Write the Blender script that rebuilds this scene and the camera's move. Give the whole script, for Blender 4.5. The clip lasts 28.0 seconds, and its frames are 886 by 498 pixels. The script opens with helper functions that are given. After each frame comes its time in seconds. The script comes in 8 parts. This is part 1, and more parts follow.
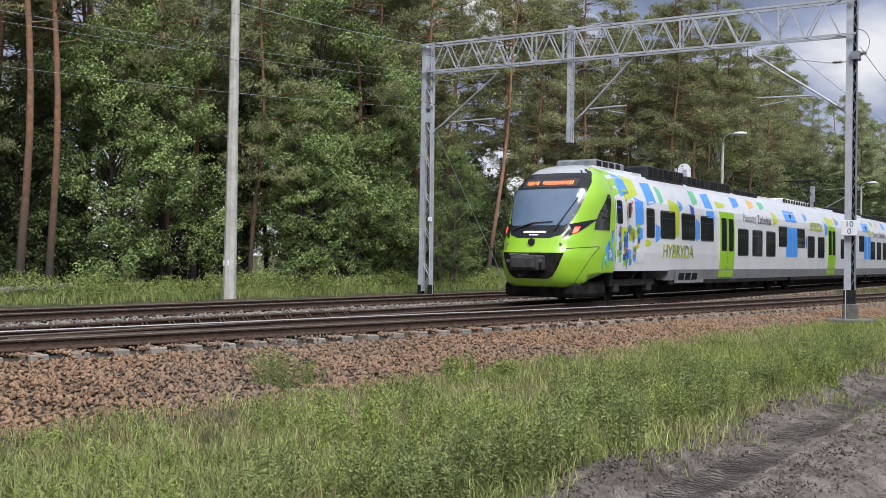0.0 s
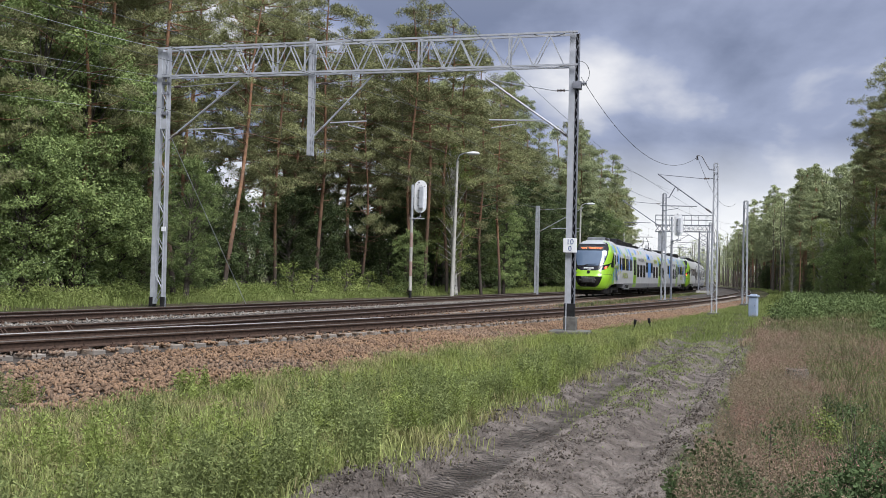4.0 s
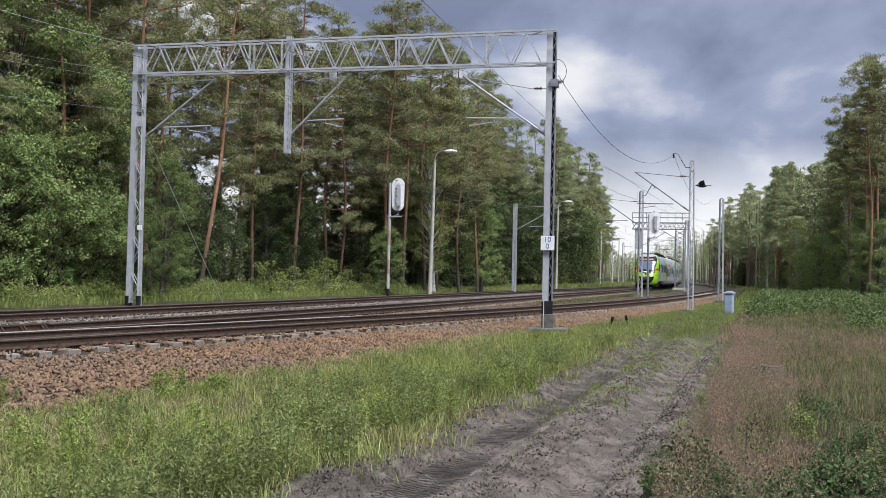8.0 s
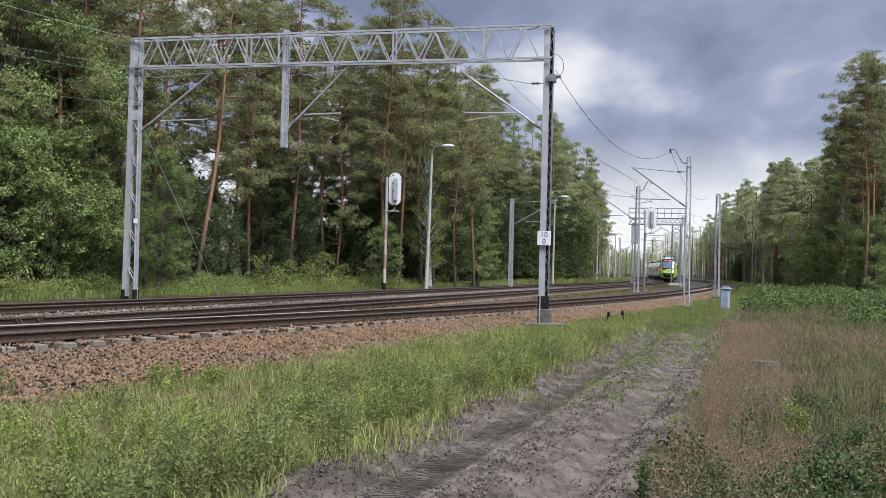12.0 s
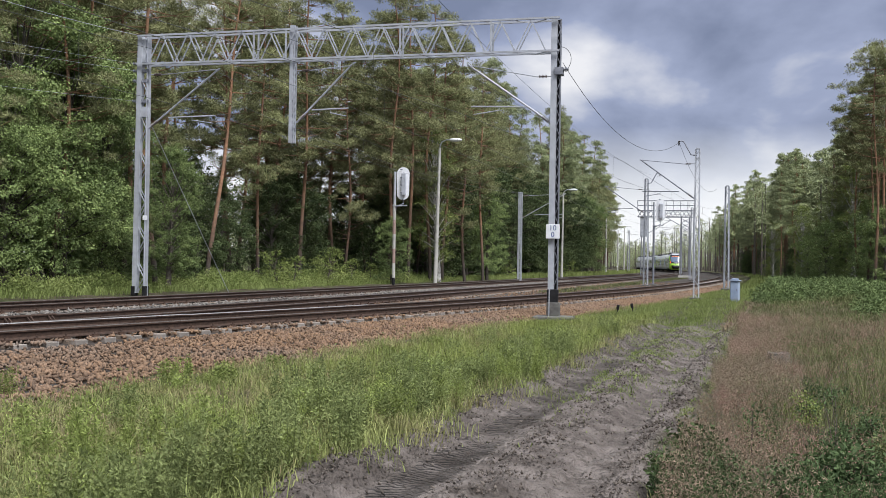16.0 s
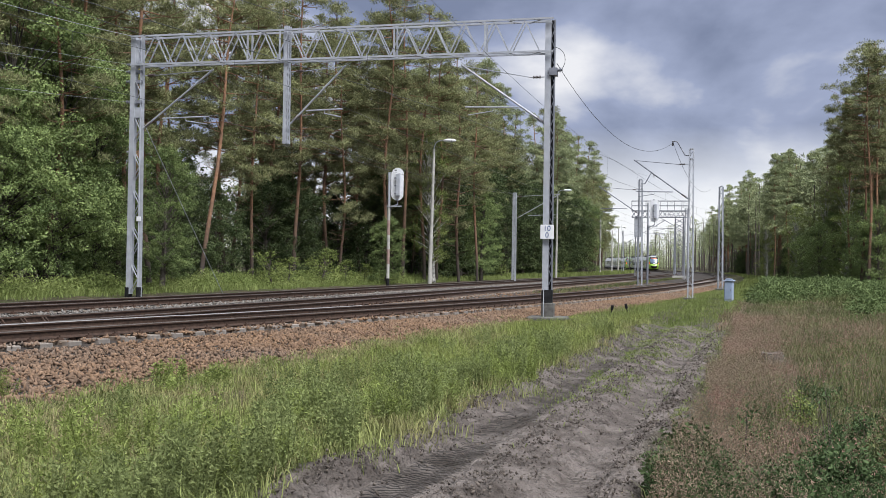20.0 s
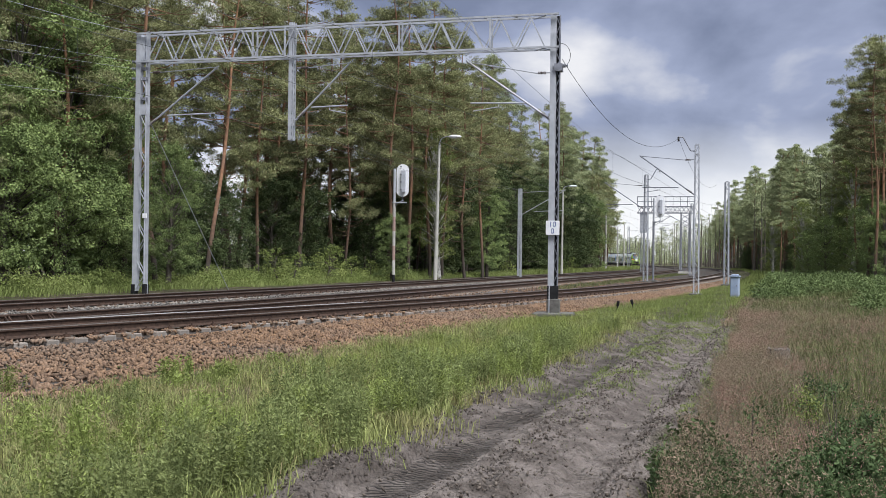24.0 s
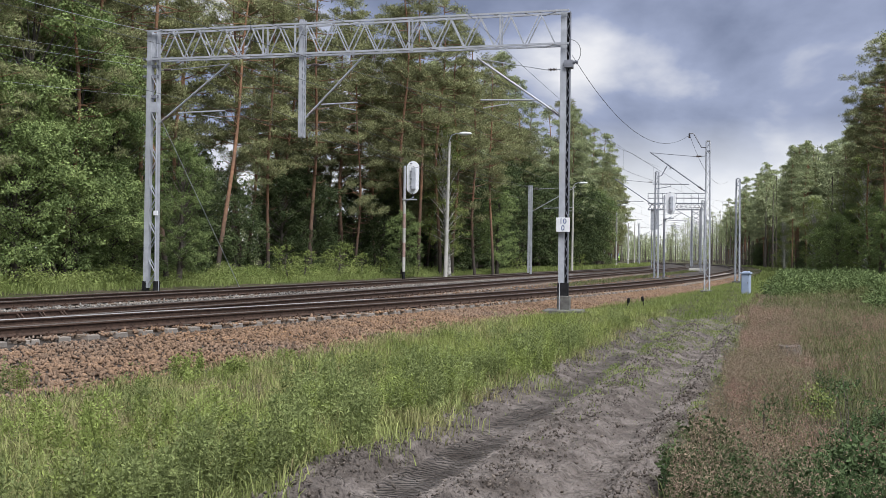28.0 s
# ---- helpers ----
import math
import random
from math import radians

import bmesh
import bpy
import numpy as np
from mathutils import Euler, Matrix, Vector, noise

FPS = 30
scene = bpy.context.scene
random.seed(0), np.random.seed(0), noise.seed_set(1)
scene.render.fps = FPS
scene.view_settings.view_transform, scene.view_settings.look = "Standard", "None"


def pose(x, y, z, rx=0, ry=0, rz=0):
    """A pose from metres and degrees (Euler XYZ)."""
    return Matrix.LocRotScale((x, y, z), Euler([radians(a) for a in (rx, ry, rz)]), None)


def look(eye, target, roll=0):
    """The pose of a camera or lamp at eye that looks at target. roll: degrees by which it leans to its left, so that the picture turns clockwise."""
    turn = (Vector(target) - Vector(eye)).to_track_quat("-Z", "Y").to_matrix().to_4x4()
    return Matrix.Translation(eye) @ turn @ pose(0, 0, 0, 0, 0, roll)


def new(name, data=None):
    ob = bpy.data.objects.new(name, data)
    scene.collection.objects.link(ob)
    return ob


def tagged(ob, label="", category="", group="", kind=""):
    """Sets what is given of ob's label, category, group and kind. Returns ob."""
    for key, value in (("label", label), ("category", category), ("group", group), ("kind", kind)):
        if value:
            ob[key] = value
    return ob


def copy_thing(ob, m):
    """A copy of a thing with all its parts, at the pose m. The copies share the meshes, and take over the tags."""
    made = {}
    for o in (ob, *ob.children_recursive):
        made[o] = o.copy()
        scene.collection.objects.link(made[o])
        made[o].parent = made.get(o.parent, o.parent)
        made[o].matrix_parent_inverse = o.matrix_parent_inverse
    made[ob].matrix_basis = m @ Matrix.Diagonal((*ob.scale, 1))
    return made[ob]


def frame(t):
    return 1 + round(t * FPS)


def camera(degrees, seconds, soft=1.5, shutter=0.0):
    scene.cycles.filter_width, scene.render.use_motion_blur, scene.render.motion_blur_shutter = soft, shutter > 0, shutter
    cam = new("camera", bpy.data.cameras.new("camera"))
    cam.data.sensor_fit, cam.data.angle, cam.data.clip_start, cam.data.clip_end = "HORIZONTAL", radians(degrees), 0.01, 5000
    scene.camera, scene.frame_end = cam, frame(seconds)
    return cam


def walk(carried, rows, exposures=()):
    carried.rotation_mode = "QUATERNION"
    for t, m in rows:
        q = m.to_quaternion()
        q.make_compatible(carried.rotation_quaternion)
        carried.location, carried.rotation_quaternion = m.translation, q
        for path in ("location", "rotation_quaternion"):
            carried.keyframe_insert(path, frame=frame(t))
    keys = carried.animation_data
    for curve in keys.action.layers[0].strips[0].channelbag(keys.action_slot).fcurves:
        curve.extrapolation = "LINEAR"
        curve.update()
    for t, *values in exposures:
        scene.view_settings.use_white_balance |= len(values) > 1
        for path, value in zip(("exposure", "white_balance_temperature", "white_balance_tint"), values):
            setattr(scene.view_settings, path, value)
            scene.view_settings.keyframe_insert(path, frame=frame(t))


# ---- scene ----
EYE = Vector((0, 0, 1.6))
AIM = [  # seconds, degrees to the right, up, lean
    (0, -16.11, 0.49, 0.77), (0.5, -12.07, 0.58, 0.90), (1, -9.28, 0.88, 1.00), (1.5, -7.07, 0.96, 1.08), (2, -5.32, 1.05, 1.06),
    (2.5, -4.01, 1.20, 1.16), (3, -2.89, 1.39, 1.27), (3.5, -1.93, 1.48, 1.31), (4, -1.30, 1.50, 1.35), (4.5, -0.78, 1.39, 1.43),
    (6.5, -0.32, 1.36, 1.47), (7, -0.06, 1.55, 1.42), (7.5, -0.13, 1.57, 1.29), (8, -0.03, 1.41, 1.19), (8.5, 0.09, 1.26, 1.14),
    (9, 0.15, 1.22, 1.14), (9.5, 0.16, 1.09, 1.11), (10, 0.09, 1.11, 1.20), (10.5, 0.02, 1.10, 1.25), (11, 0.12, 1.09, 1.34),
    (11.5, 0.22, 1.07, 1.41), (12, 0.17, 1.11, 1.39), (12.5, 0.03, 1.16, 1.38), (14.5, -0.21, 0.98, 1.12), (15, -0.22, 0.81, 1.00),
    (15.5, -0.26, 0.73, 0.95), (16, -0.32, 0.77, 0.92), (16.5, -0.31, 0.75, 0.89), (17, -0.17, 0.71, 0.86), (17.5, -0.09, 0.80, 0.80),
    (18, -0.04, 0.86, 0.78), (18.5, -0.05, 0.92, 0.78), (19, 0.01, 0.83, 0.87), (19.5, -0.04, 0.81, 0.82), (20, 0.00, 0.81, 0.83),
    (20.5, -0.05, 0.80, 0.82), (21, -0.14, 0.82, 0.81), (21.5, -0.19, 0.80, 0.83), (23.5, -0.26, 0.61, 0.66), (24, -0.31, 0.59, 0.71),
    (24.5, -0.31, 0.57, 0.69), (25, -0.30, 0.50, 0.59), (25.5, -0.38, 0.53, 0.55), (26, -0.49, 0.49, 0.54), (26.5, -0.53, 0.41, 0.58),
    (27, -0.59, 0.37, 0.63), (27.5, -0.70, 0.40, 0.70), (28, -0.89, 0.41, 0.68),
]


def aim(yaw, pitch, lean):
    y, p = radians(yaw), radians(pitch)
    way = Vector((math.sin(y) * math.cos(p), math.cos(y) * math.cos(p), math.sin(p)))
    return look(EYE, EYE + way, lean)


cam = camera(47.60, 28.0, soft=0.8)
walk(cam, [(t, aim(y, p, r)) for t, y, p, r in AIM])

# ---- light: an overcast sky with a veiled sun behind the camera ----
world = bpy.data.worlds.new("overcast_sky")
scene.world = world
world.use_nodes = True
SUN_UP, SUN_AROUND = 56, 148  # degrees above the horizon; degrees clockwise from +y


def build_sky():
    nt = world.node_tree
    nd, ln = nt.nodes, nt.links
    nd.clear()
    out, bg = nd.new("ShaderNodeOutputWorld"), nd.new("ShaderNodeBackground")
    sky = nd.new("ShaderNodeTexSky")
    sky.sky_type, sky.sun_disc = "NISHITA", False
    sky.sun_elevation, sky.sun_rotation = radians(SUN_UP), radians(SUN_AROUND)
    thin = nd.new("ShaderNodeVectorMath")
    thin.operation = "SCALE"
    thin.inputs["Scale"].default_value = 0.10
    ln.new(sky.outputs[0], thin.inputs[0])
    co = nd.new("ShaderNodeTexCoord")
    xyz = nd.new("ShaderNodeSeparateXYZ")
    ln.new(co.outputs["Generated"], xyz.inputs[0])
    # clouds lie in a flat layer: divide the way by its height
    up = nd.new("ShaderNodeMath")
    up.operation = "ADD"
    up.inputs[1].default_value = 0.55
    ln.new(xyz.outputs["Z"], up.inputs[0])
    flat = nd.new("ShaderNodeVectorMath")
    flat.operation = "DIVIDE"
    three = nd.new("ShaderNodeCombineXYZ")
    for i in range(3):
        ln.new(up.outputs[0], three.inputs[i])
    ln.new(co.outputs["Generated"], flat.inputs[0])
    ln.new(three.outputs[0], flat.inputs[1])
    shift = nd.new("ShaderNodeMapping")
    shift.inputs["Location"].default_value = (0.35, 0.9, 0.0)
    ln.new(flat.outputs[0], shift.inputs["Vector"])
    big = nd.new("ShaderNodeTexNoise")
    big.inputs["Scale"].default_value, big.inputs["Detail"].default_value = 3.2, 6
    big.inputs["Roughness"].default_value, big.inputs["Distortion"].default_value = 0.5, 0.15
    ln.new(shift.outputs[0], big.inputs["Vector"])
    ramp = nd.new("ShaderNodeValToRGB")
    for e, (p, c) in zip((ramp.color_ramp.elements[0], ramp.color_ramp.elements[1]),
                         ((0.44, (0.245, 0.288, 0.435, 1)), (0.72, (1.10, 1.10, 1.14, 1)))):
        e.position, e.color = p, c
    mid = ramp.color_ramp.elements.new(0.57)
    mid.color = (0.43, 0.488, 0.69, 1)
    # a break in the clouds low over the bend, where the white layer above shows
    az, el = radians(12.2), radians(7.6)
    gap = nd.new("ShaderNodeVectorMath")
    gap.operation = "DISTANCE"
    gap.inputs[1].default_value = (math.sin(az) * math.cos(el), math.cos(az) * math.cos(el), math.sin(el))
    ln.new(co.outputs["Generated"], gap.inputs[0])
    near_gap = nd.new("ShaderNodeMapRange")
    near_gap.interpolation_type = "SMOOTHSTEP"
    near_gap.inputs["From Min"].default_value, near_gap.inputs["From Max"].default_value = 0.17, 0.0
    near_gap.inputs["To Max"].default_value = 0.100
    ln.new(gap.outputs["Value"], near_gap.inputs["Value"])
    # a broad pale stretch of cloud behind the forest
    az, el = radians(-9.5), radians(8.0)
    veil_gap = nd.new("ShaderNodeVectorMath")
    veil_gap.operation = "DISTANCE"
    veil_gap.inputs[1].default_value = (math.sin(az) * math.cos(el), math.cos(az) * math.cos(el), math.sin(el))
    ln.new(co.outputs["Generated"], veil_gap.inputs[0])
    near_veil = nd.new("ShaderNodeMapRange")
    near_veil.interpolation_type = "SMOOTHSTEP"
    near_veil.inputs["From Min"].default_value, near_veil.inputs["From Max"].default_value = 0.22, 0.06
    near_veil.inputs["To Max"].default_value = 0.14
    ln.new(veil_gap.outputs["Value"], near_veil.inputs["Value"])
    both = nd.new("ShaderNodeMath")
    both.operation = "ADD"
    ln.new(near_gap.outputs[0], both.inputs[0])
    ln.new(near_veil.outputs[0], both.inputs[1])
    add = nd.new("ShaderNodeMath")
    add.operation = "ADD"
    ln.new(big.outputs["Fac"], add.inputs[0])
    ln.new(both.outputs[0], add.inputs[1])
    ln.new(add.outputs[0], ramp.inputs[0])
    # the cloud base brightens towards the horizon, where the layer ends
    low = nd.new("ShaderNodeMapRange")
    low.inputs["From Min"].default_value, low.inputs["From Max"].default_value = 0.135, 0.05
    ln.new(xyz.outputs["Z"], low.inputs["Value"])
    soft = nd.new("ShaderNodeMath")
    soft.operation = "MULTIPLY"
    soft.inputs[1].default_value = 0.95
    ln.new(low.outputs[0], soft.inputs[0])
    pale = nd.new("ShaderNodeMix")
    pale.data_type = "RGBA"
    pale.inputs["B"].default_value = (1.28, 1.30, 1.34, 1)
    ln.new(soft.outputs[0], pale.inputs["Factor"])
    ln.new(ramp.outputs[0], pale.inputs["A"])
    mix = nd.new("ShaderNodeMix")
    mix.data_type = "RGBA"
    mix.inputs["Factor"].default_value = 0.90
    ln.new(thin.outputs[0], mix.inputs["A"])
    ln.new(pale.outputs["Result"], mix.inputs["B"])
    # overhead the veil is thin and pale
    veil = nd.new("ShaderNodeMapRange")
    veil.inputs["From Min"].default_value, veil.inputs["From Max"].default_value = 0.25, 0.8
    ln.new(xyz.outputs["Z"], veil.inputs["Value"])
    top = nd.new("ShaderNodeMix")
    top.data_type = "RGBA"
    top.inputs["B"].default_value = (0.86, 0.90, 0.965, 1)
    ln.new(veil.outputs[0], top.inputs["Factor"])
    ln.new(mix.outputs["Result"], top.inputs["A"])
    ln.new(top.outputs["Result"], bg.inputs["Color"])
    # an overcast sky grows brighter towards the zenith
    rise = nd.new("ShaderNodeMapRange")
    rise.inputs["From Min"].default_value, rise.inputs["From Max"].default_value = 0.10, 1.0
    rise.inputs["To Min"].default_value, rise.inputs["To Max"].default_value = 0.46, 0.60
    ln.new(xyz.outputs["Z"], rise.inputs["Value"])
    ln.new(rise.outputs[0], bg.inputs["Strength"])
    ln.new(bg.outputs[0], out.inputs["Surface"])


build_sky()
sun = new("sun", bpy.data.lights.new("sun", "SUN"))
sun.data.energy, sun.data.angle, sun.data.color = 2.90, radians(28), (0.985, 0.98, 0.995)
_e, _a = radians(SUN_UP), radians(SUN_AROUND)
sun.matrix_world = look((0, 0, 60), (-20 * math.sin(_a), -20 * math.cos(_a), 60 - 20 * math.tan(_e)))
scene.view_settings.exposure = 0.83

# ---- materials ----


def material(name, low, high, scale=4.0, rough=0.8, metal=0.0, bump=0.0, bump_scale=40.0, stain=None, stain_scale=0.7,
             island=0.0, thing=0.0, coat=0.0, leaf=0.0, spec=0.5, other=None):
    """Two tones by fine noise, a third tone in large stains, relief, and a change from piece to piece."""
    m = bpy.data.materials.new(name)
    m.use_nodes = True
    nd, ln = m.node_tree.nodes, m.node_tree.links
    b = nd["Principled BSDF"]
    co = nd.new("ShaderNodeTexCoord")
    no = nd.new("ShaderNodeTexNoise")
    no.inputs["Scale"].default_value, no.inputs["Detail"].default_value = scale, 6
    ln.new(co.outputs["Object"], no.inputs["Vector"])
    rp = nd.new("ShaderNodeValToRGB")
    rp.color_ramp.elements[0].position, rp.color_ramp.elements[1].position = 0.34, 0.68
    rp.color_ramp.elements[0].color, rp.color_ramp.elements[1].color = (*low, 1), (*high, 1)
    ln.new(no.outputs["Fac"], rp.inputs[0])
    col = rp.outputs[0]
    if stain:
        n2 = nd.new("ShaderNodeTexNoise")
        n2.inputs["Scale"].default_value, n2.inputs["Detail"].default_value = stain_scale, 4
        ln.new(co.outputs["Object"], n2.inputs["Vector"])
        r2 = nd.new("ShaderNodeMapRange")
        r2.inputs["From Min"].default_value, r2.inputs["From Max"].default_value = 0.48, 0.66
        ln.new(n2.outputs["Fac"], r2.inputs["Value"])
        mx = nd.new("ShaderNodeMix")
        mx.data_type = "RGBA"
        ln.new(r2.outputs[0], mx.inputs["Factor"])
        ln.new(col, mx.inputs["A"])
        mx.inputs["B"].default_value = (*stain, 1)
        col = mx.outputs["Result"]
    if other:
        # every second piece leans towards another tone
        gm, mul, fr, mx = nd.new("ShaderNodeNewGeometry"), nd.new("ShaderNodeMath"), nd.new("ShaderNodeMath"), nd.new("ShaderNodeMix")
        mul.operation, fr.operation, mx.data_type = "MULTIPLY", "FRACT", "RGBA"
        mul.inputs[1].default_value = 37.0
        ln.new(gm.outputs["Random Per Island"], mul.inputs[0])
        ln.new(mul.outputs[0], fr.inputs[0])
        ln.new(fr.outputs[0], mx.inputs["Factor"])
        ln.new(col, mx.inputs["A"])
        mx.inputs["B"].default_value = (*other, 1)
        col = mx.outputs["Result"]
    for amount, source in ((island, "ShaderNodeNewGeometry"), (thing, "ShaderNodeObjectInfo")):
        if amount:
            g = nd.new(source)
            mr = nd.new("ShaderNodeMapRange")
            mr.inputs["To Min"].default_value, mr.inputs["To Max"].default_value = 1 - amount, 1 + amount
            ln.new(g.outputs["Random Per Island" if source == "ShaderNodeNewGeometry" else "Random"], mr.inputs["Value"])
            sc = nd.new("ShaderNodeVectorMath")
            sc.operation = "SCALE"
            ln.new(col, sc.inputs[0])
            ln.new(mr.outputs[0], sc.inputs["Scale"])
            col = sc.outputs[0]
    ln.new(col, b.inputs["Base Color"])
    b.inputs["Roughness"].default_value, b.inputs["Metallic"].default_value = rough, metal
    b.inputs["Specular IOR Level"].default_value = spec
    b.inputs["Coat Weight"].default_value = coat
    b.inputs["Coat Roughness"].default_value = 0.12
    if bump:
        n3 = nd.new("ShaderNodeTexNoise")
        n3.inputs["Scale"].default_value, n3.inputs["Detail"].default_value = bump_scale, 5
        ln.new(co.outputs["Object"], n3.inputs["Vector"])
        bp = nd.new("ShaderNodeBump")
        bp.inputs["Strength"].default_value, bp.inputs["Distance"].default_value = bump, 0.02
        ln.new(n3.outputs["Fac"], bp.inputs["Height"])
        ln.new(bp.outputs[0], b.inputs["Normal"])
    if leaf:
        tr = nd.new("ShaderNodeBsdfTranslucent")
        ln.new(col, tr.inputs["Color"])
        ms = nd.new("ShaderNodeMixShader")
        ms.inputs["Fac"].default_value = leaf
        ln.new(b.outputs[0], ms.inputs[1])
        ln.new(tr.outputs[0], ms.inputs[2])
        ln.new(ms.outputs[0], nd["Material Output"].inputs["Surface"])
    return m


def glow(name, color, strength):
    m = bpy.data.materials.new(name)
    m.use_nodes = True
    b = m.node_tree.nodes["Principled BSDF"]
    b.inputs["Base Color"].default_value = (*color, 1)
    b.inputs["Emission Color"].default_value = (*color, 1)
    b.inputs["Emission Strength"].default_value = strength
    return m


# near-black bed: the shade between the stones is put into its colour
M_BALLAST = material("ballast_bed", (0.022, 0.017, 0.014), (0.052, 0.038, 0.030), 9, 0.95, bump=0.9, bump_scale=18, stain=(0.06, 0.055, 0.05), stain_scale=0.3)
M_STONE = material("ballast_stone", (0.128, 0.076, 0.042), (0.272, 0.165, 0.094), 1.2, 0.9, island=0.34, other=(0.185, 0.118, 0.078), stain=(0.15, 0.118, 0.095), stain_scale=0.22)
M_STONE_GREY = material("grey_ballast_stone", (0.130, 0.120, 0.110), (0.225, 0.212, 0.195), 1.2, 0.9, island=0.4)
M_RAIL = material("rusty_rail_steel", (0.034, 0.020, 0.014), (0.078, 0.045, 0.031), 14, 0.8, 0.15, bump=0.2)
M_RAILTOP = material("worn_rail_head", (0.10, 0.082, 0.072), (0.19, 0.165, 0.15), 6, 0.5, 0.7)
M_SHINY = material("polished_rail_head", (0.42, 0.41, 0.41), (0.62, 0.61, 0.60), 6, 0.42, 0.9)
M_SLEEPER = material("weathered_concrete_sleeper", (0.20, 0.182, 0.165), (0.32, 0.295, 0.27), 7, 0.92, bump=0.4, thing=0.18, stain=(0.17, 0.13, 0.10), stain_scale=1.5)
M_CLIP = material("rusty_fastening", (0.05, 0.03, 0.022), (0.10, 0.058, 0.04), 20, 0.8, 0.2)
M_STEEL = material("galvanised_steel", (0.34, 0.36, 0.40), (0.47, 0.49, 0.54), 3.5, 0.55, 0.2, stain=(0.37, 0.38, 0.41), stain_scale=0.8)
M_STEELDK = material("dull_grey_steel", (0.16, 0.17, 0.20), (0.25, 0.26, 0.30), 4, 0.6, 0.3)
M_BLACK = material("black_paint", (0.009, 0.009, 0.010), (0.022, 0.022, 0.024), 6, 0.7, spec=0.2)
M_CONCRETE = material("pale_concrete", (0.37, 0.36, 0.335), (0.49, 0.475, 0.445), 5, 0.9, bump=0.3, stain=(0.31, 0.30, 0.275), stain_scale=0.9)
M_OLDCONC = material("dark_old_concrete", (0.075, 0.072, 0.067), (0.155, 0.148, 0.138), 5, 0.95, bump=0.6, stain=(0.11, 0.11, 0.10), stain_scale=2.2)
M_WIRE = material("copper_wire", (0.06, 0.064, 0.068), (0.10, 0.104, 0.108), 3, 0.6, 0.3)
M_WHITE = material("white_sign_paint", (0.72, 0.73, 0.76), (0.82, 0.83, 0.86), 5, 0.5)
M_BLUE = material("pale_blue_plastic", (0.28, 0.35, 0.48), (0.36, 0.43, 0.56), 3, 0.5, stain=(0.30, 0.34, 0.42), stain_scale=2)
M_SIGNBLUE = material("blue_lettering", (0.06, 0.09, 0.25), (0.08, 0.12, 0.30), 3, 0.5)
M_INSUL = material("brown_porcelain", (0.06, 0.04, 0.035), (0.12, 0.09, 0.08), 8, 0.3)
M_REDWHITE = material("faded_red_band", (0.27, 0.18, 0.155), (0.36, 0.26, 0.23), 5, 0.6)
# train
M_TWHITE = material("white_train_paint", (0.54, 0.55, 0.58), (0.60, 0.61, 0.64), 1.2, 0.32, coat=0.5)
M_TGREEN = material("lime_green_train_paint", (0.255, 0.480, 0.026), (0.285, 0.520, 0.032), 1.2, 0.30, coat=0.6)
M_TGREY = material("grey_train_skirt", (0.17, 0.175, 0.19), (0.24, 0.245, 0.26), 3, 0.5)
M_TROOF = material("pale_grey_train_roof", (0.56, 0.58, 0.60), (0.66, 0.68, 0.70), 2, 0.4, stain=(0.36, 0.37, 0.38))
M_TGEAR = material("dark_roof_equipment", (0.014, 0.015, 0.019), (0.032, 0.034, 0.041), 3, 0.5, spec=0.2)
# near black: the shade under the train is put into this colour
M_TUNDER = material("black_running_gear", (0.006, 0.006, 0.007), (0.018, 0.017, 0.016), 9, 0.85, stain=(0.03, 0.025, 0.022), stain_scale=3, spec=0.15)
# cab roof grey, with the sky's reflection on the visor put into it
M_TSHEEN = material("roof_sky_sheen_grey", (0.30, 0.32, 0.35), (0.38, 0.40, 0.43), 2, 0.35, coat=0.3)
M_COUPLER = material("dull_black_cast_steel", (0.030, 0.030, 0.032), (0.062, 0.060, 0.060), 7, 0.7, spec=0.3)
M_GLASS = material("dark_tinted_glass", (0.010, 0.012, 0.014), (0.016, 0.019, 0.022), 2, 0.05, spec=0.35)
# blue-grey base colour puts the sky's reflection into the windscreen
M_SCREEN = material("windscreen_glass", (0.085, 0.125, 0.195), (0.11, 0.155, 0.235), 1, 0.06, spec=0.5, coat=0.3)
M_VISOR = material("black_gloss_surround", (0.010, 0.011, 0.016), (0.018, 0.019, 0.026), 2, 0.2, spec=0.35)
M_RUBBER = material("black_rubber", (0.015, 0.015, 0.016), (0.028, 0.028, 0.03), 8, 0.7)
M_PBLUE = material("azure_decal", (0.06, 0.25, 0.72), (0.07, 0.29, 0.78), 2, 0.32, coat=0.4)
M_PNAVY = material("navy_decal", (0.03, 0.07, 0.34), (0.04, 0.09, 0.38), 2, 0.32, coat=0.4)
M_PLIME = material("olive_lime_decal", (0.42, 0.50, 0.02), (0.46, 0.55, 0.03), 2, 0.32, coat=0.4)
M_PTEAL = material("green_decal", (0.10, 0.42, 0.22), (0.14, 0.48, 0.26), 2, 0.32, coat=0.4)
M_PSAND = material("ochre_decal", (0.62, 0.40, 0.08), (0.68, 0.45, 0.10), 2, 0.32, coat=0.4)
M_PRED = material("red_decal", (0.55, 0.03, 0.03), (0.62, 0.05, 0.05), 2, 0.35)
M_BEAK = material("grey_lettering", (0.12, 0.125, 0.14), (0.15, 0.155, 0.17), 2, 0.4)
M_AMBER = glow("amber_display_dots", (1.0, 0.24, 0.08), 0.40)
M_TAIL = glow("red_tail_lamp", (1.0, 0.05, 0.03), 4.0)
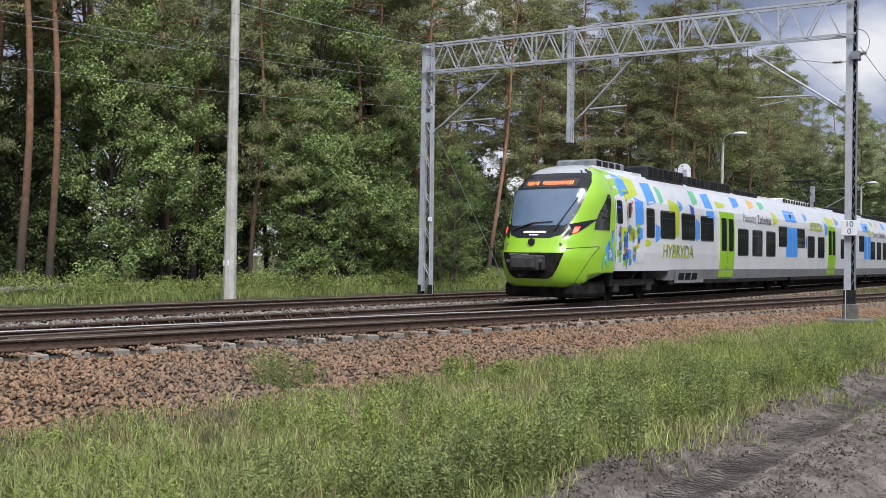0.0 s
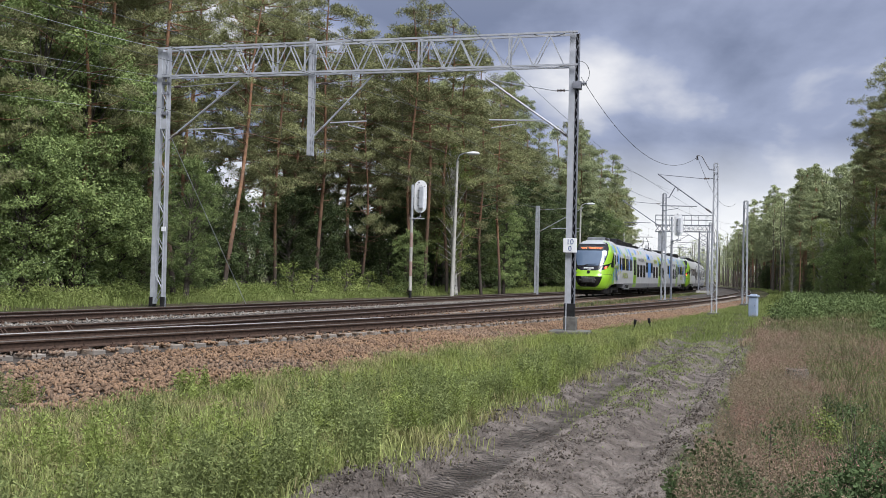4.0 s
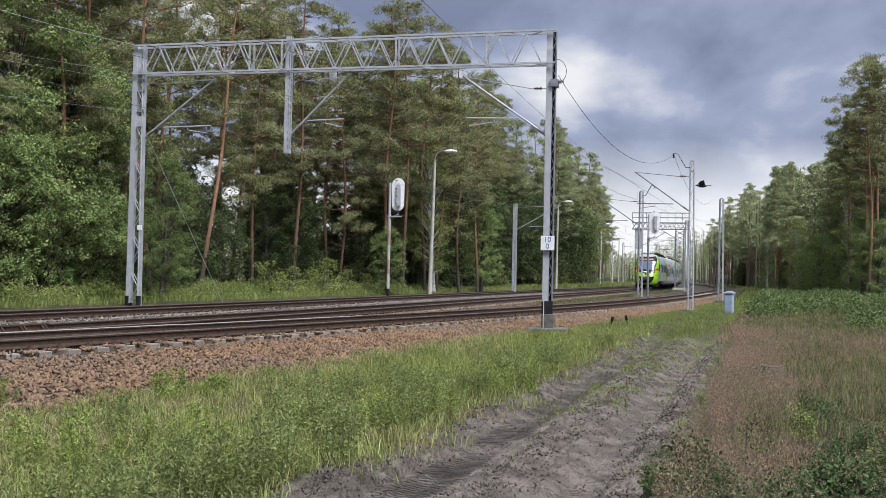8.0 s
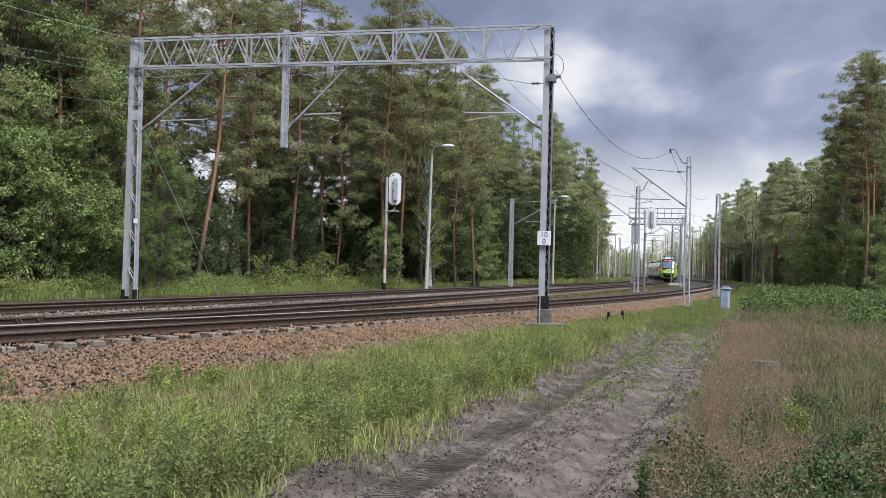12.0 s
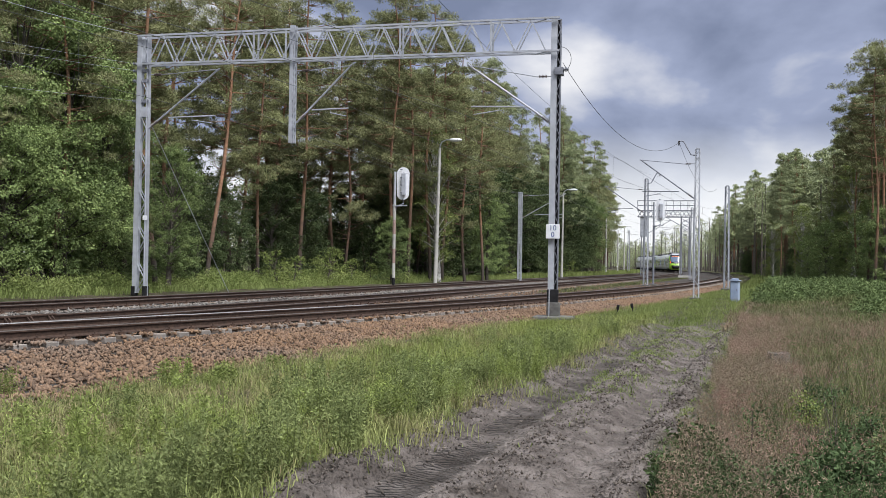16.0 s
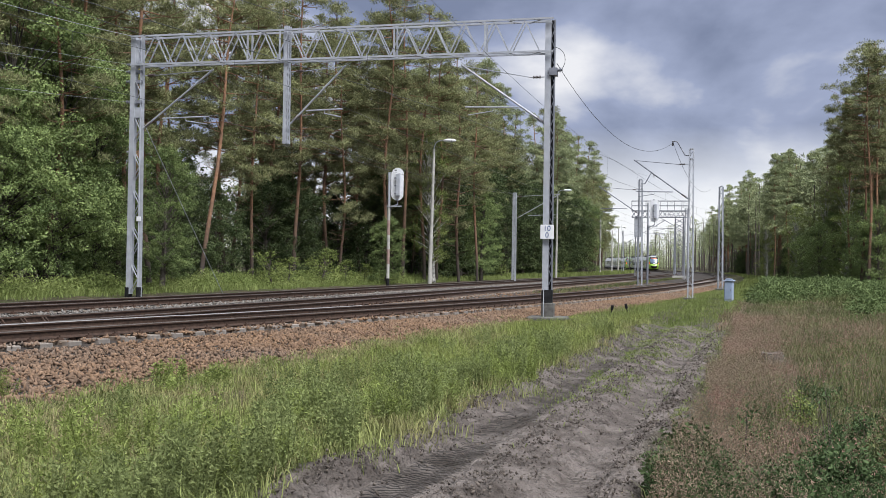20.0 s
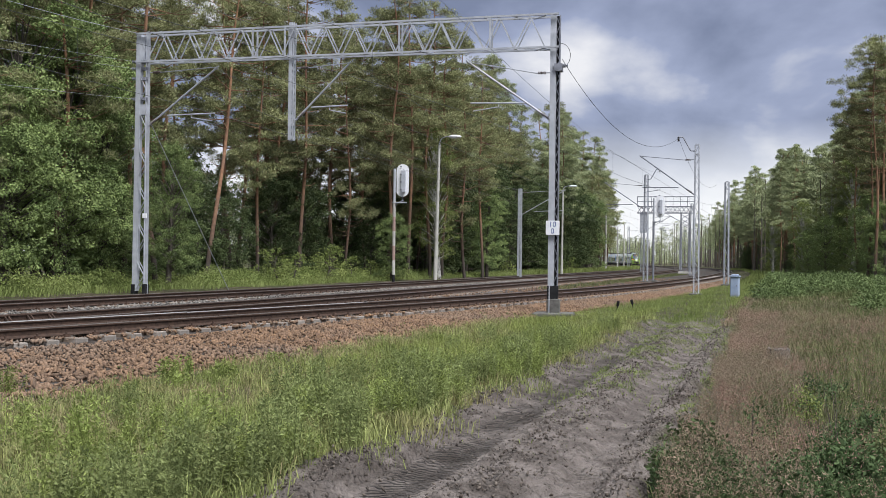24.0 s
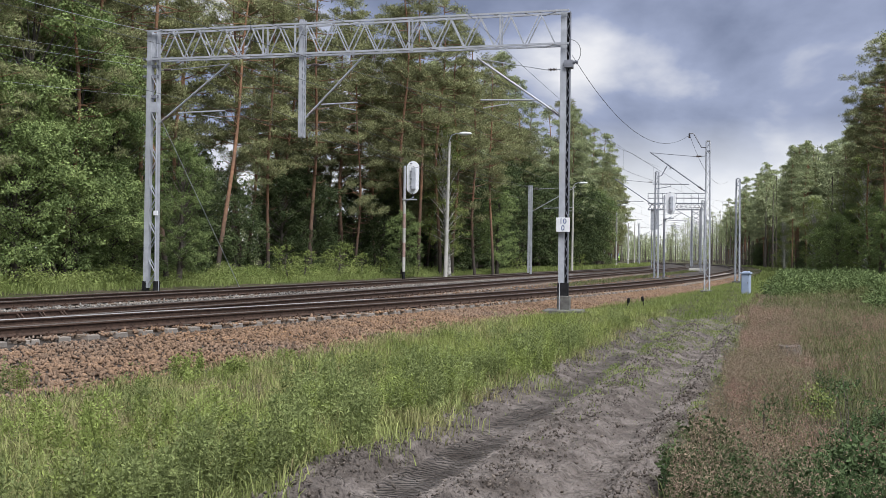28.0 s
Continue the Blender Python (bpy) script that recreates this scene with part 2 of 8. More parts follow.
# plants
M_BARK_PINE = material("pine_bark", (0.165, 0.088, 0.050), (0.300, 0.162, 0.092), 5, 0.95, bump=0.8, bump_scale=25, thing=0.2, stain=(0.16, 0.10, 0.07), stain_scale=0.5)


def old_bark_below(m, z0, z1):
    """Scots pines have thick grey-brown bark below and thin orange bark above."""
    nd, ln = m.node_tree.nodes, m.node_tree.links
    b = nd["Principled BSDF"]
    col = b.inputs["Base Color"].links[0].from_socket
    co, xyz, mr, mx = nd.new("ShaderNodeTexCoord"), nd.new("ShaderNodeSeparateXYZ"), nd.new("ShaderNodeMapRange"), nd.new("ShaderNodeMix")
    mx.data_type = "RGBA"
    mr.inputs["From Min"].default_value, mr.inputs["From Max"].default_value = z0, z1
    ln.new(co.outputs["Object"], xyz.inputs[0])
    ln.new(xyz.outputs["Z"], mr.inputs["Value"])
    ln.new(mr.outputs[0], mx.inputs["Factor"])
    mx.inputs["A"].default_value = (0.052, 0.042, 0.035, 1)
    ln.new(col, mx.inputs["B"])
    ln.new(mx.outputs["Result"], b.inputs["Base Color"])


old_bark_below(M_BARK_PINE, 1.0, 6.0)
M_BARK = material("grey_brown_bark", (0.055, 0.046, 0.038), (0.13, 0.112, 0.095), 6, 0.95, bump=0.8, bump_scale=25, thing=0.25)
M_BIRCH = material("white_birch_bark", (0.38, 0.37, 0.34), (0.58, 0.57, 0.54), 5, 0.85, stain=(0.05, 0.045, 0.04), stain_scale=4)
M_NEEDLE = material("pine_needles", (0.164, 0.174, 0.086), (0.300, 0.312, 0.155), 1.1, 0.8, island=0.45, thing=0.24, leaf=0.12, spec=0.12)
M_LEAF = material("oak_leaves", (0.128, 0.178, 0.070), (0.258, 0.325, 0.122), 0.9, 0.75, island=0.40, thing=0.20, leaf=0.16, spec=0.12)
M_LEAF2 = material("light_birch_leaves", (0.150, 0.190, 0.058), (0.260, 0.305, 0.102), 0.9, 0.75, island=0.35, thing=0.15, leaf=0.18, spec=0.12)
# dark leaves, with shade under the trees partly put into their tone
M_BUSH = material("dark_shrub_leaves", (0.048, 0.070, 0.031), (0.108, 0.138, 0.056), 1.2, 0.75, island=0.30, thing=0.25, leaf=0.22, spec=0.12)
M_GRASS = material("meadow_grass", (0.158, 0.190, 0.064), (0.296, 0.330, 0.122), 0.8, 0.7, island=0.5, leaf=0.2, stain=(0.270, 0.245, 0.115), stain_scale=0.7, spec=0.2)
M_GRASSFAR = material("lush_verge_grass", (0.165, 0.215, 0.062), (0.26, 0.305, 0.105), 0.5, 0.7, island=0.3, leaf=0.3, spec=0.25)
M_DRY = material("dry_reddish_grass", (0.135, 0.116, 0.074), (0.262, 0.224, 0.144), 0.7, 0.8, island=0.3, leaf=0.25, stain=(0.31, 0.205, 0.160), stain_scale=0.5, spec=0.2)
M_OLIVE = material("olive_heath_grass", (0.092, 0.108, 0.044), (0.186, 0.200, 0.086), 0.8, 0.8, island=0.35, leaf=0.25, spec=0.2)
M_HERB = material("fresh_herb_leaves", (0.165, 0.210, 0.062), (0.300, 0.355, 0.110), 2, 0.6, island=0.3, thing=0.25, leaf=0.18, spec=0.12)
M_BLUEHERB = material("grey_green_herb_leaves", (0.140, 0.172, 0.066), (0.262, 0.305, 0.120), 2, 0.65, island=0.3, thing=0.25, leaf=0.16, spec=0.12)
M_CLOD = material("sandy_clod", (0.075, 0.061, 0.050), (0.165, 0.140, 0.120), 3, 0.95, island=0.4)
M_EARTH = material("dark_crumbly_earth", (0.050, 0.040, 0.033), (0.100, 0.080, 0.066), 3, 0.95, island=0.3)
M_LUSH = material("yellow_green_tall_grass", (0.180, 0.222, 0.062), (0.318, 0.362, 0.115), 0.6, 0.7, island=0.35, leaf=0.3, spec=0.2)
M_HAZE = material("pinkish_grass_panicles", (0.190, 0.146, 0.106), (0.335, 0.262, 0.192), 0.6, 0.85, island=0.3, leaf=0.3, stain=(0.36, 0.20, 0.175), stain_scale=0.45, spec=0.1)
M_BRACKEN = material("bracken_fronds", (0.078, 0.112, 0.046), (0.165, 0.218, 0.084), 1.5, 0.75, island=0.35, leaf=0.15, spec=0.12)
M_LUPIN = material("dark_lupin_leaves", (0.052, 0.086, 0.038), (0.112, 0.160, 0.066), 1.5, 0.75, island=0.35, leaf=0.15, spec=0.12)
# pine needles again, retoned: the woods' light and shade sit in the colour
M_WOODNEEDLE = material("wood_needles", (0.208, 0.240, 0.134), (0.385, 0.425, 0.228), 1.1, 0.8, island=0.40, thing=0.2, leaf=0.12, spec=0.12)
M_STRAW = material("bleached_straw", (0.200, 0.172, 0.092), (0.365, 0.312, 0.178), 0.7, 0.8, island=0.35, leaf=0.2, spec=0.2)
M_BIRD = material("dark_feathers", (0.020, 0.020, 0.024), (0.05, 0.048, 0.05), 20, 0.7)
M_LOG = material("pale_dead_wood", (0.13, 0.12, 0.105), (0.22, 0.205, 0.18), 6, 0.9, bump=0.5)

# ---- small builders ----


def part(name, bm, mat, parent, label="", smooth=False):
    me = bpy.data.meshes.new(name)
    if smooth:
        for f in bm.faces:
            f.smooth = True
    bm.to_mesh(me)
    bm.free()
    me.materials.append(mat)
    ob = new(name, me)
    ob.parent = parent
    if label:
        ob["label"] = label
    return ob


def thing(name, label, category, m=None, group="", kind=""):
    ob = new(name)
    ob.empty_display_size = 0.2
    if m is not None:
        ob.matrix_world = m
    return tagged(ob, label, category, group, kind)


def mesh_thing(name, bm, mat, label, category, m=None, group="", kind="", smooth=False):
    ob = part(name, bm, mat, None, smooth=smooth)
    if m is not None:
        ob.matrix_world = m
    return tagged(ob, label, category, group, kind)


def raw(name, verts, faces, mat, parent=None, smooth=False, mats=None, index=None):
    me = bpy.data.meshes.new(name)
    me.from_pydata(verts, [], faces)
    for x in (mats or [mat]):
        me.materials.append(x)
    if index is not None:
        me.polygons.foreach_set("material_index", index)
    if smooth:
        me.polygons.foreach_set("use_smooth", [True] * len(me.polygons))
    me.update()
    ob = new(name, me)
    ob.parent = parent
    return ob


def fast(name, co, tri, mat, parent=None, smooth=False):
    """A mesh of triangles from arrays of corners and corner numbers."""
    me = bpy.data.meshes.new(name)
    n = len(tri)
    me.vertices.add(len(co))
    me.vertices.foreach_set("co", np.asarray(co, np.float32).ravel())
    me.loops.add(n * 3)
    me.loops.foreach_set("vertex_index", np.asarray(tri, np.int32).ravel())
    me.polygons.add(n)
    me.polygons.foreach_set("loop_start", np.arange(0, n * 3, 3, dtype=np.int32))
    me.polygons.foreach_set("loop_total", np.full(n, 3, np.int32))
    if smooth:
        me.polygons.foreach_set("use_smooth", np.ones(n, bool))
    me.materials.append(mat)
    me.update(calc_edges=True)
    me.validate()
    ob = new(name, me)
    ob.parent = parent
    return ob


def block(bm, lo, hi, bevel=0.0):
    lo, hi = Vector(lo), Vector(hi)
    r = bmesh.ops.create_cube(bm, size=1.0, matrix=Matrix.Translation((lo + hi) / 2) @ Matrix.Diagonal((*(hi - lo), 1)))
    if bevel:
        es = list({e for v in r["verts"] for e in v.link_edges})
        bmesh.ops.bevel(bm, geom=es, offset=bevel, segments=2, affect="EDGES", profile=0.5)
    return bm


def rod(bm, a, b, r, r2=None, n=8, caps=True):
    """A round bar from a to b."""
    a, b = Vector(a), Vector(b)
    d = b - a
    if d.length < 1e-6:
        return bm
    q = d.to_track_quat("Z", "Y").to_matrix().to_4x4()
    bmesh.ops.create_cone(bm, cap_ends=caps, segments=n, radius1=r, radius2=r if r2 is None else r2, depth=d.length,
                          matrix=Matrix.Translation((a + b) / 2) @ q)
    return bm


def bar(bm, a, b, w, h=None, spin=0.0):
    """A flat or square bar from a to b."""
    a, b = Vector(a), Vector(b)
    d = b - a
    q = d.to_track_quat("Z", "Y").to_matrix().to_4x4() @ Matrix.Rotation(spin, 4, "Z")
    bmesh.ops.create_cube(bm, size=1.0, matrix=Matrix.Translation((a + b) / 2) @ q @ Matrix.Diagonal((w, h or w, d.length, 1)))
    return bm


def plate(bm, a, b, w, h):
    """A horizontal-lying bar whose width stays level."""
    a, b = Vector(a), Vector(b)
    x = (b - a).normalized()
    y = Vector((0, 0, 1)).cross(x).normalized()
    z = x.cross(y)
    m = Matrix((x, y, z)).transposed().to_4x4()
    bmesh.ops.create_cube(bm, size=1.0, matrix=Matrix.Translation((a + b) / 2) @ m @ Matrix.Diagonal(((b - a).length, w, h, 1)))
    return bm


def string(pts, r, n=6):
    """A tube along points."""
    bm = bmesh.new()
    pts = [Vector(p) for p in pts]
    rings = []
    for i, p in enumerate(pts):
        d = (pts[min(i + 1, len(pts) - 1)] - pts[max(i - 1, 0)]).normalized()
        s = d.cross(Vector((0, 0, 1)))
        s = s.normalized() if s.length > 1e-3 else Vector((1, 0, 0))
        u = s.cross(d)
        rr = r[i] if isinstance(r, (list, tuple)) else r
        rings.append([bm.verts.new(p + rr * (math.cos(a) * s + math.sin(a) * u)) for a in [2 * math.pi * k / n for k in range(n)]])
    for q0, q1 in zip(rings[:-1], rings[1:]):
        for k in range(n):
            bm.faces.new((q0[k], q0[(k + 1) % n], q1[(k + 1) % n], q1[k]))
    bm.faces.new(rings[0][::-1])
    bm.faces.new(rings[-1])
    return bm


def lettering(text, size, mat, parent, m, name="lettering", label="", bold=0.0, wide=1.0):
    cu = bpy.data.curves.new(name, "FONT")
    cu.body, cu.size, cu.extrude, cu.offset = text, size, 0.002, bold
    cu.align_x, cu.align_y, cu.resolution_u = "CENTER", "CENTER", 3
    ob = new(name, cu)
    bpy.context.view_layer.update()
    me = bpy.data.meshes.new_from_object(ob.evaluated_get(bpy.context.evaluated_depsgraph_get()))
    bpy.data.objects.remove(ob)
    bpy.data.curves.remove(cu)
    me.materials.clear()
    me.materials.append(mat)
    ob = new(name, me)
    ob.parent = parent
    ob.matrix_local = m @ Matrix.Diagonal((wide, 1, 1, 1))
    if label:
        ob["label"] = label
    return ob


# ---- plan: s runs along the tracks away from the camera, v to their right ----
TURN = radians(20.5)
MID = -15.0
RAIL_Z = 0.34
FAR_V, NEAR_V, NEAR_BEND, NEAR_RADIUS = -20.1, -9.3, 66.0, 900.0
# the middle line: straight, a slight turn, straight again, then the long bend
LINE_S = np.arange(-60.0, 480.0, 0.5)
LINE_K = np.where((LINE_S > 14) & (LINE_S < 40), 0.045 / 26, 0.0) + np.clip((LINE_S - 90) / 65, 0, 1) / 790.0
LINE_A = np.concatenate([[0.0], np.cumsum(LINE_K[:-1] * 0.5)])
LINE_U = -60.0 + np.concatenate([[0.0], np.cumsum(np.cos(LINE_A[:-1]) * 0.5)])
LINE_V = MID - np.concatenate([[0.0], np.cumsum(np.sin(LINE_A[:-1]) * 0.5)])


def to_world(u, v):
    return u * math.sin(TURN) + v * math.cos(TURN), u * math.cos(TURN) - v * math.sin(TURN)


def line_at(s):
    """The middle line at s, and its turn to the left there."""
    c = np.clip(s, LINE_S[0], LINE_S[-1])
    a = np.interp(c, LINE_S, LINE_A)
    return np.interp(c, LINE_S, LINE_U) + (s - c) * np.cos(a), np.interp(c, LINE_S, LINE_V) - (s - c) * np.sin(a), a


def place_many(s, v):
    s, v = np.asarray(s, float), np.asarray(v, float)
    u, w, a = line_at(s)
    return to_world(u + (v - MID) * np.sin(a), w + (v - MID) * np.cos(a))


def place(s, v, z=0.0):
    """The world point at s along the line, v to its right."""
    x, y = place_many(s, v)
    return Vector((float(x), float(y), z))


def unplace_many(x, y):
    x, y = np.asarray(x, float), np.asarray(y, float)
    u = x * math.sin(TURN) + y * math.cos(TURN)
    v = x * math.cos(TURN) - y * math.sin(TURN)
    s = u.copy()
    for i in range(8):
        cu, cv, a = line_at(s)
        s = np.clip(s + (u - cu) * np.cos(a) - (v - cv) * np.sin(a), -5000, 5000)
    cu, cv, a = line_at(s)
    w = MID + (u - cu) * np.sin(a) + (v - cv) * np.cos(a)
    wide = np.abs(v - MID) > 260
    return np.where(wide, u, s), np.where(wide, v, w)


def near_v(s):
    """The near track leaves the middle one at a turnout and swings parallel to it."""
    if s < 18:
        return -9.3 - 0.00155 * 48 ** 2 + (s - 18) * 0.1488
    return -9.3 - 0.00155 * max(66 - s, 0) ** 2


def track_point(which, s, off=0.0, z=0.0):
    if which != "near":
        return place(s, (MID if which == "middle" else FAR_V) + off, z)
    if s <= NEAR_BEND:
        d = 0.1488 if s < 18 else 0.0031 * (66 - s)
        n = Vector((1, -d)).normalized()
        u, v = s + off * n.y, near_v(s) + off * n.x
    else:
        a, r = (s - NEAR_BEND) / NEAR_RADIUS, NEAR_RADIUS + off
        u, v = NEAR_BEND + r * math.sin(a), NEAR_V - NEAR_RADIUS + r * math.cos(a)
    return Vector((*to_world(u, v), z))


NEAR_PTS = np.array([track_point("near", float(q))[:2] for q in np.arange(-60, 440, 2.0)])
NEAR_TAB = unplace_many(NEAR_PTS[:, 0], NEAR_PTS[:, 1])


def near_at(s):
    """How far to the right of the line the near track lies, at s."""
    return np.interp(s, NEAR_TAB[0], NEAR_TAB[1])


def vnoise(x, y, seed=0):
    """Smooth noise over the plan, about -1 to 1."""
    return (np.sin(x * 1.7 + 1.3 * np.sin(y * 1.1 + seed) + seed) * np.cos(y * 1.9 + 1.1 * np.sin(x * 0.8 - seed))
            + 0.5 * np.sin(x * 4.1 + y * 3.3 + 2 * np.sin(x * 1.3 + y * 2.1) + seed * 2.0)) / 1.5


def lattice(x, y, seed=0):
    """Value noise on a one-metre lattice, 0 to 1."""
    xi, yi = np.floor(x), np.floor(y)
    fx, fy = x - xi, y - yi
    fx, fy = fx * fx * (3 - 2 * fx), fy * fy * (3 - 2 * fy)

    def h(a, b):
        q = np.sin(a * 127.1 + b * 311.7 + seed * 74.7) * 43758.5453
        return q - np.floor(q)

    return (h(xi, yi) * (1 - fx) + h(xi + 1, yi) * fx) * (1 - fy) + (h(xi, yi + 1) * (1 - fx) + h(xi + 1, yi + 1) * fx) * fy


def billow(x, y, octaves=4, seed=0):
    """Heaped-up lumps with sharp creases between them, 0 to 1."""
    total, weight = 0.0, 0.0
    for k in range(octaves):
        total = total + np.abs(2 * lattice(x * 2.1 ** k + 17 * k, y * 2.1 ** k - 9 * k, seed + k) - 1) * 0.56 ** k
        weight += 0.56 ** k
    return total / weight


def smooth(a, b, x):
    t = np.clip((x - a) / (b - a), 0, 1)
    return t * t * (3 - 2 * t)


def road_w(s, v):
    """Across the dirt road, which runs a little askew to the tracks."""
    return v - 0.32 + 0.0475 * s + 0.05 * np.sin(s * 0.42) + 0.03 * np.sin(s * 1.3)


def ground_z(x, y):
    s, v = unplace_many(np.asarray(x, float), np.asarray(y, float))
    z = 0.03 * vnoise(x * 0.35, y * 0.35, 1) + 0.012 * vnoise(x * 1.9, y * 1.9, 2)
    z = z + 0.32 * smooth(60, 190, s) * smooth(-9, -4, v)
    # shallow ditch between the dirt road and the ballast
    z = z - 0.14 * smooth(-4.0, -6.6, v) * (1 - smooth(-9.5, -11, v))
    # formation and the verge beyond
    z = z + (0.30 - z) * smooth(-20.8, -22.2, v) * 0.95 + 0.05 * vnoise(x * 0.8, y * 0.8, 5) * smooth(-21.5, -23, v)
    z = z - 0.25 * smooth(-9.5, -10.5, v) * (1 - smooth(-20.0, -21.0, v))
    # dirt road with two ruts, a crown and pushed-up edges
    w = road_w(s, v)
    fade = 1 - smooth(24, 34, s)
    road = smooth(-3.75, -3.45, w) * (1 - smooth(-1.3, -1.0, w)) * fade
    z = z - 0.05 * road
    z = z - 0.045 * fade * np.exp(-((w + 2.87) / 0.23) ** 2) - 0.060 * fade * np.exp(-((w + 1.70) / 0.20) ** 4)
    z = z + 0.060 * fade * np.exp(-((w + 2.28) / 0.24) ** 2) + 0.045 * fade * np.exp(-((w + 3.34) / 0.18) ** 2)
    z = z + 0.10 * fade * np.exp(-((w + 1.30) / 0.18) ** 2) * (0.6 + 0.5 * vnoise(x * 1.5, y * 1.5, 9))
    # churned sand: lumps drawn out along the way, lower in the ruts
    rut = np.maximum(np.exp(-((w + 2.85) / 0.22) ** 2), 0.8 * np.exp(-((w + 1.70) / 0.17) ** 2))
    z = z + road * (0.13 * (billow(s * 1.3, v * 4.6, 5, 3) - 0.36) + 0.05 * (billow(s * 7.0, v * 9.0, 3, 5) - 0.36)) * (1 - 0.86 * rut)
    rough = smooth(-1.62, -1.40, w) * (1 - smooth(-1.2, -1.0, w)) + smooth(-3.75, -3.5, w) * (1 - smooth(-3.3, -3.1, w))
    z = z + 0.22 * rough * fade * (billow(s * 2.4, v * 3.1, 4, 6) - 0.25)
    return z + 0.0 * s

# ---- ground: one sheet out to the horizon ----


def road_material():
    """Sandy earth: pale ruts with tread marks on the road, dark humus and moss beside it, chosen by the plan's v."""
    m = bpy.data.materials.new("sandy_ground")
    m.use_nodes = True
    nd, ln = m.node_tree.nodes, m.node_tree.links
    b = nd["Principled BSDF"]
    b.inputs["Roughness"].default_value = 0.95
    b.inputs["Specular IOR Level"].default_value = 0.2
    co = nd.new("ShaderNodeTexCoord")
    mp = nd.new("ShaderNodeMapping")
    mp.inputs["Rotation"].default_value = (0, 0, TURN)
    ln.new(co.outputs["Object"], mp.inputs["Vector"])
    xyz = nd.new("ShaderNodeSeparateXYZ")
    ln.new(mp.outputs[0], xyz.inputs[0])

    def math_node(op, a, c=None):
        n = nd.new("ShaderNodeMath")
        n.operation = op
        for i, q in enumerate((a, c)):
            if q is None:
                continue
            if isinstance(q, (int, float)):
                n.inputs[i].default_value = q
            else:
                ln.new(q, n.inputs[i])
        return n.outputs[0]

    def ramp(src, lo, hi):
        n = nd.new("ShaderNodeMapRange")
        n.inputs["From Min"].default_value, n.inputs["From Max"].default_value = lo, hi
        n.interpolation_type = "SMOOTHSTEP"
        ln.new(src, n.inputs["Value"])
        return n.outputs[0]

    def noise_node(scale, detail=6):
        n = nd.new("ShaderNodeTexNoise")
        n.inputs["Scale"].default_value, n.inputs["Detail"].default_value = scale, detail
        ln.new(co.outputs["Object"], n.inputs["Vector"])
        return n.outputs["Fac"]

    def tone(fac, a, c):
        n = nd.new("ShaderNodeMix")
        n.data_type = "RGBA"
        ln.new(fac, n.inputs["Factor"])
        for key, q in (("A", a), ("B", c)):
            if isinstance(q, tuple):
                n.inputs[key].default_value = (*q, 1)
            else:
                ln.new(q, n.inputs[key])
        return n.outputs["Result"]

    v, u = xyz.outputs["X"], xyz.outputs["Y"]
    wob = math_node("MULTIPLY", math_node("SUBTRACT", noise_node(1.4), 0.5), 0.7)
    v_road = math_node("ADD", math_node("SUBTRACT", v, 0.32), math_node("MULTIPLY", u, 0.0475))
    vw = math_node("ADD", v_road, wob)
    road = math_node("MULTIPLY", ramp(vw, -3.95, -3.4), ramp(vw, -0.95, -1.3))
    road = math_node("MULTIPLY", road, ramp(u, 34, 24))
    sand = tone(ramp(noise_node(3.0), 0.35, 0.65), (0.132, 0.112, 0.101), (0.240, 0.209, 0.191))
    # dark specks: earth clods and their shadows, painted into the sand
    sand = tone(ramp(noise_node(17.0), 0.62, 0.72), sand, (0.060, 0.048, 0.040))
    dark = tone(ramp(noise_node(1.1, 8), 0.56, 0.72), sand, (0.062, 0.050, 0.042))
    # light and dark crumbs: shading of the relief put into the colour
    crumbs = tone(ramp(noise_node(34.0, 3), 0.50, 0.62), (0.060, 0.050, 0.043), (0.240, 0.212, 0.190))
    dark = tone(math_node("MULTIPLY", ramp(noise_node(5.5, 5), 0.50, 0.64), 0.6), dark, crumbs)
    # left bank: dark earth, and the bank's shade put into the colour
    bank = math_node("MULTIPLY", ramp(math_node("ABSOLUTE", math_node("ADD", vw, 3.42)), 0.42, 0.1), ramp(noise_node(2.6), 0.40, 0.55))
    dark = tone(math_node("MULTIPLY", bank, 0.45), dark, (0.060, 0.050, 0.042))
    soil = tone(ramp(noise_node(2.2), 0.38, 0.62), (0.055, 0.050, 0.028), (0.115, 0.098, 0.062))
    soil = tone(ramp(noise_node(0.5), 0.45, 0.6), soil, (0.070, 0.080, 0.032))
    heath = tone(ramp(noise_node(1.8), 0.4, 0.6), (0.046, 0.042, 0.026), (0.085, 0.075, 0.046))
    soil = tone(ramp(v, -1.5, 0.0), soil, heath)
    # tyre tread: chevron bars across the rut, their hollows shaded in the colour
    slant = math_node("ADD", math_node("MULTIPLY", u, 88.0), math_node("MULTIPLY", math_node("ABSOLUTE", math_node("ADD", v_road, 2.87)), 64.0))
    tread = math_node("MULTIPLY", math_node("SINE", slant), math_node("MULTIPLY", ramp(math_node("ABSOLUTE", math_node("ADD", v_road, 2.87)), 0.24, 0.15), ramp(noise_node(0.9), 0.40, 0.52)))
    dark = tone(math_node("MULTIPLY", ramp(tread, 0.0, -0.7), 0.25), dark, (0.075, 0.064, 0.056))
    ln.new(tone(road, soil, dark), b.inputs["Base Color"])
    h = math_node("ADD", math_node("MULTIPLY", tread, 0.8), math_node("MULTIPLY", noise_node(26.0, 8), 1.4))
    h = math_node("ADD", h, math_node("MULTIPLY", noise_node(7.0, 6), 2.0))
    bp = nd.new("ShaderNodeBump")
    bp.inputs["Strength"].default_value, bp.inputs["Distance"].default_value = 1.0, 0.075
    ln.new(h, bp.inputs["Height"])
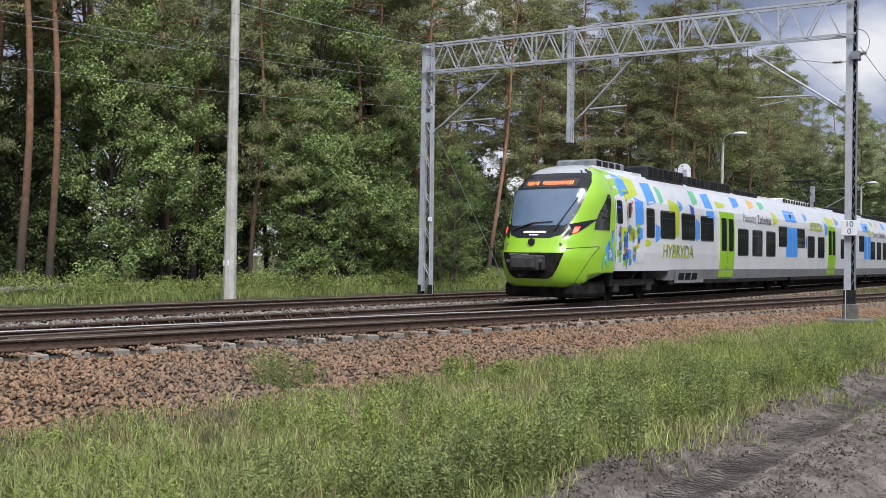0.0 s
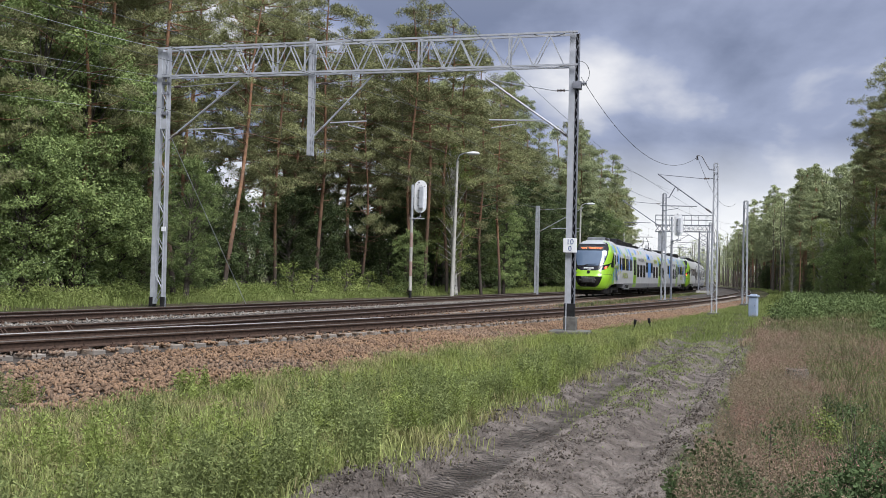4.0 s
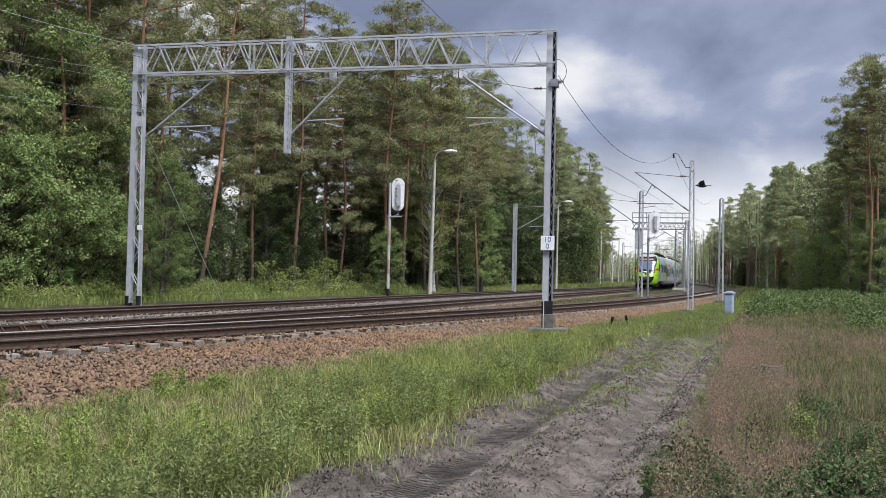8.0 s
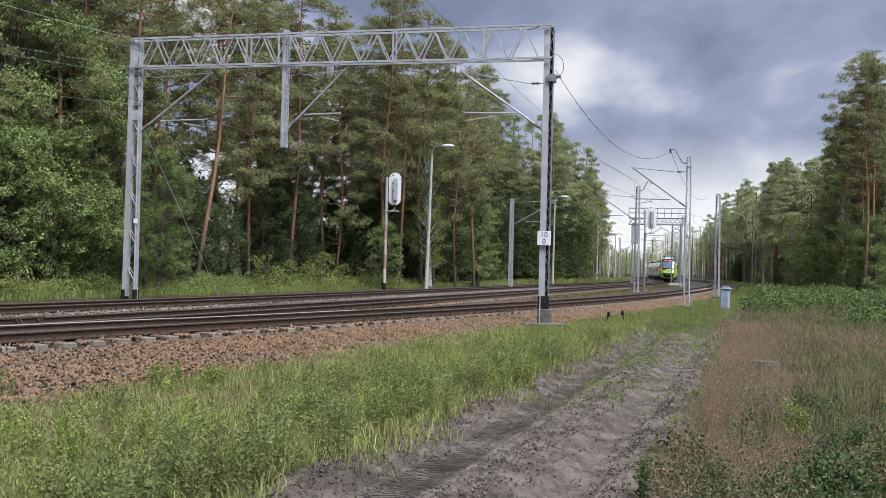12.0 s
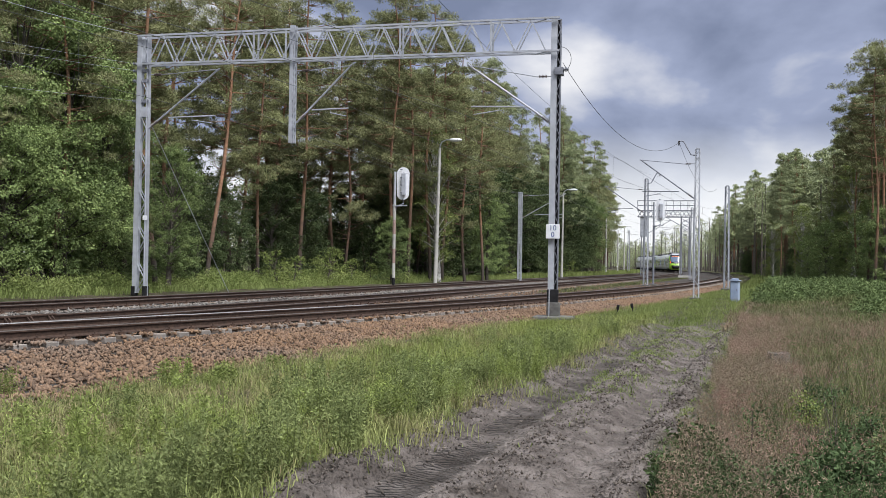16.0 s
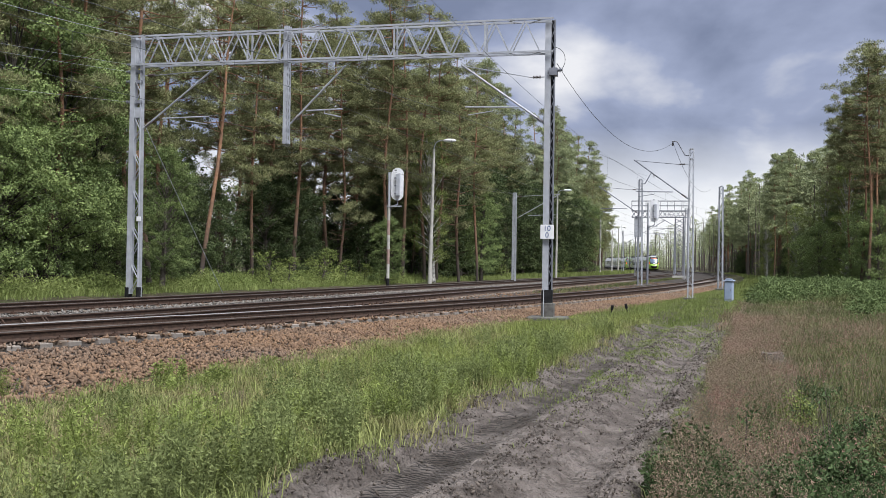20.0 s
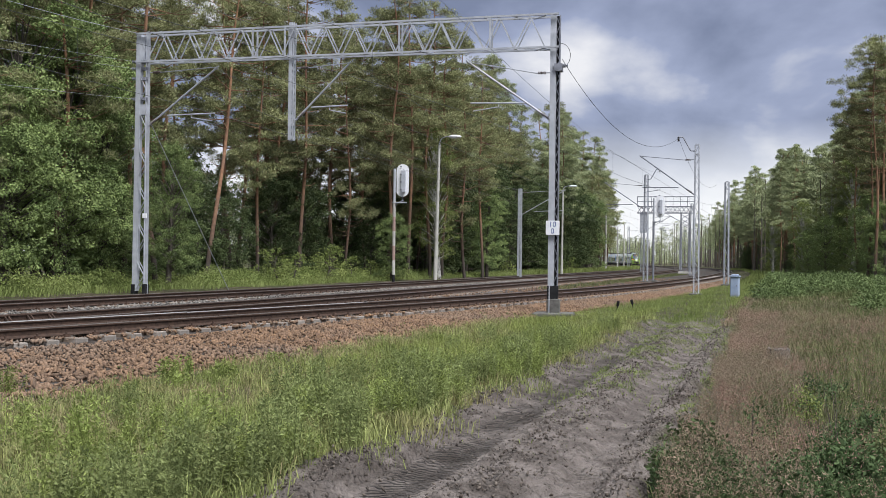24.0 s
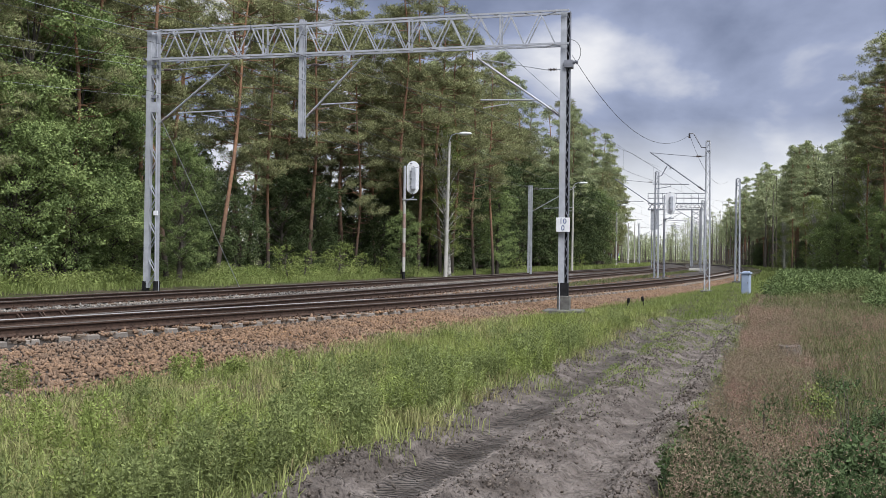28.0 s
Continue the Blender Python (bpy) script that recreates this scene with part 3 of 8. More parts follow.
    ln.new(bp.outputs[0], b.inputs["Normal"])
    return m


def build_ground():
    ang = np.radians(np.concatenate([np.linspace(-180, -46, 40, endpoint=False), np.linspace(-44, 28, 640, endpoint=False), np.linspace(30, 180, 44, endpoint=False)]))
    rad = np.concatenate([[0.6, 1.5], np.geomspace(4.0, 40, 430), np.geomspace(40.5, 60, 30), np.geomspace(62, 500, 50), [700, 1200, 2500, 4200]])
    n, k = len(ang), len(rad)
    x, y = np.outer(rad, np.sin(ang)).ravel(), np.outer(rad, np.cos(ang)).ravel()
    z = ground_z(x, y)
    co = np.concatenate([np.stack([x, y, z], 1), [[0, 0, float(ground_z(np.zeros(1), np.zeros(1))[0])]]])
    i, j = np.meshgrid(np.arange(k - 1), np.arange(n), indexing="ij")
    a, b = (i * n + j).ravel(), (i * n + (j + 1) % n).ravel()
    c, d = a + n, b + n
    tri = np.concatenate([np.stack([a, b, d], 1), np.stack([a, d, c], 1), np.stack([np.full(n, k * n), (np.arange(n) + 1) % n, np.arange(n)], 1)])
    ob = fast("ground", co, tri[:, ::-1], road_material(), smooth=True)
    return tagged(ob, "flat sandy ground with a rutted dirt road", "ground", kind="structure")


build_ground()


def toe(s):
    return max(-8.7, float(near_at(s)) + 2.9)


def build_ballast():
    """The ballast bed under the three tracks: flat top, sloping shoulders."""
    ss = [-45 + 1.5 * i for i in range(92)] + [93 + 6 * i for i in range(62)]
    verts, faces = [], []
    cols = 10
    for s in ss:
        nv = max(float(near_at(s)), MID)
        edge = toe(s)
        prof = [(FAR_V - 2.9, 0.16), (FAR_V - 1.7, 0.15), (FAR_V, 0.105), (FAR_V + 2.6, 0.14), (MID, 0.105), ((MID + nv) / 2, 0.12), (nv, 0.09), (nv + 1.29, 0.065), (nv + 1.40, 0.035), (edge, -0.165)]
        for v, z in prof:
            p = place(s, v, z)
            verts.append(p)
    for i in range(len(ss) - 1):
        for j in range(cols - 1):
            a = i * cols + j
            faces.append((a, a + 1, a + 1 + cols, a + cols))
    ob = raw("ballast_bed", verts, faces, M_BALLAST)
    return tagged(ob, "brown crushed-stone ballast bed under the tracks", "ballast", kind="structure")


build_ballast()

RAIL_SECTION = [(-0.075, -0.172), (0.075, -0.172), (0.075, -0.160), (0.022, -0.142), (0.010, -0.125), (0.010, -0.050), (0.036, -0.038), (0.036, -0.014), (0.022, 0.0),
                (-0.022, 0.0), (-0.036, -0.014), (-0.036, -0.038), (-0.010, -0.050), (-0.010, -0.125), (-0.022, -0.142), (-0.075, -0.160)]


def rail_mesh(which, off, s0, s1, step, parent, head, name="rail", label="", lift=0.0):
    k = len(RAIL_SECTION)
    ss = list(np.arange(s0, s1 + 1e-6, step))
    verts, faces, idx = [], [], []
    for s in ss:
        for o, z in RAIL_SECTION:
            verts.append(track_point(which, s, off + o, RAIL_Z + z + lift))
    for i in range(len(ss) - 1):
        for j in range(k):
            a, b = i * k + j, i * k + (j + 1) % k
            faces.append((a, b, b + k, a + k))
            idx.append(1 if 7 <= j <= 9 else 0)
    ob = raw(name, verts, faces, None, parent, mats=[M_RAIL, head], index=idx)
    if label:
        ob["label"] = label
    return ob


TRACKS = {}


def build_tracks():
    for which, text, s0 in (("far", "far railway track with rusty rails on concrete sleepers", -45), ("middle", "middle railway track with worn rails on concrete sleepers", -45),
                            ("near", "near railway track branching off at a turnout", 3.5)):
        tr = thing("railway_track", text, "railway track", kind="structure")
        TRACKS[which] = tr
        for off in (-0.7535, 0.7535):
            head = M_RAILTOP
            if which == "near" and off < 0:
                rail_mesh(which, off, s0, 26.5, 0.5, tr, M_SHINY, label="rail with a polished bright head")
                rail_mesh(which, off, 26.5, 100, 1.0, tr, head)
            else:
                rail_mesh(which, off, s0, 100, 1.0, tr, head)
            far = rail_mesh(which, off, 100, 420, 4.0, tr, head)
    # frog, wing rails and check rail of the turnout
    near, mid = TRACKS["near"], TRACKS["middle"]
    rail_mesh("near", -0.7535 + 0.045, 7.0, 19.0, 0.5, near, M_SHINY, "wing_rail", "polished wing rail of the crossing", 0.012)
    rail_mesh("middle", -0.7535 + 0.085, 2.0, 17.5, 0.5, mid, M_RAIL, "check_rail", "rusty check rail with ribbed chairs", 0.02)
    rail_mesh("near", 0.7535 - 0.085, 8.0, 16.0, 0.5, near, M_RAIL, "check_rail", "rusty check rail", 0.015)
    for i in range(24):
        s = 3.0 + i * 0.62
        bm = bmesh.new()
        a, b = track_point("middle", s, -0.7535 + 0.10, RAIL_Z - 0.02), track_point("middle", s, -0.7535 + 0.24, RAIL_Z - 0.16)
        plate(bm, a, b, 0.035, 0.03)
        a, b = track_point("middle", s + 0.1, -0.7535 + 0.10, RAIL_Z - 0.02), track_point("middle", s + 0.1, -0.7535 + 0.24, RAIL_Z - 0.16)
        plate(bm, a, b, 0.035, 0.03)
        part("chair", bm, M_RAIL, mid)


build_tracks()

# ---- catenary portal, masts and posts ----


def insulator(bm, p, way, n=5, r=0.05, gap=0.045):
    p, way = Vector(p), Vector(way).normalized()
    side = way.orthogonal().normalized()
    up = way.cross(side)
    prof = [(0.0, 0.3 * r)]
    for i in range(n):
        prof += [(i * gap, 0.35 * r), (i * gap + 0.004, r), (i * gap + 0.02, r * 0.8), (i * gap + 0.026, 0.35 * r)]
    rings = [[bm.verts.new(p + way * s + w * (math.cos(q) * side + math.sin(q) * up)) for q in [2 * math.pi * j / 10 for j in range(10)]] for s, w in prof]
    for r0, r1 in zip(rings[:-1], rings[1:]):
        for j in range(10):
            bm.faces.new((r0[j], r0[(j + 1) % 10], r1[(j + 1) % 10], r1[j]))
    return bm


def laced_mast(parent, h, w0, w1, d0, d1, pitch, name="leg", chord=0.05, lace=0.022):
    """Two channel legs joined by zigzag lacing on both faces; local x is the wide way."""
    for sgn in (-1, 1):
        a, b = Vector((sgn * w0 / 2, 0, 0)), Vector((sgn * w1 / 2, 0, h))
        for e in (-1, 1):
            bm = bmesh.new()
            bar(bm, a + Vector((0, e * d0 / 2, 0)), b + Vector((0, e * d1 / 2, 0)), chord, 0.014)
            part("flange", bm, M_STEEL, parent)
        bm = bmesh.new()
        bar(bm, a + Vector((sgn * chord / 2, 0, 0)), b + Vector((sgn * chord / 2, 0, 0)), 0.012, d0)
        part(name, bm, M_STEEL, parent)
    k = int(h / pitch)
    for e in (-1, 1):
        for i in range(k):
            z0, z1 = h * i / k, h * (i + 1) / k
            f0, f1 = w0 + (w1 - w0) * z0 / h, w0 + (w1 - w0) * z1 / h
            sg = 1 if i % 2 else -1
            bm = bmesh.new()
            y = e * (d0 / 2 + 0.008)
            bar(bm, (sg * f0 / 2, y, z0), (-sg * f1 / 2, y, z1), lace * 2, 0.010)
            part("lacing_bar", bm, M_STEEL, parent)


def four_leg_mast(parent, h, w0, w1, pitch=0.42, r=0.03, lace=0.036):
    """A slim lattice mast with four angle legs."""
    for sx in (-1, 1):
        for sy in (-1, 1):
            bm = bmesh.new()
            bar(bm, (sx * w0 / 2, sy * w0 / 2, 0), (sx * w1 / 2, sy * w1 / 2, h), r * 1.6)
            part("leg", bm, M_STEEL, parent)
    k = int(h / pitch)
    for i in range(k):
        z0, z1 = h * i / k, h * (i + 1) / k
        f0, f1 = w0 + (w1 - w0) * z0 / h, w0 + (w1 - w0) * z1 / h
        sg = 1 if i % 2 else -1
        bm = bmesh.new()
        for e in (-1, 1):
            bar(bm, (sg * f0 / 2, e * f0 / 2, z0), (-sg * f1 / 2, e * f1 / 2, z1), lace, 0.012)
            bar(bm, (e * f0 / 2, sg * f0 / 2, z0), (e * f1 / 2, -sg * f1 / 2, z1), lace, 0.012)
        part("lacing", bm, M_STEEL, parent)


def cantilever(parent, foot, top_z, reach, tie_z, arm_z, sgn=1, mat=None):
    """A hinged bracket: rising strut, tie with insulator, steady arm. Local x is across the tracks."""
    x, z = foot
    m = mat or M_STEEL
    bm = bmesh.new()
    rod(bm, (x, 0, z), (x + sgn * reach, 0, top_z), 0.034)
    arm = part("bracket_strut", bm, m, parent)
    bm = bmesh.new()
    rod(bm, (x + sgn * 0.5, 0, tie_z), (x + sgn * reach * 0.98, 0, top_z - 0.03), 0.016, n=6)
    rod(bm, (x, 0, tie_z), (x + sgn * 0.5, 0, tie_z), 0.016, n=6)
    part("tie_rod", bm, m, parent)
    bm = bmesh.new()
    insulator(bm, (x + sgn * 0.18, 0, tie_z), (sgn, 0, 0), 6, 0.055)
    part("insulator", bm, M_INSUL, parent, "brown ribbed insulator")
    bm = bmesh.new()
    insulator(bm, (x + sgn * 0.10, 0, z + 0.10 * (top_z - z) / reach), (sgn * reach, 0, top_z - z), 6, 0.06)
    part("insulator", bm, M_INSUL, parent, "brown ribbed insulator")
    bm = bmesh.new()
    rod(bm, (x + sgn * reach * 0.28, 0, arm_z), (x + sgn * reach * 0.95, 0, arm_z + 0.04), 0.024, n=6)
    rod(bm, (x + sgn * reach * 0.62, 0, arm_z - 0.10), (x + sgn * reach * 0.92, 0, arm_z - 0.22), 0.016, n=6)
    rod(bm, (x + sgn * reach * 0.62, 0, arm_z - 0.10), (x + sgn * reach * 0.62, 0, arm_z), 0.012, n=6)
    part("steady_arm", bm, m, parent)
    return arm


def between(p, q):
    """A pose at p whose x axis points level towards q."""
    d = Vector(q) - Vector(p)
    return Matrix.Translation(p) @ Matrix.Rotation(math.atan2(d.y, d.x), 4, "Z")


def polar(az, dist, z=0.0):
    return Vector((dist * math.sin(radians(az)), dist * math.cos(radians(az)), z))


def on_ground(p):
    return float(ground_z(np.array([p[0]]), np.array([p[1]]))[0])


PORTAL_L, PORTAL_R = polar(-17.15, 36.4, 0.28), polar(5.98, 31.9, -0.14)
TRUSS_LO, TRUSS_HI = 8.30, 9.27


def build_portal():
    """The steel portal across the three tracks."""
    base = Vector((PORTAL_L.x, PORTAL_L.y, 0))
    m = between(base, Vector((PORTAL_R.x, PORTAL_R.y, 0)))
    span = (PORTAL_R - PORTAL_L).to_2d().length
    p = thing("catenary_portal", "grey steel lattice portal carrying overhead wires across the tracks", "portal", m)
    # left mast: wide laced legs
    leg = new("left_mast")
    leg.parent, leg.location = p, (0.06, 0, 0.28)
    leg["label"] = "wide laced steel mast with black foot"
    laced_mast(leg, TRUSS_HI - 0.25, 0.38, 0.30, 0.16, 0.14, 0.62, chord=0.055, lace=0.030)
    bm = bmesh.new()
    bar(bm, (-0.16, -0.02, 0.1), (-0.12, -0.02, TRUSS_HI - 0.27), 0.20, 0.17)
    part("front_channel", bm, M_STEEL, leg, "wide flat steel channel")
    bm = bmesh.new()
    block(bm, (-0.28, -0.12, 0.0), (-0.12, 0.12, 0.34), 0.01)
    part("foot", bm, M_BLACK, leg, "black painted foot")
    bm = bmesh.new()
    block(bm, (0.14, -0.12, 0.0), (0.27, 0.12, 0.34), 0.01)
    part("foot", bm, M_BLACK, leg, "black painted foot")
    bm = bmesh.new()
    block(bm, (-0.18, -0.10, 6.2), (0.18, 0.10, 6.55))
    part("gusset", bm, M_STEEL, leg)
    bm = bmesh.new()
    block(bm, (-0.17, -0.1, 8.1), (0.1, 0.10, 8.9))
    part("gusset", bm, M_STEEL, leg)
    bm = bmesh.new()
    block(bm, (0.12, -0.13, 2.62), (0.28, -0.10, 2.78))
    part("number_plate", bm, M_WHITE, leg, "small white blank plate")
    for z in (8.05, 7.80, 7.45, 6.75):
        bm = bmesh.new()
        insulator(bm, (-0.20, 0, z), (-1, -0.5, 0), 5, 0.07)
        block(bm, (-0.26, -0.09, z - 0.05), (0.2, 0.09, z + 0.05))
        part("insulator_band", bm, M_STEELDK, leg)
    # right mast: a pair of channels with battens on a concrete block
    rt = new("right_mast")
    rt.parent, rt.location = p, (span, 0, -0.14)
    rt["label"] = "narrow steel mast of two channels on concrete"
    h = TRUSS_HI + 0.22
    # black plate, darker flange and lacing put the mast's shaded side into colour
    for x, w, yy, dd, mt in ((-0.075, 0.19, 0.0, 0.17, M_STEEL), (0.07, 0.09, 0.05, 0.04, M_BLACK), (0.13, 0.03, 0.0, 0.17, M_STEELDK)):
        bm = bmesh.new()
        bar(bm, (x, yy, 0.5), (x, yy, h), w, dd)
        part("channel", bm, mt, rt)
    for i in range(15):
        z = 1.05 + i * 0.56
        bm = bmesh.new()
        bar(bm, (0.02, -0.06, z), (0.125, -0.06, z + 0.28), 0.03, 0.02)
        bar(bm, (0.125, -0.06, z + 0.28), (0.02, -0.06, z + 0.56), 0.03, 0.02)
        part("lacing", bm, M_STEELDK, rt)
    bm = bmesh.new()
    block(bm, (-0.185, -0.11, 0.52), (0.155, 0.11, 0.95), 0.01)
    part("black_band", bm, M_BLACK, rt, "black painted band")
    bm = bmesh.new()
    block(bm, (-0.19, -0.20, -0.08), (0.21, 0.20, 0.54), 0.03)
    part("plinth", bm, M_OLDCONC, rt, "dark weathered concrete block")
    bm = bmesh.new()
    block(bm, (-0.60, -0.60, -0.30), (0.64, 0.55, 0.11), 0.04)
    part("footing", bm, M_OLDCONC, rt, "cracked concrete footing")
    bm = bmesh.new()
    bar(bm, (-0.10, -0.255, 0.04), (-0.10, -0.255, 1.9), 0.03, 0.006)
    part("earth_strip", bm, M_STEEL, rt)
    bm = bmesh.new()
    block(bm, (-0.04, -0.17, 7.72), (0.22, 0.17, 7.95))
    insulator(bm, (0.22, 0, 7.9), (1, 0, 0), 4, 0.08)
    part("clamp", bm, M_STEELDK, rt)
    bm = string([(0.12 + 0.34 * math.sin(q), 0, 8.22 + 0.40 * math.cos(q)) for q in [math.pi * i / 12 for i in range(13)]], 0.010)
    part("jumper", bm, M_WIRE, rt)
    # truss: four chords, zigzag on both faces
    n, y = 14, 0.20
    for zz in (TRUSS_LO, TRUSS_HI):
        for e in (-1, 1):
            bm = bmesh.new()
            plate(bm, (-0.12, e * y, zz), (span + 0.1, e * y, zz + (0.03 if zz == TRUSS_LO else 0.1)), 0.055, 0.06)
            part("chord", bm, M_STEEL, p)
    for e in (-1, 1):
        for i in range(n):
            x0, x1, x2 = 0.32 + (span - 0.64) * i / n, 0.32 + (span - 0.64) * (i + 0.5) / n, 0.32 + (span - 0.64) * (i + 1) / n
            for a, b in (((x0, TRUSS_LO), (x1, TRUSS_HI + 0.05)), ((x1, TRUSS_HI + 0.05), (x2, TRUSS_LO))):
                bm = bmesh.new()
                bar(bm, (a[0], e * y, a[1]), (b[0], e * y, b[1]), 0.035, 0.035)
                part("diagonal", bm, M_STEEL, p)
    for i in range(n + 1):
        x = 0.32 + (span - 0.64) * i / n
        bm = bmesh.new()
        bar(bm, (x, -y, TRUSS_LO), (x + (0.4 if i < n else -0.4), y, TRUSS_LO), 0.025)
        part("cross_brace", bm, M_STEEL, p)
        bm = bmesh.new()
        bar(bm, (x, -y, TRUSS_HI + 0.05), (x + (0.4 if i < n else -0.4), y, TRUSS_HI + 0.05), 0.025)
        part("cross_brace", bm, M_STEEL, p)
    for x in (4.2, 5.35, 9.3, 12.3):
        bm = bmesh.new()
        for e in (-1, 1):
            bar(bm, (x, e * y, TRUSS_LO), (x, e * y, TRUSS_HI + 0.06), 0.05)
        part("upright", bm, M_STEEL, p)
    # drop post and brackets
    dp = 5.55
    bm = bmesh.new()
    for e in (-1, 1):
        block(bm, (dp - 0.085, e * 0.09 - 0.03, 5.52), (dp + 0.035, e * 0.09 + 0.03, TRUSS_HI + 0.2))
        block(bm, (dp + 0.065, e * 0.09 - 0.03, 5.52), (dp + 0.09, e * 0.09 + 0.03, TRUSS_HI + 0.2))
    block(bm, (dp - 0.08, -0.06, 5.52), (dp - 0.06, 0.06, TRUSS_HI))
    for i in range(12):
        block(bm, (dp + 0.03, -0.122, 5.56 + i * 0.23), (dp + 0.07, 0.122, 5.66 + i * 0.23))
    part("drop_post", bm, M_STEEL, p, "hanging steel post")
    cantilever(p, (0.28, 6.1), 8.1, 2.6, 7.95, 6.45)
    cantilever(p, (dp + 0.15, 6.2), 8.1, 1.9, 7.95, 6.62)
    cantilever(p, (span - 0.12, 6.05), 8.0, 2.75, 7.55, 6.6, -1)
    # kilometre sign
    bm = bmesh.new()
    block(bm, (-0.215, -0.017, -0.225), (0.215, 0.017, 0.225), 0.008)
    sg = part("kilometre_sign", bm, M_WHITE, p, "white kilometre sign with blue digits")
    sg.location = (span - 0.02, -0.19, 2.63)
    sg.rotation_euler = (0, 0, radians(-4))
    lettering("10", 0.24, M_SIGNBLUE, sg, pose(0, -0.022, 0.105, 90), "digits")
    lettering("0", 0.24, M_SIGNBLUE, sg, pose(0, -0.022, -0.105, 90), "digits")
    return p


build_portal()


def lattice_catenary_mast(az, dist, z, h, reach, toward, label, top_arm=1, four=True, w=0.34):
    p = polar(az, dist, z)
    m = between(p, p + Vector((math.cos(TURN), -math.sin(TURN), 0)) * toward)
    t = thing("catenary_mast", label, "mast", m, "masts along the tracks")
    if four:
        four_leg_mast(t, h, w, w * 0.8, 0.34, 0.022, 0.026)
    else:
        laced_mast(t, h, w, w * 0.7, 0.12, 0.10, 0.5, chord=0.05, lace=0.018)
    bm = bmesh.new()
    block(bm, (-0.3, -0.3, -0.35), (0.3, 0.3, 0.12), 0.03)
    part("footing", bm, M_OLDCONC, t)
    bm = bmesh.new()
    block(bm, (-w * 0.4, -w * 0.4, h - 0.5), (w * 0.4, w * 0.4, h - 0.42))
    block(bm, (-w * 0.38, -w * 0.38, h), (w * 0.38, w * 0.38, h + 0.06))
    part("collar", bm, M_STEEL, t)
    if top_arm:
        bm = string([(a * top_arm, 0, h + b) for a, b in ((0.05, -0.30), (0.32, -0.27), (0.70, 0.42), (0.95, 0.45))], 0.035)
        part("feeder_arm", bm, M_STEELDK, t)
        bm = bmesh.new()
        insulator(bm, (0.93 * top_arm, 0, h + 0.42), (0, 0, -1), 5, 0.06)
        part("insulator", bm, M_INSUL, t)
    if reach:
        cantilever(t, (0.15, h - 2.45), h - 0.55 + 0.1, reach, h - 0.72, h - 2.1, 1, M_STEELDK)
    return t


lattice_catenary_mast(13.85, 51.5, -0.06, 7.5, 2.7, -1, "slim grey lattice catenary mast with bracket arms", w=0.24)
lattice_catenary_mast(11.10, 74.0, 0.10, 7.75, 2.9, -1, "slim grey lattice mast between the tracks", -1, four=False, w=0.24)
lattice_catenary_mast(15.45, 70.5, 0.05, 7.0, 0, -1, "plain grey lattice mast beside the near track", 0, four=False, w=0.24)
lattice_catenary_mast(13.6, 108, 0.10, 7.6, 3.4, -1, "distant grey catenary mast with bracket", 0, four=False, w=0.26)
lattice_catenary_mast(13.0, 176, 0.25, 7.6, 3.4, -1, "distant grey catenary mast with bracket", 0, four=False, w=0.26)
lattice_catenary_mast(10.9, 130, 0.25, 7.6, 3.4, 1, "distant grey catenary mast beside the forest", 0, four=False, w=0.26)
lattice_catenary_mast(10.15, 185, 0.3, 7.6, 3.4, 1, "distant grey catenary mast beside the forest", 0, four=False, w=0.26)


def twin_post(az, dist, z, h):
    """A catenary mast of two channels with a bracket towards the far track."""
    p = polar(az, dist, z)
    t = thing("catenary_mast", "bluish steel mast of two channels beside the forest", "mast", between(p, p + Vector((math.cos(TURN), -math.sin(TURN), 0))), "masts along the tracks")
    for e in (-1, 1):
        bm = bmesh.new()
        bar(bm, (e * 0.105, 0, -0.2), (e * 0.09, 0, h), 0.07, 0.16)
        part("channel", bm, M_STEEL, t)
    for i in range(6):
        bm = bmesh.new()
        block(bm, (-0.08, -0.05, 0.6 + i * 1.2), (0.08, 0.05, 0.70 + i * 1.2))
        part("batten", bm, M_STEEL, t)
    cantilever(t, (0.15, h - 2.1), h - 0.15, 3.6, h - 0.3, h - 1.85, 1)
    return t


twin_post(4.05, 81.5, 0.2, 7.2)


def lamp_post(az, dist, z, h, label, lean=0.0, lamp=True, name="street_lamp", r=0.14):
    p = polar(az, dist, z)
    m = Matrix.Translation(p) @ Matrix.Rotation(-TURN, 4, "Z") @ pose(0, 0, 0, 0, lean, 0)
    t = thing(name, label, "lamp post" if lamp else "pole", m, "concrete poles")
    bm = bmesh.new()
    rod(bm, (0, 0, -0.3), (0, 0, h), r, r * 0.56, 14 if lamp else 8, caps=False)
    part("pole", bm, M_CONCRETE, t, smooth=lamp)
    if lamp:
        bm = string([(0, 0, h - 0.3), (0, 0, h + 0.1), (0.12, 0, h + 0.38), (0.4, 0, h + 0.5), (0.75, 0, h + 0.53)], 0.035)
        part("arm", bm, M_STEEL, t)
        bm = bmesh.new()
        bmesh.ops.create_uvsphere(bm, u_segments=14, v_segments=8, radius=1, matrix=Matrix.Translation((1.05, 0, h + 0.50)) @ Matrix.Diagonal((0.46, 0.17, 0.12, 1)))
        part("lamp_head", bm, M_WHITE, t, "pale lamp head", smooth=True)
        bm = bmesh.new()
        rod(bm, (0, 0, h - 0.02), (0, 0, h + 0.03), r * 0.62)
        part("cap", bm, M_STEELDK, t)
    else:
        bm = bmesh.new()
        block(bm, (-0.12, -0.17, 1.02), (0.12, -0.145, 1.18))
        part("plate", bm, M_WHITE, t, "small white plate")
    return t


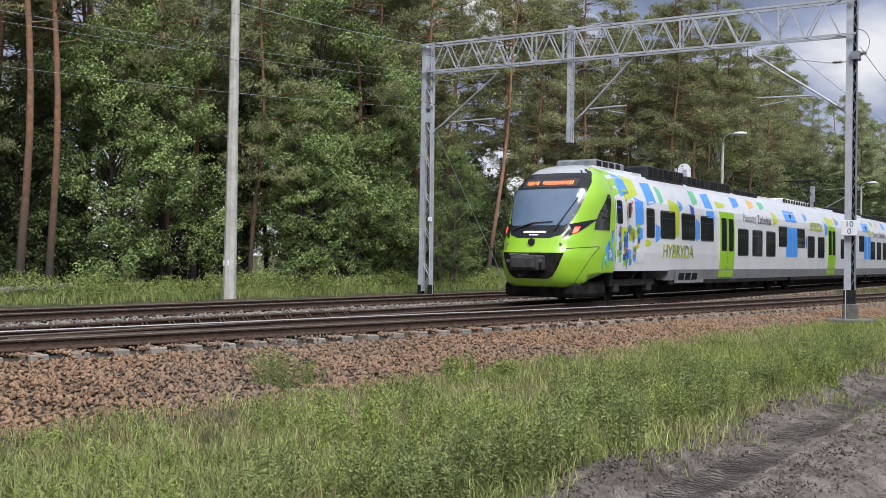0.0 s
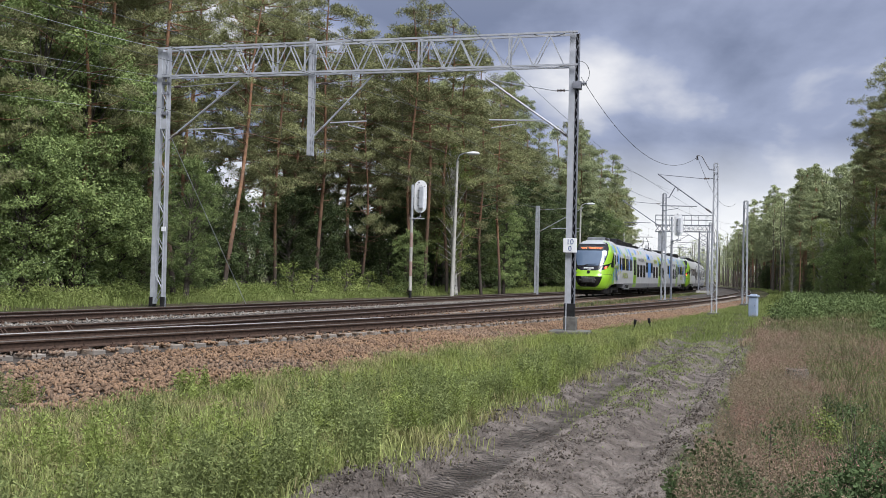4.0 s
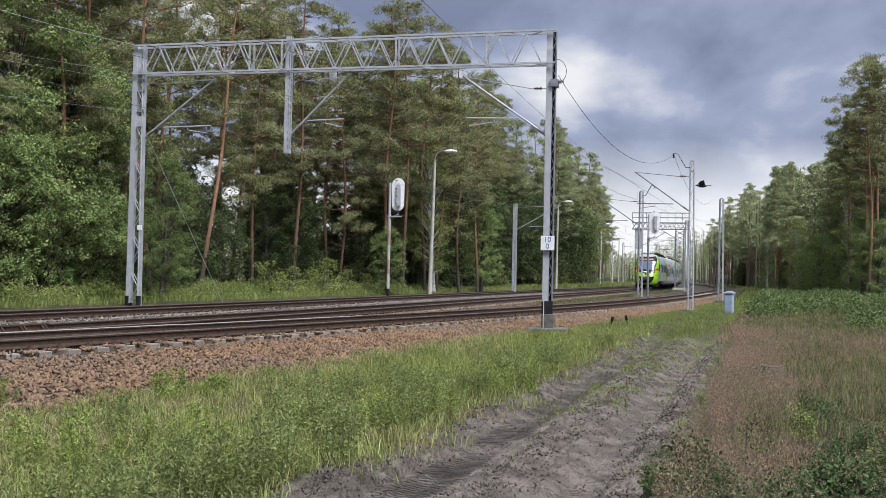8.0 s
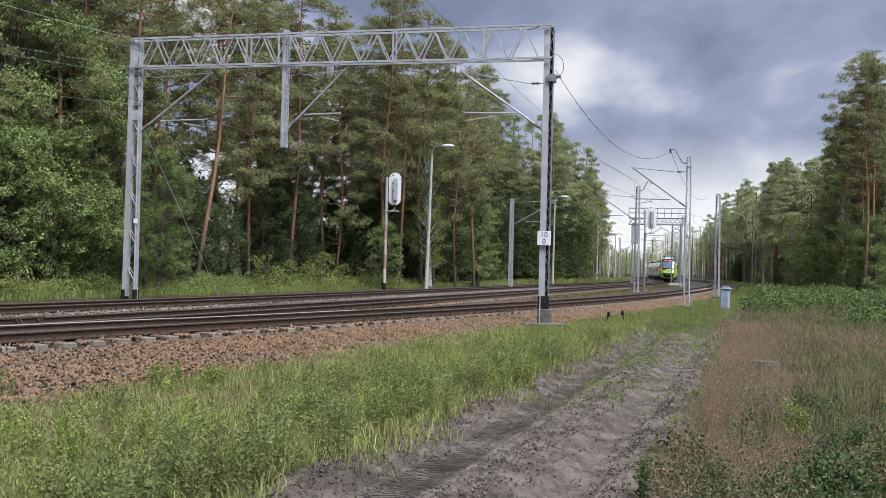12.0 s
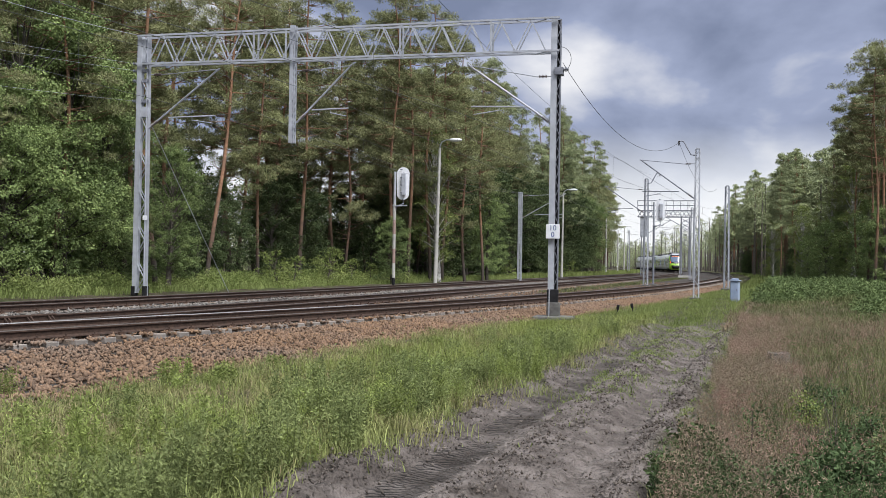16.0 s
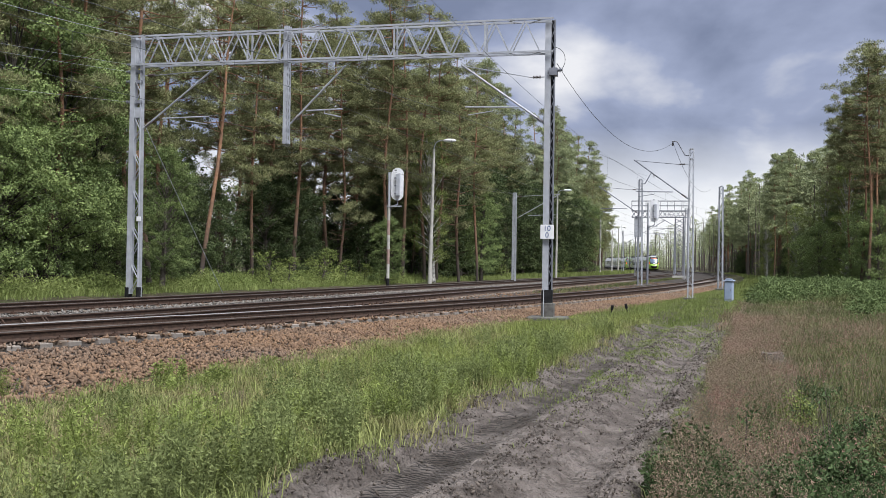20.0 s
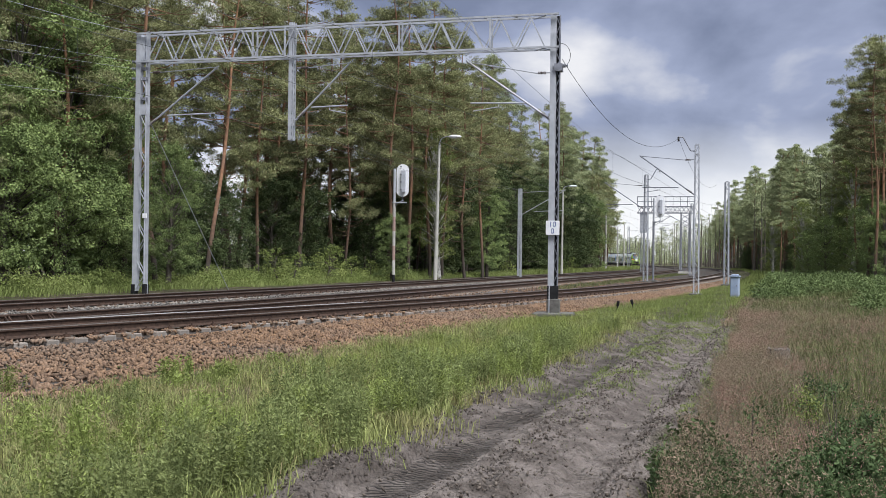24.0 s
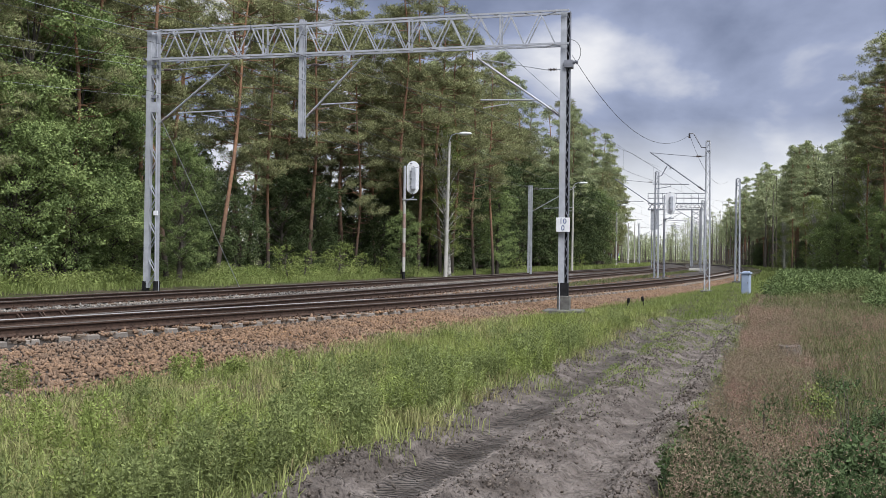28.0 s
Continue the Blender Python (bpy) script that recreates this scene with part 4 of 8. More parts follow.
lamp_post(-0.74, 64.8, 0.25, 8.75, "leaning grey concrete street lamp at the forest edge", 1.2)
lamp_post(6.43, 105, 0.25, 8.6, "grey concrete street lamp at the forest edge", 0.5)
lamp_post(8.88, 150, 0.3, 8.6, "distant concrete street lamp", 0.3)
lamp_post(9.9, 205, 0.3, 8.6, "distant concrete street lamp", 0.3)
lamp_post(9.55, 176, 0.3, 7.4, "distant plain concrete pole", 0.2, False, "concrete_pole")
lamp_post(8.9, 146, 0.3, 7.4, "distant plain concrete pole", 0.2, False, "concrete_pole")
lamp_post(-28.08, 30.4, 0.25, 10.2, "tall square concrete pole at the forest edge", 0.5, False, "concrete_pole", 0.20)


def signal(az, dist, z, h, label, board_z, mat_pole):
    """A colour-light signal seen from behind: banded pole, oval back board, ladder."""
    p = polar(az, dist, z)
    t = thing("railway_signal", label, "signal", Matrix.Translation(p) @ Matrix.Rotation(-TURN * 0.6, 4, "Z"))
    zs = [0, 0.5, 1.3, 2.1, 2.9, 3.7, board_z]
    for i, (a, b) in enumerate(zip(zs[:-1], zs[1:])):
        bm = bmesh.new()
        rod(bm, (0, 0, a), (0, 0, b), 0.085, n=10)
        part("pole_band", bm, (M_BLACK if i == 0 else M_CONCRETE if i % 2 else M_REDWHITE) if mat_pole else M_STEELDK, t)
    bm = bmesh.new()
    rod(bm, (0, 0, board_z), (0, 0, h), 0.075, n=10)
    part("pole", bm, M_STEEL, t)
    w, bz, bh = 0.35, board_z + 0.25, h - board_z
    bm = bmesh.new()
    pts = []
    for k in range(24):
        a = 2 * math.pi * k / 24
        pts.append((w * math.cos(a), bz + bh / 2 + (bh / 2 - w) * (1 if math.sin(a) >= 0 else -1) + w * math.sin(a)))
    lo = [bm.verts.new((0.46 + x, 0.0, zz)) for x, zz in pts]
    hi = [bm.verts.new((0.46 + x, 0.06, zz)) for x, zz in pts]
    bm.faces.new(lo)
    bm.faces.new(hi[::-1])
    for k in range(24):
        bm.faces.new((lo[k], lo[(k + 1) % 24], hi[(k + 1) % 24], hi[k]))
    bmesh.ops.recalc_face_normals(bm, faces=bm.faces)
    part("back_board", bm, M_WHITE, t, "white oval back board")
    bm = bmesh.new()
    block(bm, (0.40, -0.16, bz + 0.25), (0.64, -0.01, bz + bh - 0.35), 0.02)
    part("lamp_case", bm, M_STEEL, t)
    for i in range(4):
        bm = bmesh.new()
        block(bm, (0.34, -0.18, bz + 0.35 + i * 0.42), (0.46, -0.15, bz + 0.42 + i * 0.42))
        part("hinge", bm, M_STEELDK, t)
    bm = string([(0, 0, board_z - 0.5), (0.1, 0, board_z - 0.15), (0.5, 0, board_z + 0.05), (0.46, 0, board_z + 0.3)], 0.04)
    part("bracket", bm, M_STEELDK, t)
    bm = bmesh.new()
    block(bm, (-0.1, -0.1, board_z - 0.1), (0.7, 0.1, board_z - 0.04))
    part("bracket_shelf", bm, M_STEEL, t)
    bm = bmesh.new()
    block(bm, (-0.3, -0.3, -0.4), (0.3, 0.3, 0.06), 0.03)
    part("footing", bm, M_OLDCONC, t)
    return t


signal(-3.12, 55.5, 0.22, 6.35, "railway signal with white oval board on banded pole", 4.55, True)
signal(11.52, 77.0, 0.18, 6.2, "railway signal with white board between the tracks", 4.5, False)


def signal_gantry():
    """A steel platform with railings over the tracks, on a lattice tower."""
    a, b = polar(10.62, 129, 0.2), polar(13.85, 129, 0.2)
    t = thing("signal_gantry", "grey steel signal gantry with railings over the tracks", "gantry", between(a, b))
    n = (b - a).length
    for y in (-0.55, 0.55):
        for z in (7.55, 8.35):
            bm = bmesh.new()
            bar(bm, (0, y, z), (n - 0.2, y, z), 0.09)
            part("chord", bm, M_STEELDK, t)
        for i in range(13):
            x = (n - 0.2) * i / 13
            bm = bmesh.new()
            bar(bm, (x, y, 7.55), (x + 0.55, y, 8.35), 0.05)
            bar(bm, (x + 0.55, y, 7.55), (x, y, 8.35), 0.05)
            part("lacing", bm, M_STEELDK, t)
        for z in (9.0, 9.6):
            bm = bmesh.new()
            bar(bm, (0, y, z), (n - 0.2, y, z), 0.05)
            part("handrail", bm, M_STEELDK, t)
        for i in range(9):
            x = (n - 0.25) * i / 8
            bm = bmesh.new()
            bar(bm, (x, y, 8.35), (x, y, 9.6), 0.05)
            part("railing_post", bm, M_STEELDK, t)
    for x in (n - 1.9, n - 0.9):
        for y in (-0.5, 0.5):
            bm = bmesh.new()
            bar(bm, (x, y, -0.2), (x, y, 7.6), 0.14)
            part("tower_leg", bm, M_STEELDK, t)
    for i in range(12):
        z = 0.2 + i * 0.6
        for y in (-0.5, 0.5):
            bm = bmesh.new()
            bar(bm, (n - 1.9, y, z), (n - 0.9, y, z + 0.6), 0.05)
            bar(bm, (n - 0.9, y, z), (n - 1.9, y, z + 0.6), 0.05)
            part("tower_lacing", bm, M_STEELDK, t)
    bm = bmesh.new()
    block(bm, (0.35, -0.5, 5.05), (1.35, -0.40, 7.5), 0.02)
    part("signal_board", bm, M_STEEL, t, "grey rectangular signal board seen from behind")
    bm = bmesh.new()
    for x in (n - 0.45, n - 0.1):
        bar(bm, (x, -0.8, 0), (x, -0.8, 7.6), 0.05)
    for i in range(22):
        bar(bm, (n - 0.45, -0.8, 0.3 + i * 0.33), (n - 0.1, -0.8, 0.3 + i * 0.33), 0.03)
    part("ladder", bm, M_STEELDK, t)
    bm = bmesh.new()
    block(bm, (n - 2.2, -0.8, -0.4), (n - 0.5, 0.8, 0.25), 0.03)
    part("footing", bm, M_CONCRETE, t)


signal_gantry()


def relay_box():
    p = polar(15.92, 48.0)
    p.z = on_ground(p)
    t = thing("trackside_cabinet", "pale blue trackside cabinet with a ridged lid", "cabinet", Matrix.Translation(p) @ Matrix.Rotation(-TURN - 0.15, 4, "Z"))
    bm = bmesh.new()
    block(bm, (-0.19, -0.17, -0.1), (0.19, 0.17, 0.93), 0.03)
    part("body", bm, M_BLUE, t)
    bm = bmesh.new()
    block(bm, (-0.235, -0.215, 0.93), (0.235, 0.215, 1.0), 0.02)
    block(bm, (-0.15, -0.13, 1.0), (0.15, 0.13, 1.06), 0.025)
    part("lid", bm, M_BLUE, t, "overhanging pale lid")
    bm = bmesh.new()
    block(bm, (-0.15, -0.183, 0.12), (0.15, -0.172, 0.86), 0.003)
    part("door", bm, M_BLUE, t)
    bm = bmesh.new()
    block(bm, (0.09, -0.20, 0.5), (0.12, -0.183, 0.58))
    part("latch", bm, M_STEELDK, t)


relay_box()


def marker(az, dist, tilt):
    """A small dark trackside marker in the grass."""
    p = polar(az, dist)
    p.z = on_ground(p)
    t = thing("trackside_marker", "small dark iron marker standing in grass", "marker", Matrix.Translation(p) @ pose(0, 0, 0, 0, tilt, -20))
    bm = bmesh.new()
    rod(bm, (0, 0, -0.1), (0, 0, 0.32), 0.02)
    part("stake", bm, M_BLACK, t)
    bm = bmesh.new()
    block(bm, (-0.05, -0.03, 0.16), (0.05, 0.03, 0.34), 0.02)
    part("head", bm, M_BLACK, t)


marker(9.55, 36.5, 8)
marker(10.45, 37.6, -12)


def wire(a, b, sag, r, label, n=40, group="overhead wires", mat=None):
    a, b = Vector(a), Vector(b)
    pts = [a.lerp(b, i / n) - Vector((0, 0, sag * 4 * (i / n) * (1 - i / n))) for i in range(n + 1)]
    return mesh_thing("overhead_wire", string(pts, r, 5), mat or M_WIRE, label, "wire", group=group)


def build_wires():
    def over(which, s, z, off=0.0):
        return track_point(which, s, off, z)

    for which, stops in (("far", ((-28, 8.5, 6.7), (29, 8.4, 6.7), (79, 7.2, 5.9), (132, 7.4, 6.1), (190, 7.4, 6.1))),
                         ("middle", ((-28, 8.5, 6.9), (29.5, 8.4, 6.9), (74, 7.5, 6.0), (128, 7.6, 6.1), (182, 7.6, 6.1))),
                         ("near", ((-20, 8.4, 6.6), (30.5, 8.0, 6.5), (51, 6.9, 5.9), (100, 7.2, 6.0), (152, 7.4, 6.1)))):
        for (s0, m0, c0), (s1, m1, c1) in zip(stops[:-1], stops[1:]):
            k = 10
            line = [over(which, s0 + (s1 - s0) * i / k, c0 + (c1 - c0) * i / k) for i in range(k + 1)]
            mesh_thing("contact_wire", string(line, 0.008, 5), M_WIRE, "taut contact wire above the track", "wire", group="overhead wires")
            dip = 0.014 * (s1 - s0)
            sag = [over(which, s0 + (s1 - s0) * i / k, m0 + (m1 - m0) * i / k - dip * 4 * (i / k) * (1 - i / k)) for i in range(k + 1)]
            mesh_thing("messenger_wire", string(sag, 0.008, 5), M_WIRE, "sagging messenger wire above the track", "wire", group="overhead wires")
            for i in range(1, k, 2):
                bm = string([sag[i], line[i]], 0.004, 4)
                mesh_thing("dropper", bm, M_WIRE, "thin dropper between overhead wires", "wire", group="droppers")
    # feeder from the portal's right mast to the mast beyond
    right = Vector((PORTAL_R.x, PORTAL_R.y, 0))
    m2, m3 = polar(12.85, 51.0), polar(11.85, 73.9)
    wire((right.x + 0.20, right.y, 7.98), (m2.x, m2.y, 7.74), 1.35, 0.009, "slack black feeder cable from portal to mast")
    wire((m2.x, m2.y, 7.72), polar(14.9, 70.5, 6.9), 1.0, 0.008, "slack feeder cable between masts")
    wire(polar(-1.75, 20, 7.15), (m3.x, m3.y, 8.0), 0.8, 0.005, "thin cable crossing above the portal")
    # lines at the forest edge
    left = Vector((PORTAL_L.x, PORTAL_L.y, 0))
    wire((left.x, left.y, 9.3), polar(-44, 28, 10.6), 0.5, 0.010, "thin pale cable from the portal along the forest", mat=M_STEEL)
    s_left, v_left = (float(q[0]) for q in unplace_many(np.array([left.x]), np.array([left.y])))
    for z in (8.33, 8.08, 7.03):
        wire((left.x - 0.3, left.y - 0.1, z), place(s_left - 56, v_left - 0.3, z), 1.3, 0.0045, "thin pale cable from the portal along the forest", mat=M_STEEL)
    wire((left.x - 0.3, left.y, 8.55), polar(4.05, 81.5, 7.3), 0.9, 0.010, "thin cable along the forest edge")
    wire((left.x + 0.2, left.y, 6.5), (left.x + 2.07, left.y + 5.27, 0.1), 0.0, 0.013, "taut pale guy wire from the portal to the ground", mat=M_STEEL)


build_wires()

# ---- the train: two coupled units of three cars ----
PROFILE = [(0.62, 1.34), (0.93, 1.40), (1.5, 1.44), (2.3, 1.44), (2.9, 1.42), (3.12, 1.385), (3.45, 1.25), (3.78, 1.08), (3.98, 0.85), (4.09, 0.5), (4.13, 0.0)]
BODY = PROFILE[1:]  # the white shell ends above the skirt


def half_width(z):
    return float(np.interp(z, [p[0] for p in PROFILE], [p[1] for p in PROFILE]))


def side_patch(bm, corners, off=0.004, side=1):
    """A flat decal on the car side from corners (x, z); split where the side bends."""
    n = 6
    (x0, z0), (x1, z1), (x2, z2), (x3, z3) = corners  # bottom start, bottom end, top end, top start
    prev = None
    for i in range(n + 1):
        f = i / n
        xa, za = x0 + (x3 - x0) * f, z0 + (z3 - z0) * f
        xb, zb = x1 + (x2 - x1) * f, z1 + (z2 - z1) * f
        row = (bm.verts.new((xa, side * (half_width(za) + off), za)), bm.verts.new((xb, side * (half_width(zb) + off), zb)))
        if prev:
            bm.faces.new((prev[0], prev[1], row[1], row[0]) if side < 0 else (prev[1], prev[0], row[0], row[1]))
        prev = row
    return bm


def pane(x0, x1, z0, z1, off, side, r=0.09):
    """A rounded panel standing a little proud of the car side and following its bend."""
    bm = bmesh.new()
    zs = [z0, z0 + 0.12 * r, z0 + 0.45 * r, z0 + r]
    k = max(1, int((z1 - z0 - 2 * r) / 0.3))
    zs += [z0 + r + (z1 - z0 - 2 * r) * i / k for i in range(1, k + 1)] + [z1 - 0.45 * r, z1 - 0.12 * r, z1]
    rows = []
    for z in zs:
        e = max(0.0, z0 + r - z, z - (z1 - r))
        cut = r - math.sqrt(max(0.0, r * r - e * e))
        y = half_width(z)
        rows.append([bm.verts.new((x, side * (y + o), z)) for x, o in ((x0 + cut, -0.03), (x0 + cut, off), (x1 - cut, off), (x1 - cut, -0.03))])
    for p, q in zip(rows[:-1], rows[1:]):
        for j in range(3):
            bm.faces.new((p[j], p[j + 1], q[j + 1], q[j]))
    bm.faces.new(rows[0][::-1])
    bm.faces.new(rows[-1])
    bmesh.ops.recalc_face_normals(bm, faces=bm.faces)
    return bm


NOSE_Z = [0.46, 0.52, 0.64, 0.9, 1.2, 1.46, 1.53, 1.75, 1.9, 2.2, 2.5, 2.8, 3.1, 3.3, 3.5, 3.7, 3.86, 3.97, 4.05, 4.10, 4.13]
NOSE_L = [2.22, 2.36, 2.46, 2.54, 2.58, 2.58, 2.50, 2.46, 2.36, 2.20, 2.05, 1.89, 1.73, 1.60, 1.43, 1.24, 1.02, 0.80, 0.56, 0.30, 0.03]
BOXY = 3.5  # how square the cab is in plan


def nose_point(z, th, off=0.0, d=1):
    """A point on the cab's skin: th from -1 (left side) through 0 (tip) to 1; d: -1 for a cab at the rear."""
    L = float(np.interp(z, NOSE_Z, NOSE_L))
    w = half_width(max(z, 0.62)) * (1.0 if z >= 0.62 else 0.93 + 0.07 * (z - 0.46) / 0.16)
    a = th * math.pi / 2
    n = 2 / BOXY
    x = L * abs(math.cos(a)) ** n
    rise = min(1.0, max(0.0, (z - 2.3) / 1.1))
    w *= 1 + 0.11 * rise * rise * (3 - 2 * rise) * abs(math.cos(a)) ** 0.5  # the cab's brow is broader than the cars
    y = w * (abs(math.sin(a)) ** n) * (1 if a >= 0 else -1)
    nx, ny = math.cos(a), math.sin(a)
    return Vector((d * (x + off * nx), y + off * ny, z))


def turn_of(y, z):
    """The turn th at which the cab's skin lies y beside its middle."""
    w = half_width(max(z, 0.62))
    return math.copysign(math.asin(min(1.0, abs(y) / w) ** (BOXY / 2)) / (math.pi / 2), y)


def facing_out(bm, d):
    bmesh.ops.recalc_face_normals(bm, faces=bm.faces)
    fs = list(bm.faces)
    if fs[len(fs) // 2].normal.x * d < 0:
        bmesh.ops.reverse_faces(bm, faces=fs)
    return bm


def nose_sheet(z0, z1, y0, y1, off, d, nz=8, nt=12, edge=None):
    """A panel cut from the cab's skin between two heights and two offsets, lifted off it; edge shapes it by height."""
    bm = bmesh.new()
    rows = []
    for i in range(nz + 1):
        z = z0 + (z1 - z0) * i / nz
        a, b = edge(z) if edge else (y0, y1)
        rows.append([bm.verts.new(nose_point(z, turn_of(a + (b - a) * j / nt, z), off, d)) for j in range(nt + 1)])
    for r0, r1 in zip(rows[:-1], rows[1:]):
        for j in range(nt):
            bm.faces.new((r0[j], r0[j + 1], r1[j + 1], r1[j]))
    return facing_out(bm, d)


def nose_patch(corners, sg, off, d, n=6):
    """A four-cornered panel on the cab's skin, corners (z, th)."""
    bm = bmesh.new()
    A, B, C, D = corners
    rows = []
    for i in range(n + 1):
        row = []
        for j in range(n + 1):
            u, v = i / n, j / n
            z, th = ((1 - u) * ((1 - v) * A[k] + v * B[k]) + u * ((1 - v) * D[k] + v * C[k]) for k in (0, 1))
            row.append(bm.verts.new(nose_point(z, sg * th, off, d)))
        rows.append(row)
    for r0, r1 in zip(rows[:-1], rows[1:]):
        for j in range(n):
            bm.faces.new((r0[j], r0[j + 1], r1[j + 1], r1[j]))
    return facing_out(bm, d)


def loft(x0, x1, prof, mat, parent, name):
    bm = bmesh.new()
    ring = [(y, z) for z, y in prof] + [(-y, z) for z, y in prof[-2::-1]]
    a = [bm.verts.new((x0, y, z)) for y, z in ring]
    b = [bm.verts.new((x1, y, z)) for y, z in ring]
    n = len(ring)
    for k in range(n):
        bm.faces.new((a[k], a[(k + 1) % n], b[(k + 1) % n], b[k]))
    bm.faces.new(a)
    bm.faces.new(b[::-1])
    bmesh.ops.recalc_face_normals(bm, faces=bm.faces)
    return part(name, bm, mat, parent)


def bogie(car, x):
    bg = new("bogie")
    bg.parent, bg.location = car, (x, 0, 0)
    for dx in (-1.25, 1.25):
        for y in (-0.75, 0.75):
            bm = bmesh.new()
            rod(bm, (dx, y - 0.07, 0.42), (dx, y + 0.07, 0.42), 0.42, n=24)
            rod(bm, (dx, y - 0.10, 0.42), (dx, y + 0.10, 0.42), 0.14, n=12)
            part("wheel", bm, M_TUNDER, bg)
        bm = bmesh.new()
        rod(bm, (dx, -0.8, 0.42), (dx, 0.8, 0.42), 0.08)
        part("axle", bm, M_TUNDER, bg)
    for y in (-1.02, 1.02):
        bm = bmesh.new()
        block(bm, (-1.7, y - 0.07, 0.46), (1.7, y + 0.07, 0.66), 0.03)
        for dx in (-1.25, 1.25):
            block(bm, (dx - 0.18, y - 0.1, 0.28), (dx + 0.18, y + 0.12, 0.56), 0.03)
            rod(bm, (dx - 0.3, y, 0.5), (dx - 0.3, y, 0.9), 0.09)
        rod(bm, (-0.2, y + 0.05, 0.45), (0.5, y + 0.05, 0.95), 0.06)
        part("bogie_frame", bm, M_COUPLER, bg)


def roof_unit(car, x0, x1, w=0.95, h=0.42, mat=None, name="roof_unit"):
    bm = bmesh.new()
    block(bm, (x0, -w, 3.80), (x1, w, 3.96 + h), 0.06)
    u = part(name, bm, mat or M_TGEAR, car)
    for i in range(int((x1 - x0) / 0.45)):
        bm = bmesh.new()
        block(bm, (x0 + 0.12 + i * 0.45, -w - 0.012, 4.02), (x0 + 0.42 + i * 0.45, w + 0.012, 3.92 + h))
        part("grille", bm, M_TUNDER, u)
    return u


def window(car, x0, x1, z0, z1, name="window"):
    for side in (-1, 1):
        w = part(name, pane(x0, x1, z0, z1, 0.006, side), M_RUBBER, car)
        part("glass", pane(x0 + 0.05, x1 - 0.05, z0 + 0.05, z1 - 0.05, 0.011, side, 0.06), M_GLASS, w, "dark tinted glass")
        bm = bmesh.new()
        side_patch(bm, [(x0 + 0.08, z1 - 0.27), (x1 - 0.08, z1 - 0.27), (x1 - 0.08, z1 - 0.25), (x0 + 0.08, z1 - 0.25)], 0.016, side)
        part("vent_bar", bm, M_RUBBER, w)


def door(car, x0, x1, mat):
    for side in (-1, 1):
        d = part("door", pane(x0, x1, 0.66, 3.12, 0.012, side, 0.05), mat, car, "lime green double door" if mat == M_TGREEN else "white double door")
        mid = (x0 + x1) / 2
        for a, b in ((x0 + 0.14, mid - 0.12), (mid + 0.12, x1 - 0.14)):
            part("door_glass", pane(a, b, 1.65, 2.88, 0.018, side, 0.06), M_GLASS, d)
        bm = bmesh.new()
        side_patch(bm, [(mid - 0.012, 0.68), (mid + 0.012, 0.68), (mid + 0.012, 3.1), (mid - 0.012, 3.1)], 0.016, side)
        part("seam", bm, M_RUBBER, d)


def decal(car, x0, x1, z0, z1, mat, slant=0.0, both=True):
    for side in (-1, 1) if both else (-1,):
        bm = bmesh.new()
        side_patch(bm, [(x0, z0 - slant), (x1, z0), (x1, z1 - slant), (x0, z1)], 0.007, side)
        part("decal", bm, mat, car)


def side_text(car, text, x, z, size, mat, bold, wide, flip):
    """Lettering on both sides; read from the right way round on each."""
    y = half_width(z) + 0.012
    lean = 90 - math.degrees(math.atan((half_width(z - 0.15) - half_width(z + 0.15)) / 0.3))
    lettering(text, size, mat, car, pose(x, -y, z, lean, 0, 0), "lettering", "", bold, wide)
    lettering(text, size, mat, car, pose(x, y, z, lean, 0, 180), "lettering", "", bold, wide)


